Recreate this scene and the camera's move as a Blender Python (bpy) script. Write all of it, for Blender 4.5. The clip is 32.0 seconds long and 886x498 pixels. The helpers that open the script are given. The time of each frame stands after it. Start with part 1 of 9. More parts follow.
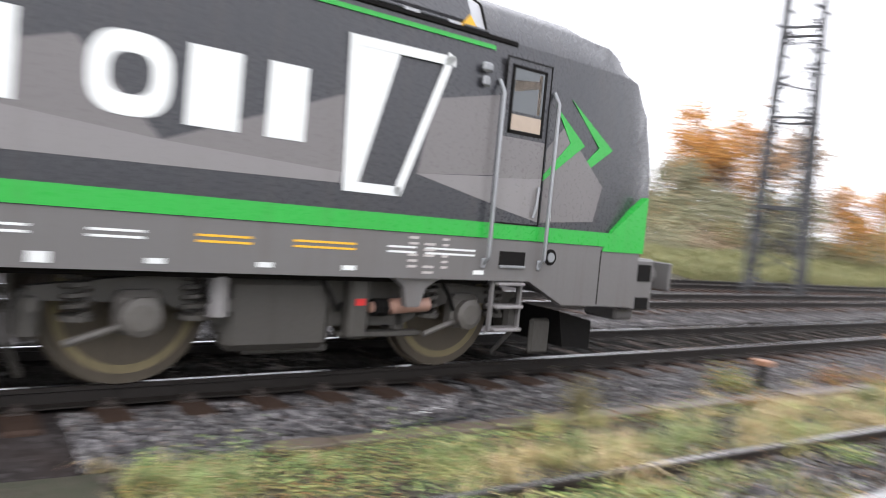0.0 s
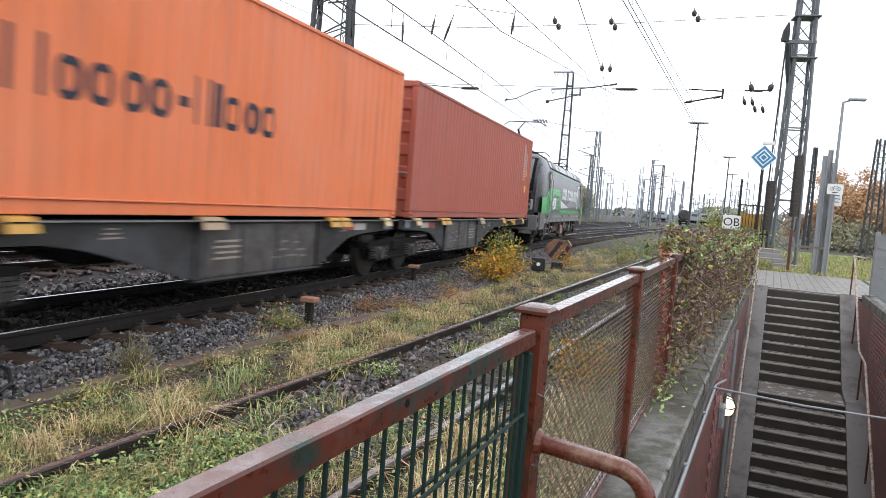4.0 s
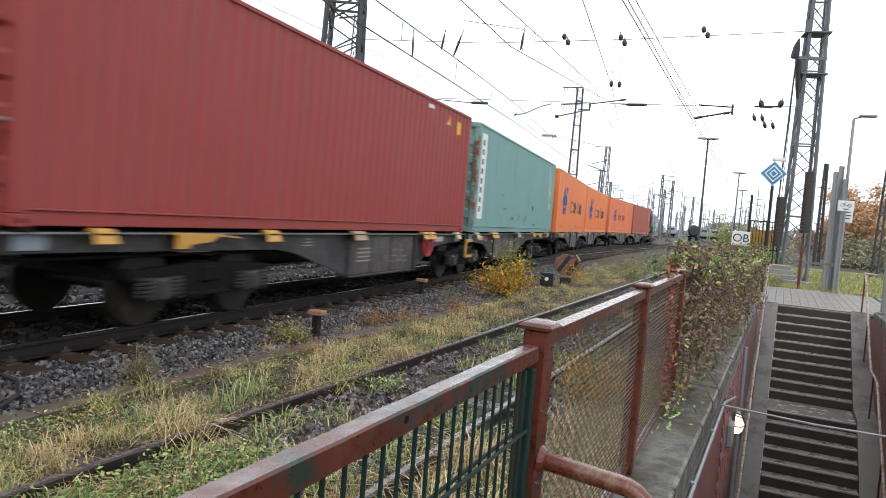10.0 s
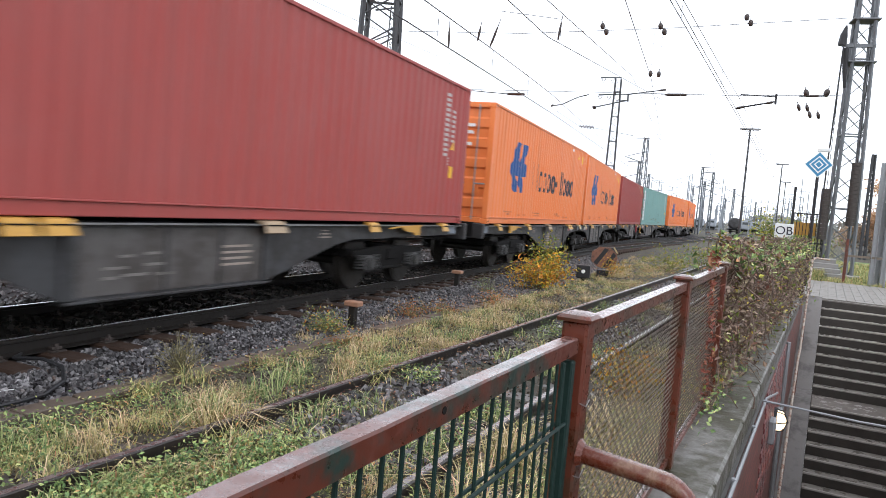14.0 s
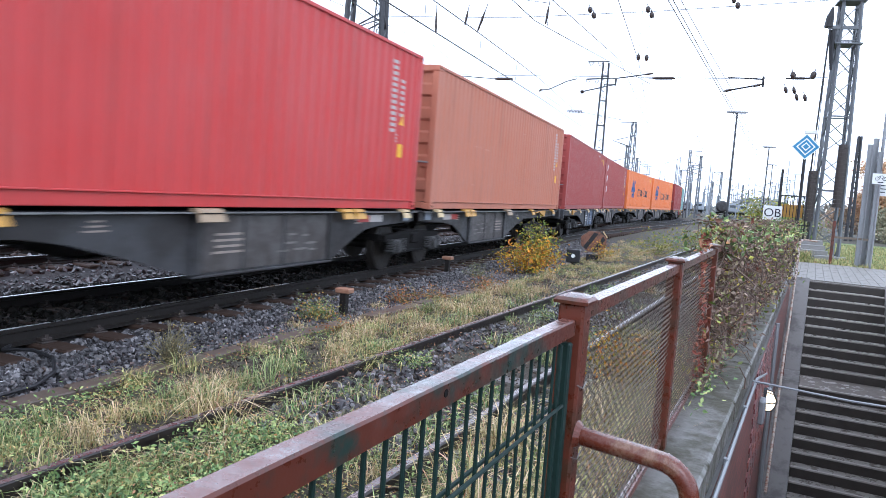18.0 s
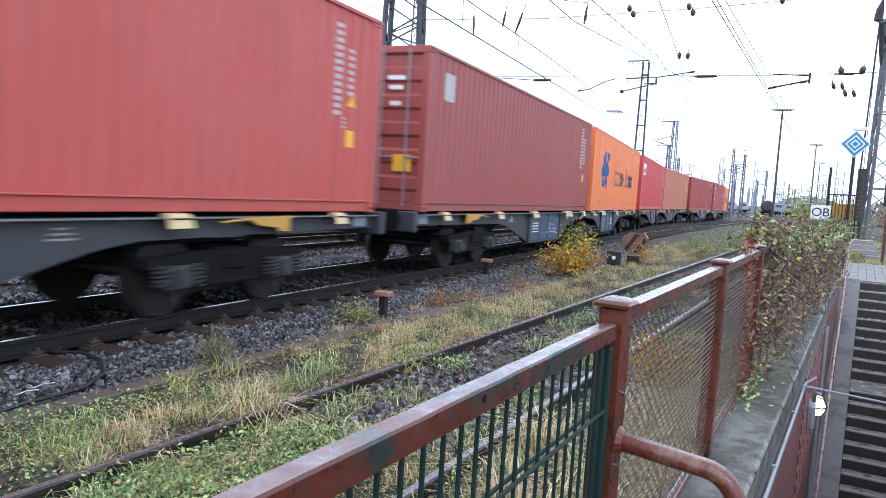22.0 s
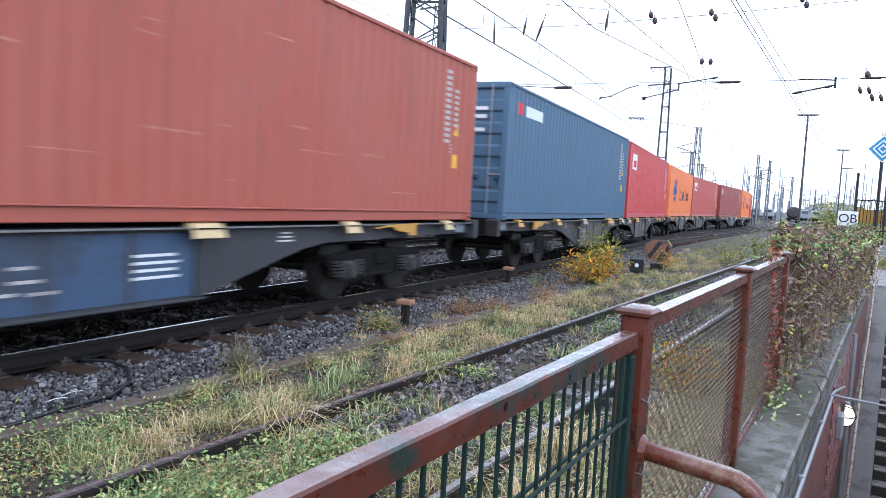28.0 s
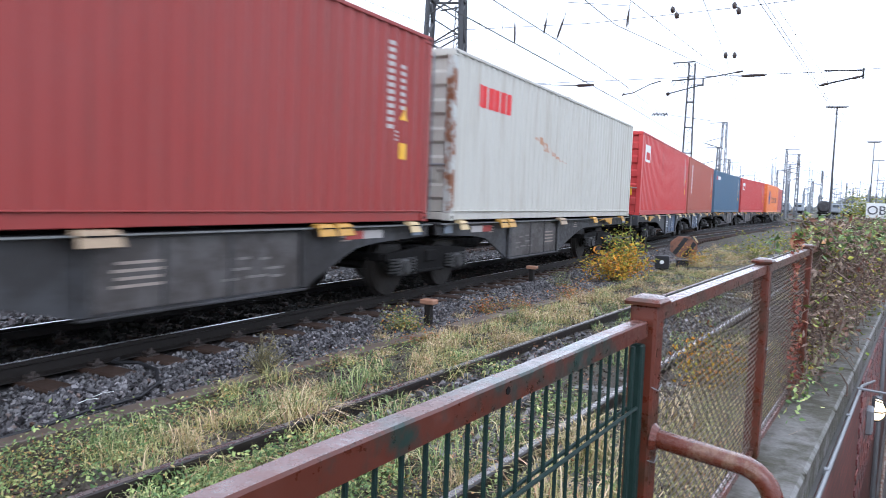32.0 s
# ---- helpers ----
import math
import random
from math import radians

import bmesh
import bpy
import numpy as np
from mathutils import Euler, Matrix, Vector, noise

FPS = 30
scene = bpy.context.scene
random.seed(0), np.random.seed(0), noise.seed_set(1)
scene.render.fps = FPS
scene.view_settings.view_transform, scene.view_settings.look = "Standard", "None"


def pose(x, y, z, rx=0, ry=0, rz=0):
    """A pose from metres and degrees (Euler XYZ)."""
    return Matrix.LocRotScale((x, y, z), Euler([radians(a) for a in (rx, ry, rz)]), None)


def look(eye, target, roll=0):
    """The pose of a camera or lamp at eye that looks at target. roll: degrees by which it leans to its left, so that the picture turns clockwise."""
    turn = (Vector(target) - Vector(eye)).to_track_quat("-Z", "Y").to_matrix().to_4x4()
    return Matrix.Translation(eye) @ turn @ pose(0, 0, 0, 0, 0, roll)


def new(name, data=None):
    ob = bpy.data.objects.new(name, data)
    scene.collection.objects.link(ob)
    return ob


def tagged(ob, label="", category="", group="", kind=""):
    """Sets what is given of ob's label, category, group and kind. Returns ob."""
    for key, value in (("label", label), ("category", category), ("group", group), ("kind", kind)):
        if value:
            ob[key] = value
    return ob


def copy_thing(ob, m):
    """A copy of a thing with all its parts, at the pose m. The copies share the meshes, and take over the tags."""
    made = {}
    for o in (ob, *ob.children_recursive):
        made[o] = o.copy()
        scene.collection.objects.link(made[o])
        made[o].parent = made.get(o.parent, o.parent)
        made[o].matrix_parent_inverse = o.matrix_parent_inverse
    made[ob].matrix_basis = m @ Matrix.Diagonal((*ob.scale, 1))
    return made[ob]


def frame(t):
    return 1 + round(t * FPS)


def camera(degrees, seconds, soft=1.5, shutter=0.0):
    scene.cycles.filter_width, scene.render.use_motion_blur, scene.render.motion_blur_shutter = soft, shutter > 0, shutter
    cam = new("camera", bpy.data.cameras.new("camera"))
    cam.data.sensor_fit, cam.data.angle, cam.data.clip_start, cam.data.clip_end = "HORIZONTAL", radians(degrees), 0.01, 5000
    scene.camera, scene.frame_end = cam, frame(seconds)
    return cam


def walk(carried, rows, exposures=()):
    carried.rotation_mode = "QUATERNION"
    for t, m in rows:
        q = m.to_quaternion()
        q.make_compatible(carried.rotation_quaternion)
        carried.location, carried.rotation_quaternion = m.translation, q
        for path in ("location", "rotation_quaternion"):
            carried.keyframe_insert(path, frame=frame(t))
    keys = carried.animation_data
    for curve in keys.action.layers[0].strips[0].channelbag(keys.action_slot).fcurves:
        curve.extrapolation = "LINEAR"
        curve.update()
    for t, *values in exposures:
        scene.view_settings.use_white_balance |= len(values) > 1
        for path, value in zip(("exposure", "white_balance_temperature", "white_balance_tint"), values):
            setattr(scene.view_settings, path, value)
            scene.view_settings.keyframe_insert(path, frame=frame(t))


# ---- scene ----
EYE = (0.0, 0.0, 1.6)
cam = camera(63.0, 32.0, 0.35, 0.5)
# seconds, tilt, lean, turn of the hand-held camera, and how far it drifts from the usual stand
TURNS = [
    (0, 87.33, -5.36, 53.45, -0.087, -0.02, -0.018), (0.15, 87.05, -4.83, 46.85, -0.091, -0.021, -0.019), (0.3, 86.76, -4.28, 40.87, -0.095, -0.022, -0.02),
    (0.5, 86.59, -4.24, 35.99, -0.102, -0.023, -0.021), (0.8, 86.03, -4.87, 30.34, -0.094, -0.026, -0.017), (1, 85.45, -5.02, 28.07, -0.083, -0.028, -0.013),
    (1.5, 85.9, -4.88, 25.44, -0.068, -0.038, -0.005), (2, 86.02, -4.8, 23.26, -0.05, -0.031, 0.001), (2.5, 86.04, -4.93, 19.78, -0.003, -0.019, 0.002),
    (4.5, 86.18, -4.33, 19.1, -0.004, -0.017, 0.001), (5, 86.45, -4.41, 19.42, -0.001, -0.017, 0.002), (5.5, 86.25, -4.66, 19.88, -0.002, -0.015, 0.001),
    (6, 86.4, -4.68, 19.5, 0, -0.013, 0.001), (6.5, 87.02, -5.19, 18.95, 0.008, -0.015, 0.005), (7, 86.42, -5.14, 19.4, 0.004, -0.016, 0.002),
    (7.5, 86.66, -4.74, 19.4, 0.005, -0.019, 0.004), (8, 85.94, -5.02, 19.28, 0.001, -0.014, 0.001), (8.5, 86.2, -4.69, 19.45, 0.004, -0.004, 0.001),
    (9, 86.46, -4.77, 19.36, 0, 0, 0), (9.5, 86.9, -4.72, 19.36, 0.01, -0.01, 0.005), (10, 87.19, -4.7, 19.84, 0.01, -0.01, 0.006),
    (10.5, 87.25, -4.13, 20.91, 0.005, -0.01, 0.001), (11, 87.14, -4.2, 21.27, 0.003, -0.011, 0), (11.5, 86.96, -4.28, 21.9, 0.001, -0.008, 0.001),
    (12, 87.17, -4.67, 22.29, -0.005, -0.004, -0.001), (12.5, 86.39, -4.85, 22.14, -0.003, -0.001, -0.001), (13, 86.04, -4.91, 22.47, -0.012, 0.002, -0.004),
    (13.5, 86.19, -5.13, 22.46, -0.008, 0.008, -0.004), (14, 86.33, -4.75, 22.66, -0.003, 0.008, -0.002), (14.5, 86.56, -4.53, 22.72, -0.007, 0.007, -0.005),
    (16.5, 85.78, -4.71, 23.74, -0.026, 0.008, -0.002), (17, 85.31, -4.59, 24.28, -0.029, 0.013, -0.003), (17.5, 84.83, -3.39, 23.61, -0.022, 0.012, -0.008),
    (18, 85.32, -4.13, 21.76, -0.024, 0.01, -0.012), (18.5, 84.87, -4.06, 22.64, -0.023, 0.012, -0.012), (19, 85.16, -3.85, 22.8, -0.023, 0.014, -0.011),
    (19.5, 85.38, -3.75, 23.47, -0.026, 0.009, -0.008), (20, 84.71, -3.32, 24.58, -0.024, 0.016, -0.011), (20.5, 84.25, -3.54, 24.83, -0.027, 0.019, -0.01),
    (21, 84.85, -3.76, 24.21, -0.026, 0.02, -0.01), (21.5, 84.91, -3.8, 24.7, -0.027, 0.024, -0.012), (22, 85.31, -3.54, 24.81, -0.027, 0.024, -0.01),
    (22.5, 85.15, -3.46, 25.29, -0.026, 0.027, -0.01), (23, 85.52, -3.08, 26.43, -0.031, 0.022, -0.011), (23.5, 85.11, -3.1, 27.07, -0.032, 0.028, -0.012),
    (24, 84.96, -3.01, 27.24, -0.039, 0.032, -0.015), (24.5, 84.8, -3.3, 26.55, -0.04, 0.032, -0.013), (25, 85.52, -3.43, 25.94, -0.036, 0.024, -0.011),
    (25.5, 85.92, -3.01, 26.11, -0.027, 0.017, -0.009), (27.5, 85.7, -3.24, 26.57, -0.021, 0.013, -0.009), (28, 85.87, -3.16, 26.51, -0.02, 0.013, -0.008),
    (28.5, 86.08, -3.01, 27.1, -0.022, 0.009, -0.007), (29, 86.35, -3.12, 27.92, -0.023, -0.002, -0.006), (29.5, 86.33, -2.96, 29.1, -0.027, -0.013, -0.008),
    (30, 86.38, -3.22, 30.18, -0.028, -0.016, -0.008), (30.5, 85.7, -2.8, 30.96, -0.019, -0.01, -0.01), (31, 85.59, -3.38, 30.52, -0.004, -0.001, -0.01),
    (31.5, 85.47, -3.49, 30.13, 0.018, 0, -0.017), (32, 85.87, -2.04, 28.43, 0.041, -0.009, -0.024),
]


def stand(a, b, c, dx=0.0, dy=0.0, dz=0.0):
    return pose(EYE[0] + dx, EYE[1] + dy, EYE[2] + dz, a, b, c)


walk(cam, [(r[0], stand(*r[1:])) for r in TURNS],
     [(0, 0.76, 6450, 14), (0.4, 0.72, 6420, 14), (0.9, 0.45, 6270, 14), (2, 0.4, 6270, 12), (4.5, 0.22, 6220, 10), (6, 0.27, 6250, 10), (7, 0.1, 6320, 10), (8, 0.1, 6320, 10), (13.2, 0.1, 6320, 10), (14, 0.3, 6170, 11), (14.5, 0.36, 6120, 11), (16.5, 0.48, 5420, 12),
      (25, 0.46, 5370, 12), (28, 0.5, 5370, 12), (30.3, 0.48, 5520, 13), (31, 0.44, 6020, 13), (31.6, 0.46, 5770, 13), (32, 0.46, 5570, 13)])

# ---- light: a bright overcast autumn day after rain ----
world = bpy.data.worlds.new("overcast")
scene.world = world
world.use_nodes = True
wn, wl = world.node_tree.nodes, world.node_tree.links
sky = wn.new("ShaderNodeTexSky")
sky.sky_type, sky.sun_disc = "NISHITA", False
sky.sun_elevation, sky.sun_rotation = radians(32), radians(200)
sky.air_density, sky.dust_density, sky.ozone_density = 1.0, 6.0, 1.0
dim = wn.new("ShaderNodeMix")
dim.data_type = "RGBA"
dim.inputs["Factor"].default_value = 0.9
wl.new(sky.outputs["Color"], dim.inputs["A"])
dim.inputs["B"].default_value = (12.2, 12.5, 13.0, 1)
wn["Background"].inputs["Strength"].default_value = 0.12
wl.new(dim.outputs["Result"], wn["Background"].inputs["Color"])
sun = new("sun", bpy.data.lights.new("sun", "SUN"))
sun.data.energy, sun.data.angle, sun.data.color = 0.7, radians(30), (1, 0.97, 0.93)
sun.matrix_world = look((0, 0, 30), (-14, 16, 14))

# ---- materials ----
def node_mat(name, rough=0.6, metal=0.0, spec=0.5):
    m = bpy.data.materials.new(name)
    m.use_nodes = True
    b = m.node_tree.nodes["Principled BSDF"]
    b.inputs["Roughness"].default_value = rough
    b.inputs["Metallic"].default_value = metal
    b.inputs["Specular IOR Level"].default_value = spec
    return m, m.node_tree.nodes, m.node_tree.links, b


def noise_tex(n, l, scale, detail=4, rough=0.6, stretch=(1, 1, 1), space="Object"):
    co = n.new("ShaderNodeTexCoord")
    mp = n.new("ShaderNodeMapping")
    mp.inputs["Scale"].default_value = stretch
    tx = n.new("ShaderNodeTexNoise")
    tx.inputs["Scale"].default_value = scale
    tx.inputs["Detail"].default_value = detail
    tx.inputs["Roughness"].default_value = rough
    l.new(co.outputs[space], mp.inputs["Vector"])
    l.new(mp.outputs["Vector"], tx.inputs["Vector"])
    return tx.outputs["Fac"]


def ramp(n, l, fac, stops):
    r = n.new("ShaderNodeValToRGB")
    e = r.color_ramp.elements
    while len(e) < len(stops):
        e.new(0.5)
    for el, (p, c) in zip(e, stops):
        el.position, el.color = p, (*c, 1) if len(c) == 3 else c
    l.new(fac, r.inputs["Fac"])
    return r.outputs["Color"]


def mix(n, l, fac, a, b, mode="MIX"):
    m = n.new("ShaderNodeMix")
    m.data_type, m.blend_type = "RGBA", mode
    for key, v in (("Factor", fac), ("A", a), ("B", b)):
        if isinstance(v, (int, float)):
            m.inputs[key].default_value = v
        elif isinstance(v, tuple):
            m.inputs[key].default_value = (*v, 1) if len(v) == 3 else v
        else:
            l.new(v, m.inputs[key])
    return m.outputs["Result"]


def bump(n, l, b, height, strength=0.3, distance=0.01):
    bp = n.new("ShaderNodeBump")
    bp.inputs["Strength"].default_value, bp.inputs["Distance"].default_value = strength, distance
    l.new(height, bp.inputs["Height"])
    l.new(bp.outputs["Normal"], b.inputs["Normal"])


def shade(c, k):
    return tuple(min(1.0, v * k) for v in c)


def painted(name, colour, rough=0.45, dirt=(0.09, 0.07, 0.055), amount=0.35, streak=6.0, rust=0.0, spec=0.4, fade=0.2):
    """Weathered paint: fading in large patches, vertical rain streaks, fine dirt and, if asked, spots of rust."""
    m, n, l, b = node_mat(name, rough, 0.0, spec)
    big = noise_tex(n, l, 0.5, 3)
    base = mix(n, l, ramp(n, l, big, [(0.35, (0, 0, 0)), (0.7, (fade, fade, fade))]), colour, shade(tuple(0.7 * v + 0.2 * max(colour) for v in colour), 1.1))
    runs = noise_tex(n, l, streak, 3, 0.6, (1, 1, 0.07))
    base = mix(n, l, ramp(n, l, runs, [(0.5, (0, 0, 0)), (0.78, (amount, amount, amount))]), base, dirt)
    fine = noise_tex(n, l, 28, 5, 0.7)
    base = mix(n, l, ramp(n, l, fine, [(0.55, (0, 0, 0)), (0.8, (amount * 0.6,) * 3)]), base, dirt)
    if rust:
        sp = noise_tex(n, l, 3.2, 6, 0.75)
        base = mix(n, l, ramp(n, l, sp, [(0.72 - rust * 0.2, (0, 0, 0)), (0.78 - rust * 0.2, (1, 1, 1))]), base, (0.16, 0.055, 0.022))
    l.new(base, b.inputs["Base Color"])
    l.new(ramp(n, l, fine, [(0.3, (rough - 0.1,) * 3), (0.8, (rough + 0.2,) * 3)]), b.inputs["Roughness"])
    bump(n, l, b, fine, 0.08, 0.004)
    return m


def plain(name, colour, rough=0.5, metal=0.0, spec=0.4, var=0.15, scale=12):
    m, n, l, b = node_mat(name, rough, metal, spec)
    t = noise_tex(n, l, scale, 5, 0.65)
    l.new(mix(n, l, t, shade(colour, 1 - var), shade(colour, 1 + var)), b.inputs["Base Color"])
    l.new(ramp(n, l, t, [(0.3, (max(0.03, rough - 0.12),) * 3), (0.75, (min(1, rough + 0.15),) * 3)]), b.inputs["Roughness"])
    bump(n, l, b, t, 0.1, 0.003)
    return m


def rusty(name, paint, rust, cover=0.5, rough=0.5, scale=9, wet=False):
    m, n, l, b = node_mat(name, rough)
    a = noise_tex(n, l, scale, 6, 0.72)
    c = noise_tex(n, l, scale * 6, 5, 0.7)
    red = mix(n, l, c, shade(rust, 0.55), shade(rust, 1.35))
    l.new(mix(n, l, ramp(n, l, a, [(cover - 0.06, (1, 1, 1)), (cover + 0.06, (0, 0, 0))]), shade(paint, 1.0), red), b.inputs["Base Color"])
    l.new(ramp(n, l, c, [(0.3, (rough - 0.2,) * 3), (0.75, (rough + 0.25,) * 3)]), b.inputs["Roughness"])
    bump(n, l, b, a, 0.35, 0.004)
    if wet:
        # rain water lies on the faces that look up
        g = n.new("ShaderNodeNewGeometry")
        s = n.new("ShaderNodeSeparateXYZ")
        l.new(g.outputs["True Normal"], s.inputs["Vector"])
        l.new(ramp(n, l, s.outputs["Z"], [(0.7, (0, 0, 0)), (0.95, (1, 1, 1))]), b.inputs["Coat Weight"])
        l.new(ramp(n, l, c, [(0.3, (0.1,) * 3), (0.75, (0.45,) * 3)]), b.inputs["Coat Roughness"])
        b.inputs["Coat IOR"].default_value = 1.85
    return m


ORANGE = painted("orange_container_paint", (0.74, 0.185, 0.032), 0.42, (0.2, 0.085, 0.035), amount=0.22, fade=0.22)
ORANGE2 = painted("faded_orange_container_paint", (0.72, 0.175, 0.05), 0.45, (0.14, 0.08, 0.05), amount=0.34, fade=0.35)
TEAL = painted("weathered_teal_paint", (0.165, 0.325, 0.30), 0.5, (0.12, 0.12, 0.09), amount=0.3, rust=0.2, fade=0.3)
MAROON_PALE = painted("faded_maroon_container_paint", (0.33, 0.05, 0.042), 0.5, amount=0.22, fade=0.3)
MAROON = painted("maroon_container_paint", (0.275, 0.034, 0.028), 0.5, amount=0.25, fade=0.2)
BROWN = painted("red_brown_container_paint", (0.37, 0.085, 0.052), 0.5, amount=0.25, fade=0.3)
BRICK_RED = painted("dull_brick_red_paint", (0.30, 0.062, 0.05), 0.45, amount=0.35, fade=0.25)
SALMON = painted("faded_salmon_paint", (0.46, 0.155, 0.085), 0.55, amount=0.25, fade=0.4)
RED = painted("bright_red_container_paint", (0.50, 0.034, 0.031), 0.42, amount=0.28, fade=0.25)
RED2 = painted("sun_bleached_red_paint", (0.44, 0.07, 0.052), 0.4, amount=0.28, fade=0.25)
BLUE = painted("slate_blue_container_paint", (0.065, 0.13, 0.205), 0.5, amount=0.25, fade=0.25)
WHITE = painted("weathered_white_container_paint", (0.50, 0.485, 0.43), 0.5, (0.22, 0.16, 0.1), amount=0.4, rust=0.22, fade=0.2)
LOGO_BLUE = plain("blue_marking", (0.008, 0.062, 0.22), 0.45, var=0.08)
LOGO_DARK = plain("dark_lettering", (0.015, 0.016, 0.03), 0.45, var=0.1)
LOGO_WHITE = plain("white_marking", (0.70, 0.72, 0.71), 0.45, var=0.06)
LOGO_RED = plain("red_marking", (0.6, 0.03, 0.03), 0.45)
DECAL_YELLOW = plain("yellow_marking", (0.75, 0.42, 0.03), 0.45)
WAGON_GREY = rusty("scuffed_sooty_wagon_grey", (0.045, 0.045, 0.048), (0.024, 0.022, 0.022), 0.52, 0.55, 1.5)
WAGON_LIGHT = painted("light_wagon_grey", (0.043, 0.045, 0.05), 0.55, (0.05, 0.04, 0.035), amount=0.5)
WAGON_BLUE = rusty("sooty_blue_wagon_paint", (0.046, 0.08, 0.145), (0.04, 0.052, 0.076), 0.46, 0.5, 1.3)
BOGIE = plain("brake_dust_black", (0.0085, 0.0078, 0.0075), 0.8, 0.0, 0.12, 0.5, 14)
WHEEL = plain("grey_brown_wheel_steel", (0.022, 0.019, 0.016), 0.55, 0.3, var=0.4)
YELLOW = plain("worn_yellow_paint", (0.50, 0.27, 0.05), 0.5, var=0.35, scale=20)
CREAM = plain("cream_spigot_paint", (0.55, 0.42, 0.22), 0.5, var=0.35, scale=20)
RAIL = plain("polished_wet_rail_head", (0.42, 0.42, 0.44), 0.28, 1.0, var=0.25)
RAIL_SIDE = plain("rust_brown_rail_web", (0.013, 0.0105, 0.009), 0.6, 0.0, 0.3, 0.5, 20)
RAIL_OLD = plain("dark_rusty_rail", (0.028, 0.022, 0.02), 0.45, 0.0, 0.4, 0.4, 25)
SLEEPER = plain("dark_wet_sleeper_wood", (0.042, 0.026, 0.019), 0.75, 0.0, 0.2, 0.5, 10)
CONCRETE = plain("wet_concrete", (0.24, 0.235, 0.225), 0.5, var=0.3, scale=6)
CONCRETE_DARK = plain("dark_concrete", (0.042, 0.037, 0.032), 0.5, var=0.6, scale=4)
COPING = rusty("mossy_wet_coping", (0.155, 0.148, 0.136), (0.062, 0.058, 0.038), 0.52, 0.5, 2.6)
STRING = rusty("stained_wet_string_concrete", (0.14, 0.126, 0.116), (0.075, 0.065, 0.058), 0.45, 0.45, 1.4)
RUST_RED = rusty("rusting_red_oxide_paint", (0.108, 0.025, 0.0125), (0.062, 0.025, 0.0125), 0.48, 0.36, 5, True)
PIPE_RUST = rusty("flaking_rusty_pipe_paint", (0.112, 0.026, 0.0135), (0.19, 0.1, 0.062), 0.43, 0.28, 11, True)
RUST_GREEN = rusty("green_paint_worn_to_rust", (0.013, 0.034, 0.027), (0.092, 0.021, 0.0105), 0.55, 0.38, 4.0, True)
GREEN_BAR = plain("dark_green_bar_paint", (0.008, 0.023, 0.019), 0.55, spec=0.25, var=0.4, scale=25)
MESH_WIRE = rusty("rusty_mesh_wire", (0.12, 0.098, 0.074), (0.05, 0.028, 0.018), 0.5, 0.4, 30)
GALV = plain("grey_galvanised_steel", (0.26, 0.27, 0.28), 0.45, 0.3, var=0.2)
MAST = plain("dark_grey_mast_steel", (0.06, 0.062, 0.066), 0.6, 0.2, var=0.3)
# lighter grey puts the sky's sheen on the wet siding rails into the colour
RAIL_SHEEN = plain("sheen_grey_wet_rail_top", (0.24, 0.225, 0.22), 0.28, 0.6, 0.6, 0.4, 14)
STEP_EDGE = plain("pale_step_edge", (0.36, 0.33, 0.295), 0.5, var=0.45, scale=7)
BOARD = plain("wet_grey_board", (0.075, 0.07, 0.064), 0.4, 0.0, 0.5, 0.35, 7)
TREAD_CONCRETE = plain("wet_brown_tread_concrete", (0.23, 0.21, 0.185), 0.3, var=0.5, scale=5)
LANDING = plain("wet_landing_concrete", (0.25, 0.222, 0.2), 0.22, var=0.4, scale=4)

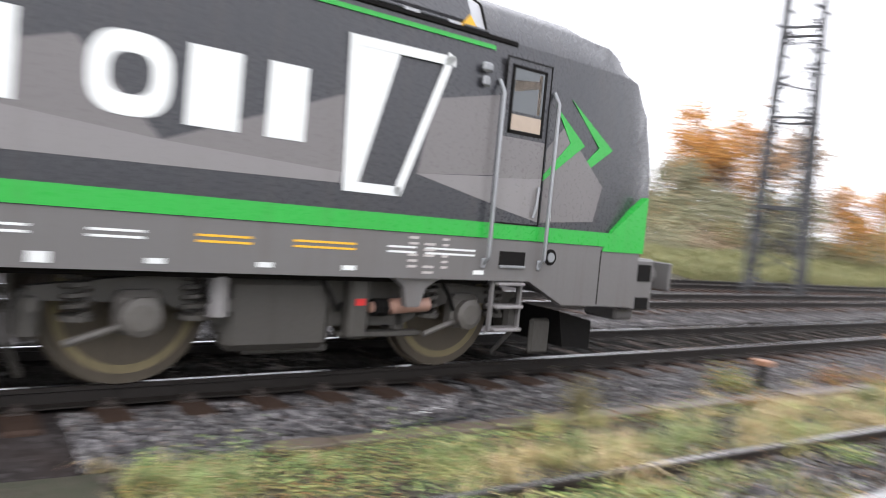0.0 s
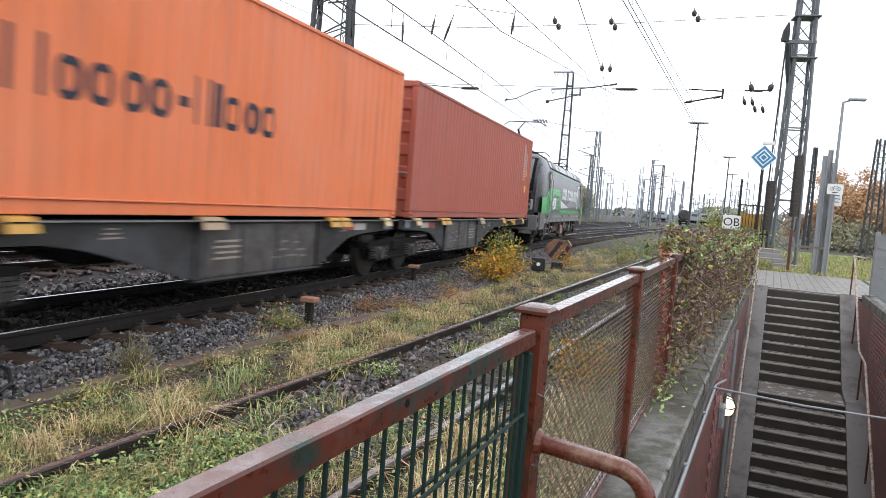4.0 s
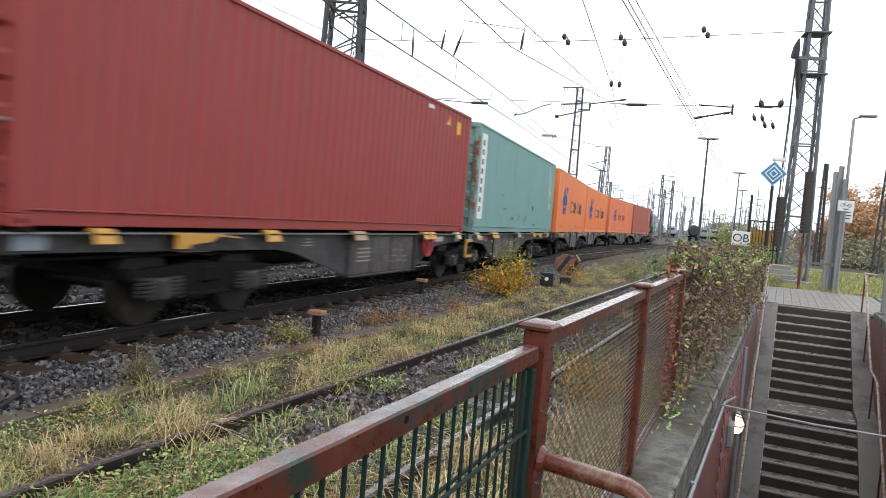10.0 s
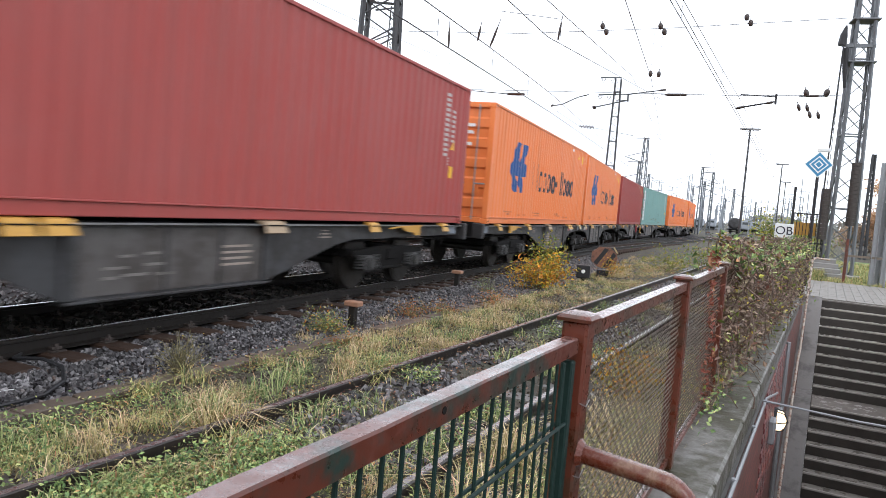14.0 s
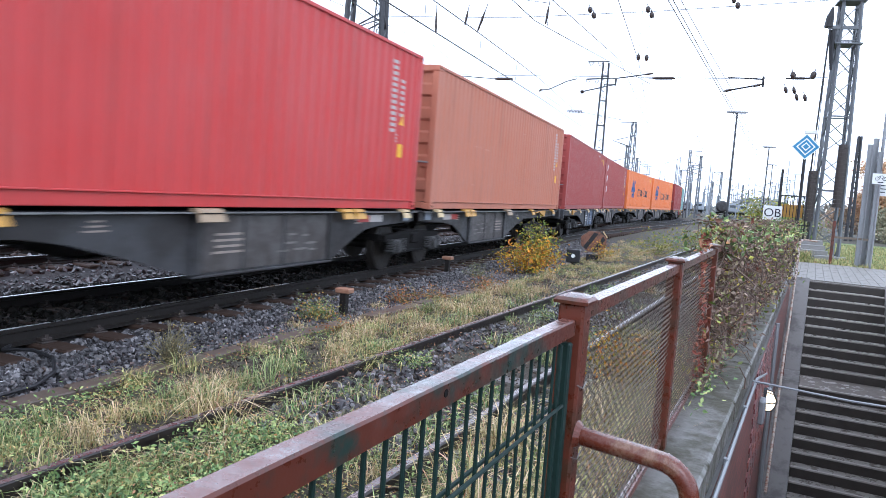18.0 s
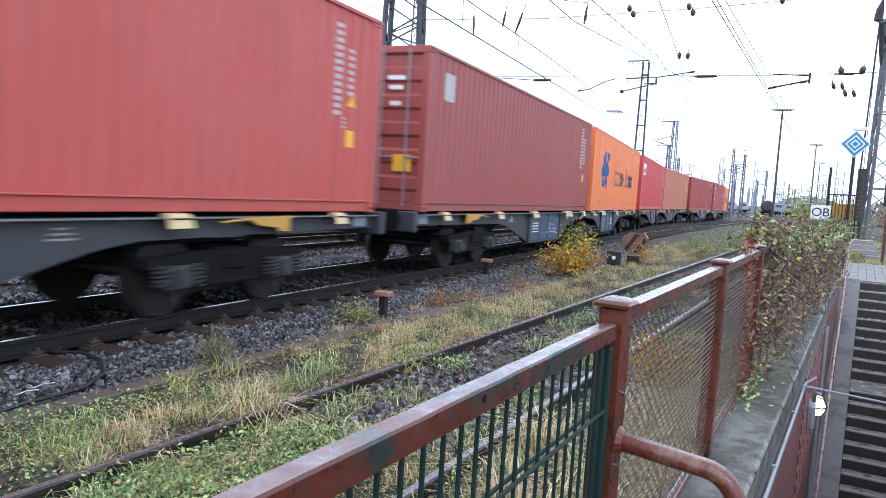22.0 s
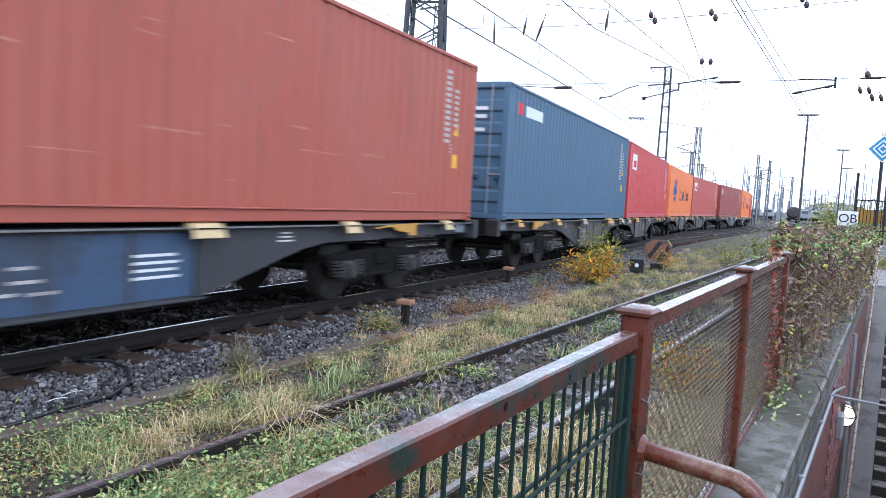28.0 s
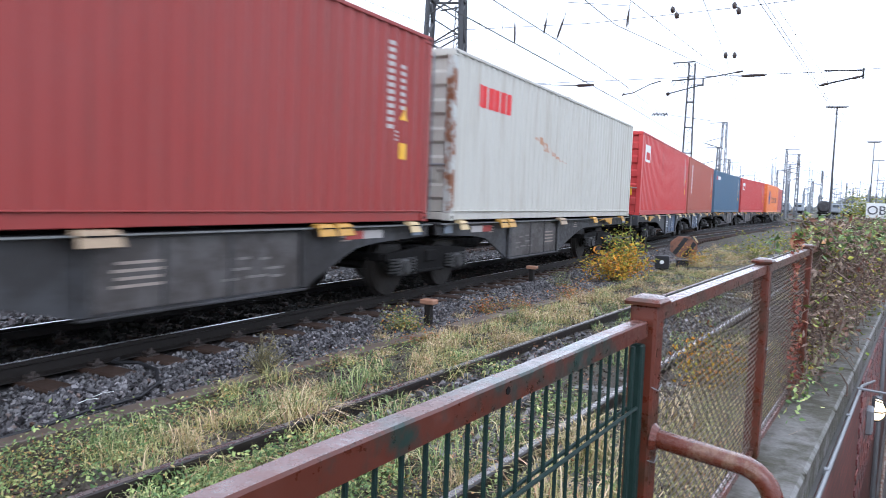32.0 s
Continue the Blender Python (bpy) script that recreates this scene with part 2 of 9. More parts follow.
# ---- mesh helpers ----
class Geo:
    """Collects vertices and faces of one mesh."""

    def __init__(self):
        self.v, self.f = [], []

    def add(self, verts, faces):
        k = len(self.v)
        self.v += [tuple(p) for p in verts]
        self.f += [tuple(k + i for i in f) for f in faces]
        return self

    def box(self, c, s, b=0.0, m=None):
        """A box with chamfered edges: centre, size, chamfer, optional pose."""
        hx, hy, hz = (v / 2 for v in s)
        b = min(b, hx * 0.8, hy * 0.8, hz * 0.8)
        if b <= 0:
            vs = [(x, y, z) for x in (-hx, hx) for y in (-hy, hy) for z in (-hz, hz)]
            fs = [(0, 1, 3, 2), (4, 6, 7, 5), (0, 4, 5, 1), (2, 3, 7, 6), (0, 2, 6, 4), (1, 5, 7, 3)]
        else:
            vs, idx = [], {}
            for x in (-1, 1):
                for y in (-1, 1):
                    for z in (-1, 1):
                        for a in range(3):
                            idx[x, y, z, a] = len(vs)
                            vs.append((x * (hx - (a != 0) * b), y * (hy - (a != 1) * b), z * (hz - (a != 2) * b)))
            fs = []
            for a in range(3):
                o = [i for i in range(3) if i != a]
                for s1 in (-1, 1):
                    q = []
                    for p, r in ((-1, -1), (1, -1), (1, 1), (-1, 1)):
                        k = [0, 0, 0]
                        k[a], k[o[0]], k[o[1]] = s1, p, r
                        q.append(idx[(*k, a)])
                    fs.append(tuple(q) if (s1 > 0) == (a != 1) else tuple(reversed(q)))
                for p in (-1, 1):
                    for r in (-1, 1):
                        k0, k1 = [0, 0, 0], [0, 0, 0]
                        k0[a], k1[a] = -1, 1
                        k0[o[0]] = k1[o[0]] = p
                        k0[o[1]] = k1[o[1]] = r
                        fs.append((idx[(*k0, o[0])], idx[(*k1, o[0])], idx[(*k1, o[1])], idx[(*k0, o[1])]))
            fs += [tuple(idx[x, y, z, a] for a in range(3)) for x in (-1, 1) for y in (-1, 1) for z in (-1, 1)]
        c = Vector(c)
        vs = [(m @ Vector(p)) + c if m is not None else Vector(p) + c for p in vs]
        return self.add(vs, fs)

    def tube(self, pts, r, n=8, caps=True):
        """A round bar along points; r may be a list."""
        pts = [Vector(p) for p in pts]
        rs = r if isinstance(r, (list, tuple)) else [r] * len(pts)
        rings, side = [], None
        for i, p in enumerate(pts):
            d = (pts[min(i + 1, len(pts) - 1)] - pts[max(i - 1, 0)]).normalized()
            if side is None:
                side = d.orthogonal().normalized()
            side = (side - d * side.dot(d)).normalized()
            up = d.cross(side)
            rings.append([p + (side * math.cos(2 * math.pi * k / n) + up * math.sin(2 * math.pi * k / n)) * rs[i] for k in range(n)])
        fs = [(i * n + k, i * n + (k + 1) % n, (i + 1) * n + (k + 1) % n, (i + 1) * n + k) for i in range(len(pts) - 1) for k in range(n)]
        if caps:
            fs += [tuple(reversed(range(n))), tuple((len(pts) - 1) * n + k for k in range(n))]
        return self.add([v for ring in rings for v in ring], fs)

    def bar(self, a, b, w, h=None):
        """A straight square bar from a to b."""
        a, b = Vector(a), Vector(b)
        d = b - a
        m = d.to_track_quat("Y", "Z").to_matrix()
        return self.box((a + b) / 2, (w, d.length, h or w), 0, m)

    def prism(self, outline, axis, lo, hi):
        """An outline of 2D points, pushed along an axis from lo to hi."""
        n = len(outline)
        put = {"x": lambda p, t: (t, p[0], p[1]), "y": lambda p, t: (p[0], t, p[1]), "z": lambda p, t: (p[0], p[1], t)}[axis]
        vs = [put(p, lo) for p in outline] + [put(p, hi) for p in outline]
        fs = [(i, (i + 1) % n, n + (i + 1) % n, n + i) for i in range(n)] + [tuple(reversed(range(n))), tuple(range(n, 2 * n))]
        return self.add(vs, fs)

    def mesh(self, name, mat, smooth=False):
        me = bpy.data.meshes.new(name)
        me.from_pydata(self.v, [], self.f)
        bm = bmesh.new()
        bm.from_mesh(me)
        bmesh.ops.recalc_face_normals(bm, faces=bm.faces)
        bm.to_mesh(me)
        bm.free()
        me.materials.append(mat)
        if smooth:
            me.polygons.foreach_set("use_smooth", [True] * len(me.polygons))
            me.set_sharp_from_angle(angle=radians(40))
        return me


def part(name, geo, mat, parent=None, label="", at=None, smooth=False):
    """One mesh object from collected geometry (or from ready mesh data) under a thing or part."""
    me = geo.mesh(name, mat, smooth) if isinstance(geo, Geo) else geo
    ob = new(name, me)
    if parent is not None:
        ob.parent = parent
    if at is not None:
        ob.matrix_basis = at
    return tagged(ob, label)


def thing(name, label, category, at=None, group="", kind=""):
    ob = new(name)
    ob.empty_display_size = 0.2
    if at is not None:
        ob.matrix_basis = at
    return tagged(ob, label, category, group, kind)


# The stairwell, its coping and the fence lie in a frame turned clockwise from the railway.
WELL = pose(0, 0, 0, 0, 0, -5.5)


def catmull(keys, y):
    """A smooth line through (y, x) keys."""
    ys = [k[0] for k in keys]
    i = max(0, min(len(keys) - 2, int(np.searchsorted(ys, y)) - 1))
    y0, x0 = keys[i]
    y1, x1 = keys[i + 1]
    a = keys[max(0, i - 1)]
    b = keys[min(len(keys) - 1, i + 2)]
    m0 = (x1 - a[1]) / (y1 - a[0])
    m1 = (b[1] - x0) / (b[0] - y0)
    h = y1 - y0
    u = (y - y0) / h
    return (2 * u**3 - 3 * u**2 + 1) * x0 + (u**3 - 2 * u**2 + u) * h * m0 + (-2 * u**3 + 3 * u**2) * x1 + (u**3 - u**2) * h * m1


MAIN = [(-400, -6.94), (-60, -6.94), (0, -6.94), (17, -6.94), (25, -7.12), (31, -7.42), (38, -7.78), (46, -8.22), (53, -8.48), (60, -8.48), (67, -8.2), (76, -7.65), (87, -7.1), (98, -7.3), (106, -7.5), (130, -9.9), (200, -18.0), (400, -46.0)]


def main_x(y):
    return catmull(MAIN, y)


def siding_x(y):
    """Centre of the grassy siding."""
    return -2.64 + 0.07 * y

# ---- ground ----
def ground_mat():
    m, n, l, b = node_mat("damp_earth_with_moss", 0.85)
    a = noise_tex(n, l, 0.9, 5, 0.65)
    c = noise_tex(n, l, 9, 6, 0.7)
    g = noise_tex(n, l, 60, 4, 0.7)
    col = mix(n, l, ramp(n, l, a, [(0.35, (0, 0, 0)), (0.62, (1, 1, 1))]), (0.05, 0.037, 0.03), (0.045, 0.05, 0.026))
    col = mix(n, l, ramp(n, l, c, [(0.45, (0, 0, 0)), (0.72, (1, 1, 1))]), col, (0.085, 0.07, 0.05))
    col = mix(n, l, ramp(n, l, g, [(0.4, (0, 0, 0)), (0.8, (0.6, 0.6, 0.6))]), col, (0.03, 0.025, 0.018))
    l.new(col, b.inputs["Base Color"])
    bump(n, l, b, g, 0.6, 0.03)
    return m


GROUND = ground_mat()
HOLE_U, HOLE_V, STAIR_TOP = (-0.40, 2.02), (2.5, 20.0), 0.0


def ground_z(x, y):
    """Height of the earth: low between the tracks, level with the paving on the right."""
    u = x * math.cos(radians(5.5)) - y * math.sin(radians(5.5))
    z = -0.19 + 0.03 * noise.noise((x * 0.7, y * 0.7, 0.3)) * max(0, 1 - abs(y) / 80)
    d = x - main_x(y)
    if d < 1.9:
        z = -0.42
    elif d < 3.4:
        z -= 0.10 * (3.4 - d) / 1.5
    if abs(y) < 60:
        e = min(1, max(0, (2.6 - abs(x - siding_x(y))) / 0.8))
        z += (0.078 + 0.02 * noise.noise((x * 0.9, y * 0.6, 2.2))) * e
    k = min(1, max(0, (u + 0.9) / 0.25))
    return z * (1 - k) + 0.0 * k


def build_ground():
    us = sorted({*[-400, -260, -160, -100, -60, -40, -30, -25, -20, -17], *[round(-15 + 0.4 * i, 2) for i in range(36)], -0.66, HOLE_U[0], HOLE_U[1], 3, 4, 6, 9, 14, 20, 30, 45, 70, 120, 200, 400})
    vs = sorted({*[-400, -200, -100, -60, -30, -20, -15, -10, -7], *[round(-5 + 0.5 * i, 2) for i in range(81)], HOLE_V[0], HOLE_V[1], 38, 42, 48, 55, 65, 80, 100, 140, 200, 300, 450, 700, 1200})
    c, s = math.cos(radians(5.5)), math.sin(radians(5.5))
    g = Geo()
    for v in vs:
        for u in us:
            x, y = u * c + v * s, -u * s + v * c
            g.v.append((x, y, ground_z(x, y)))
    n = len(us)
    for j in range(len(vs) - 1):
        for i in range(n - 1):
            if us[i] >= HOLE_U[0] and us[i + 1] <= HOLE_U[1] and vs[j] >= HOLE_V[0] and vs[j + 1] <= HOLE_V[1]:
                continue
            g.f.append((j * n + i, j * n + i + 1, (j + 1) * n + i + 1, (j + 1) * n + i))
    ob = part("ground", g, GROUND, smooth=True)
    tagged(ob, "damp earth of a railway yard with moss and fallen leaves", "ground", kind="structure")


build_ground()


# ---- tracks ----
RAIL_HALF = [(-0.075, -0.16), (0.075, -0.16), (0.075, -0.148), (0.012, -0.13), (0.012, -0.045), (0.036, -0.035), (0.036, -0.006), (0.028, 0.0), (-0.028, 0.0), (-0.036, -0.006), (-0.036, -0.035), (-0.012, -0.045), (-0.012, -0.13), (-0.075, -0.148)]


def sweep_rail(fx, off, ys, lo=0, hi=14):
    g = Geo()
    k = hi - lo
    for y in ys:
        e = 0.1
        sl = (fx(y + e) - fx(y - e)) / (2 * e)
        nx, ny = 1 / math.hypot(1, sl), -sl / math.hypot(1, sl)
        for px, pz in RAIL_HALF:
            g.v.append((fx(y) + (off + px) * nx, y + (off + px) * ny, pz))
    n = len(RAIL_HALF)
    for j in range(len(ys) - 1):
        for i in range(n):
            g.f.append((j * n + i, j * n + (i + 1) % n, (j + 1) * n + (i + 1) % n, (j + 1) * n + i))
    return g


def head_strip(fx, off, ys, w=0.023):
    """A thin band on a rail's top: polished steel, or the siding's painted sheen."""
    g = Geo()
    for y in ys:
        g.v += [(fx(y) + off - w, y, 0.0015), (fx(y) + off + w, y, 0.0015)]
    g.f = [(2 * j, 2 * j + 1, 2 * j + 3, 2 * j + 2) for j in range(len(ys) - 1)]
    return g


FASTENING = plain("rusty_rail_clip", (0.042, 0.033, 0.029), 0.5, 0.0, 0.4, 0.5, 20)


def track(name, fx, ys, side, bright, label, sleeper_range, embed=0.0, wood=None):
    t = thing(name, label, "track", kind="structure")
    for off in (-0.7535, 0.7535):
        r = part("rail", sweep_rail(fx, off, ys), side, t, smooth=False)
        if bright:
            part("running_band", head_strip(fx, off, ys), bright, r, "wet running surface")
    g = Geo().box((0, 0, -0.235), (2.6, 0.26, 0.15), 0.02)
    me = g.mesh("sleeper", wood or SLEEPER)
    fast = Geo()
    for o in (-0.7535, 0.7535):
        fast.box((o, 0, -0.155), (0.34, 0.16, 0.014), 0.004)
        for d in (-0.12, 0.12):
            fast.tube([(o + d, 0, -0.15), (o + d, 0, -0.085)], 0.022, 6)
            fast.box((o + d * 0.75, 0, -0.13), (0.09, 0.11, 0.03), 0.006)
    fme = fast.mesh("rail_fastening", FASTENING)
    rnd = random.Random(5)
    y = sleeper_range[0]
    while y < sleeper_range[1]:
        sl = math.degrees(math.atan((fx(y + 0.1) - fx(y - 0.1)) / 0.2))
        sp = part("sleeper", me, None, t, at=pose(fx(y), y, -embed, 0, 0, -sl + rnd.uniform(-0.8, 0.8)))
        if y < 26:
            part("rail_fastening", fme, None, sp, at=pose(0, 0, embed))
        y += 0.62
    return t


far_ys = [-60, -30, -15] + list(range(-10, 100, 2)) + [105, 115, 130, 150, 180, 220, 280, 400]
track("main_track", main_x, far_ys, RAIL_SIDE, RAIL, "main railway line with polished rails on wooden sleepers in dark ballast", (-3, 70))
track("siding_track", siding_x, [-20, 0, 10, 20, 30, 45, 70, 110, 200], RAIL_OLD, RAIL_SHEEN, "disused siding with dark rusty rails sunk in grass", (-1, 30), -0.04, BOARD)


def second_x(y):
    return -11.45 - 0.008 * y


def third_x(y):
    return -16.2 + 0.02 * y


BRANCH = [(10, -6.94), (26, -7.12), (36, -7.02), (45, -6.68), (55, -6.2), (70, -5.2), (100, -3.72), (190, 0.4), (300, 5.0)]


def branch_x(y):
    """A line that leaves the main line to the right."""
    return catmull(BRANCH, y)


track("branch_track", branch_x, [27, 30, 33, 36, 40, 45, 50, 55, 62, 70, 85, 100, 140, 190, 260], RAIL_SIDE, RAIL, "branch line with shining rails leaving the main line", (34, 62))
track("second_track", second_x, [-60, 0, 30, 60, 100, 200, 400], RAIL_SIDE, RAIL, "parallel railway line behind the train with shining rails", (-6, 60))
track("third_track", third_x, [-60, 0, 60, 120, 250, 400], RAIL_SIDE, RAIL, "further railway line across the yard", (20, 80))

# ---- stairwell ----
def build_stairs():
    rise, tread = 0.182, 0.30
    top_v, u0, u1 = 20.0, 0.03, 1.63
    st = thing("staircase", "dark wet concrete staircase leading down to an underpass", "staircase", WELL, kind="structure")
    v, z = top_v, 0.0
    flights = ((10, 1.2), (12, 2.5))
    for count, landing in flights:
        for i in range(count):
            z -= rise
            last = i == count - 1
            depth = landing if last else tread
            g = Geo().box(((u0 + u1) / 2, v - depth / 2, z - 0.3), (u1 - u0, depth + 0.01, 0.6), 0.012)
            s = part("landing" if last else "step", g, LANDING if last else TREAD_CONCRETE, st)
            # the riser plate is much darker than the tread, the nosing strip paler
            part("riser", Geo().box(((u0 + u1) / 2, v - depth - 0.009, z - 0.105), (u1 - u0 - 0.01, 0.01, 0.168), 0.002), CONCRETE_DARK, s, "riser plate darker than its tread")
            part("nosing", Geo().box(((u0 + u1) / 2, v - depth - 0.006 + 0.03, z + 0.002), (u1 - u0 - 0.02, 0.045, 0.01), 0.004), STEP_EDGE, s, "pale step edge")
            v -= depth
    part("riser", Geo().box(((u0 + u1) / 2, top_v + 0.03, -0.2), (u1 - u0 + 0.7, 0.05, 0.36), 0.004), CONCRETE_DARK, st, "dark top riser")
    floor_z = z
    # sloping side strings
    slope = []
    v, z = top_v, 0.0
    for count, landing in flights:
        slope.append((v + 0.1, z + 0.06))
        slope.append((v - count * tread + 0.15, z - count * rise + 0.10))
        v -= (count - 1) * tread + landing
        z -= count * rise
    slope.append((2.6, z))
    for a, b in ((-0.38, 0.03), (1.63, 2.02)):
        prof = slope + [(2.6, z - 0.4), (top_v + 0.1, z - 0.4)]
        g = Geo().prism(prof, "x", a + 0.002, b - 0.002)
        part("side_string", g, STRING, st, "grey sloping concrete side string")
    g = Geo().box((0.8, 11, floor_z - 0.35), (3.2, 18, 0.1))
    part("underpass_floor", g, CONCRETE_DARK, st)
    return st


build_stairs()


def brick_wall_mat():
    m, n, l, b = node_mat("dark_wet_clinker_brick", 0.5)
    co = n.new("ShaderNodeTexCoord")
    sp = n.new("ShaderNodeSeparateXYZ")
    l.new(co.outputs["Object"], sp.inputs["Vector"])
    cb = n.new("ShaderNodeCombineXYZ")
    l.new(sp.outputs["Y"], cb.inputs["X"])
    l.new(sp.outputs["Z"], cb.inputs["Y"])
    bt = n.new("ShaderNodeTexBrick")
    bt.inputs["Scale"].default_value = 1.0
    bt.inputs["Brick Width"].default_value, bt.inputs["Row Height"].default_value = 0.25, 0.077
    bt.inputs["Mortar Size"].default_value = 0.006
    bt.inputs["Color1"].default_value, bt.inputs["Color2"].default_value = (0.22, 0.075, 0.06, 1), (0.13, 0.055, 0.048, 1)
    bt.inputs["Mortar"].default_value = (0.07, 0.065, 0.06, 1)
    l.new(cb.outputs["Vector"], bt.inputs["Vector"])
    st = noise_tex(n, l, 1.2, 5, 0.7, (1, 1, 0.3))
    l.new(mix(n, l, ramp(n, l, st, [(0.5, (0, 0, 0)), (0.75, (0.75, 0.75, 0.75))]), bt.outputs["Color"], (0.03, 0.028, 0.022)), b.inputs["Base Color"])
    bump(n, l, b, bt.outputs["Fac"], -0.4, 0.006)
    return m


BRICK = brick_wall_mat()


def face_bricks(wall, u, v0, v1, z0, z1, name, away):
    """Single bricks standing proud of the wall face, in running bond."""
    rb = random.Random(17)
    meshes = [Geo().box((0, 0, 0), (0.02, 0.238 + e, 0.063), 0.004).mesh("brick", m) for e in (0.0, -0.004) for m in BRICK_TONES]
    row, z = 0, z1
    while z > z0:
        v = v0 + (0.125 if row % 2 else 0.0)
        while v < v1:
            part(name, rb.choice(meshes), None, wall, at=pose(u + away * rb.uniform(-0.004, 0.001), v, z, 0, 0, rb.uniform(-0.6, 0.6)))
            v += 0.25
        z -= 0.077
        row += 1


BRICK_TONES = [plain("dark_red_brick", (0.21, 0.07, 0.056), 0.45, var=0.4, scale=9), plain("maroon_brick", (0.15, 0.052, 0.05), 0.4, var=0.4, scale=9), plain("sooty_brick", (0.10, 0.06, 0.055), 0.4, var=0.4, scale=9)]
for nm, a, b, v0, v1 in (("wall_west", -0.62, -0.38, 2.5, 20.1), ("wall_east", 2.02, 2.3, 2.5, 19.9)):
    w = part(nm, Geo().box(((a + b) / 2, (v0 + v1) / 2, -2.1), (b - a, v1 - v0, 4.2 + (0.0 if a < 0 else 0.0))), BRICK, at=WELL)
    tagged(w, "dark red clinker brick wall of the stairwell", "wall", kind="structure")
    if a < 0:
        face_bricks(w, -0.376, 8.0, 12.0, -1.45, -0.06, "brick", 1)
    else:
        face_bricks(w, 2.016, 14.0, 17.0, -1.5, -0.06, "brick", -1)
w = part("wall_south", Geo().box((0.8, 2.38, -2.1), (3.2, 0.24, 4.18)), BRICK, at=WELL)
tagged(w, "brick wall above the underpass mouth", "wall", kind="structure")

cop = thing("coping_west", "mossy concrete coping along the stairwell", "coping", WELL, kind="structure")
rnd = random.Random(3)
v = 1.2
while v < 19.4:
    ln = 1.48
    part("coping_slab", Geo().box((-0.575, v + ln / 2, 0.09 + rnd.uniform(-0.004, 0.004)), (0.34, ln - 0.012, 0.2), 0.018), COPING, cop)
    v += 1.5
cop = thing("coping_east", "wet concrete coping on the stairwell wall", "coping", WELL, kind="structure")
v = 2.5
while v < 18.9:
    part("coping_slab", Geo().box((2.2, v + 0.74, 0.09), (0.4, 1.485, 0.18), 0.015), COPING, cop)
    v += 1.5


# ---- fence ----
FTOP, FBASE = 1.30, 0.19


def fence_u(v):
    """The fence line leans a little away from the stairwell over its first panels."""
    return -0.588 - 0.0245 * min(v, 8.55)


def build_fence():
    f = thing("mesh_fence", "rusting red-brown steel post fence with diamond wire mesh", "fence", WELL)
    posts = [2.13 + 2.12 * i for i in range(9)]
    for v in posts:
        u = fence_u(v)
        p = part("post", Geo().box((u, v, (FTOP + FBASE) / 2 - 0.01), (0.08, 0.08, FTOP - FBASE - 0.02), 0.008), RUST_RED, f)
        cap = Geo()
        k = len(cap.v)
        # a shallow pillow-shaped cap with a thin lip
        rings = ((0.052, -0.022), (0.054, -0.012), (0.044, -0.002), (0.024, 0.006))
        for s, z in rings:
            for a, b in ((-1, -1), (1, -1), (1, 1), (-1, 1)):
                cap.v.append((u + a * s, v + b * s, FTOP + z))
        for i in range(len(rings) - 1):
            for j in range(4):
                cap.f.append((4 * i + j, 4 * i + (j + 1) % 4, 4 * i + 4 + (j + 1) % 4, 4 * i + 4 + j))
        cap.f += [(3, 2, 1, 0), (12, 13, 14, 15)]
        part("post_cap", cap, RUST_RED, p, "rusty pitched post cap, wet on top", smooth=True)
        for z in (0.55, 0.8, 1.02):
            part("wire_tie", Geo().tube([(u + 0.041, v - 0.05, z + 0.02), (u + 0.046, v, z), (u + 0.041, v + 0.05, z + 0.01)], 0.002, 4), GALV, p)
    for a, b in zip(posts, posts[1:]):
        ua, ub = fence_u(a), fence_u(b)
        k = (ub - ua) / (b - a)
        part("top_rail", Geo().bar((ua + 0.044 * k, a + 0.044, FTOP - 0.055), (ub - 0.044 * k, b - 0.044, FTOP - 0.055), 0.05, 0.045), RUST_RED, f)
        part("bottom_rail", Geo().bar((ua + 0.044 * k, a + 0.044, FBASE + 0.05), (ub - 0.044 * k, b - 0.044, FBASE + 0.05), 0.036, 0.036), RUST_RED, f)
        if a < 9:
            g = Geo()
            z0, z1 = FBASE + 0.07, FTOP - 0.078
            h, step, r = z1 - z0, 0.038, 0.0026
            n = int((b - a - 0.09) / step)
            for i in range(n + 1):
                # zigzag wires of a chain-link panel
                y0 = a + 0.047 + i * step
                pts = []
                m = int(h / 0.027)
                for j in range(m + 1):
                    y = y0 + (step / 2 if (i + j) % 2 else -step / 2) * 0.98
                    pts.append((ua + k * (y - a) + (0.005 if (i + j) % 2 else -0.005), y, z0 + j * h / m))
                g.tube(pts, r, 3, False)
            w = part("wire_mesh", g, MESH_WIRE, f, "rusty diamond wire mesh")
            for z in (z1, z0):
                part("strain_wire", Geo().tube([(ua, a + 0.04, z), (ub, b - 0.04, z)], 0.003, 4), MESH_WIRE, w)
    return f


build_fence()


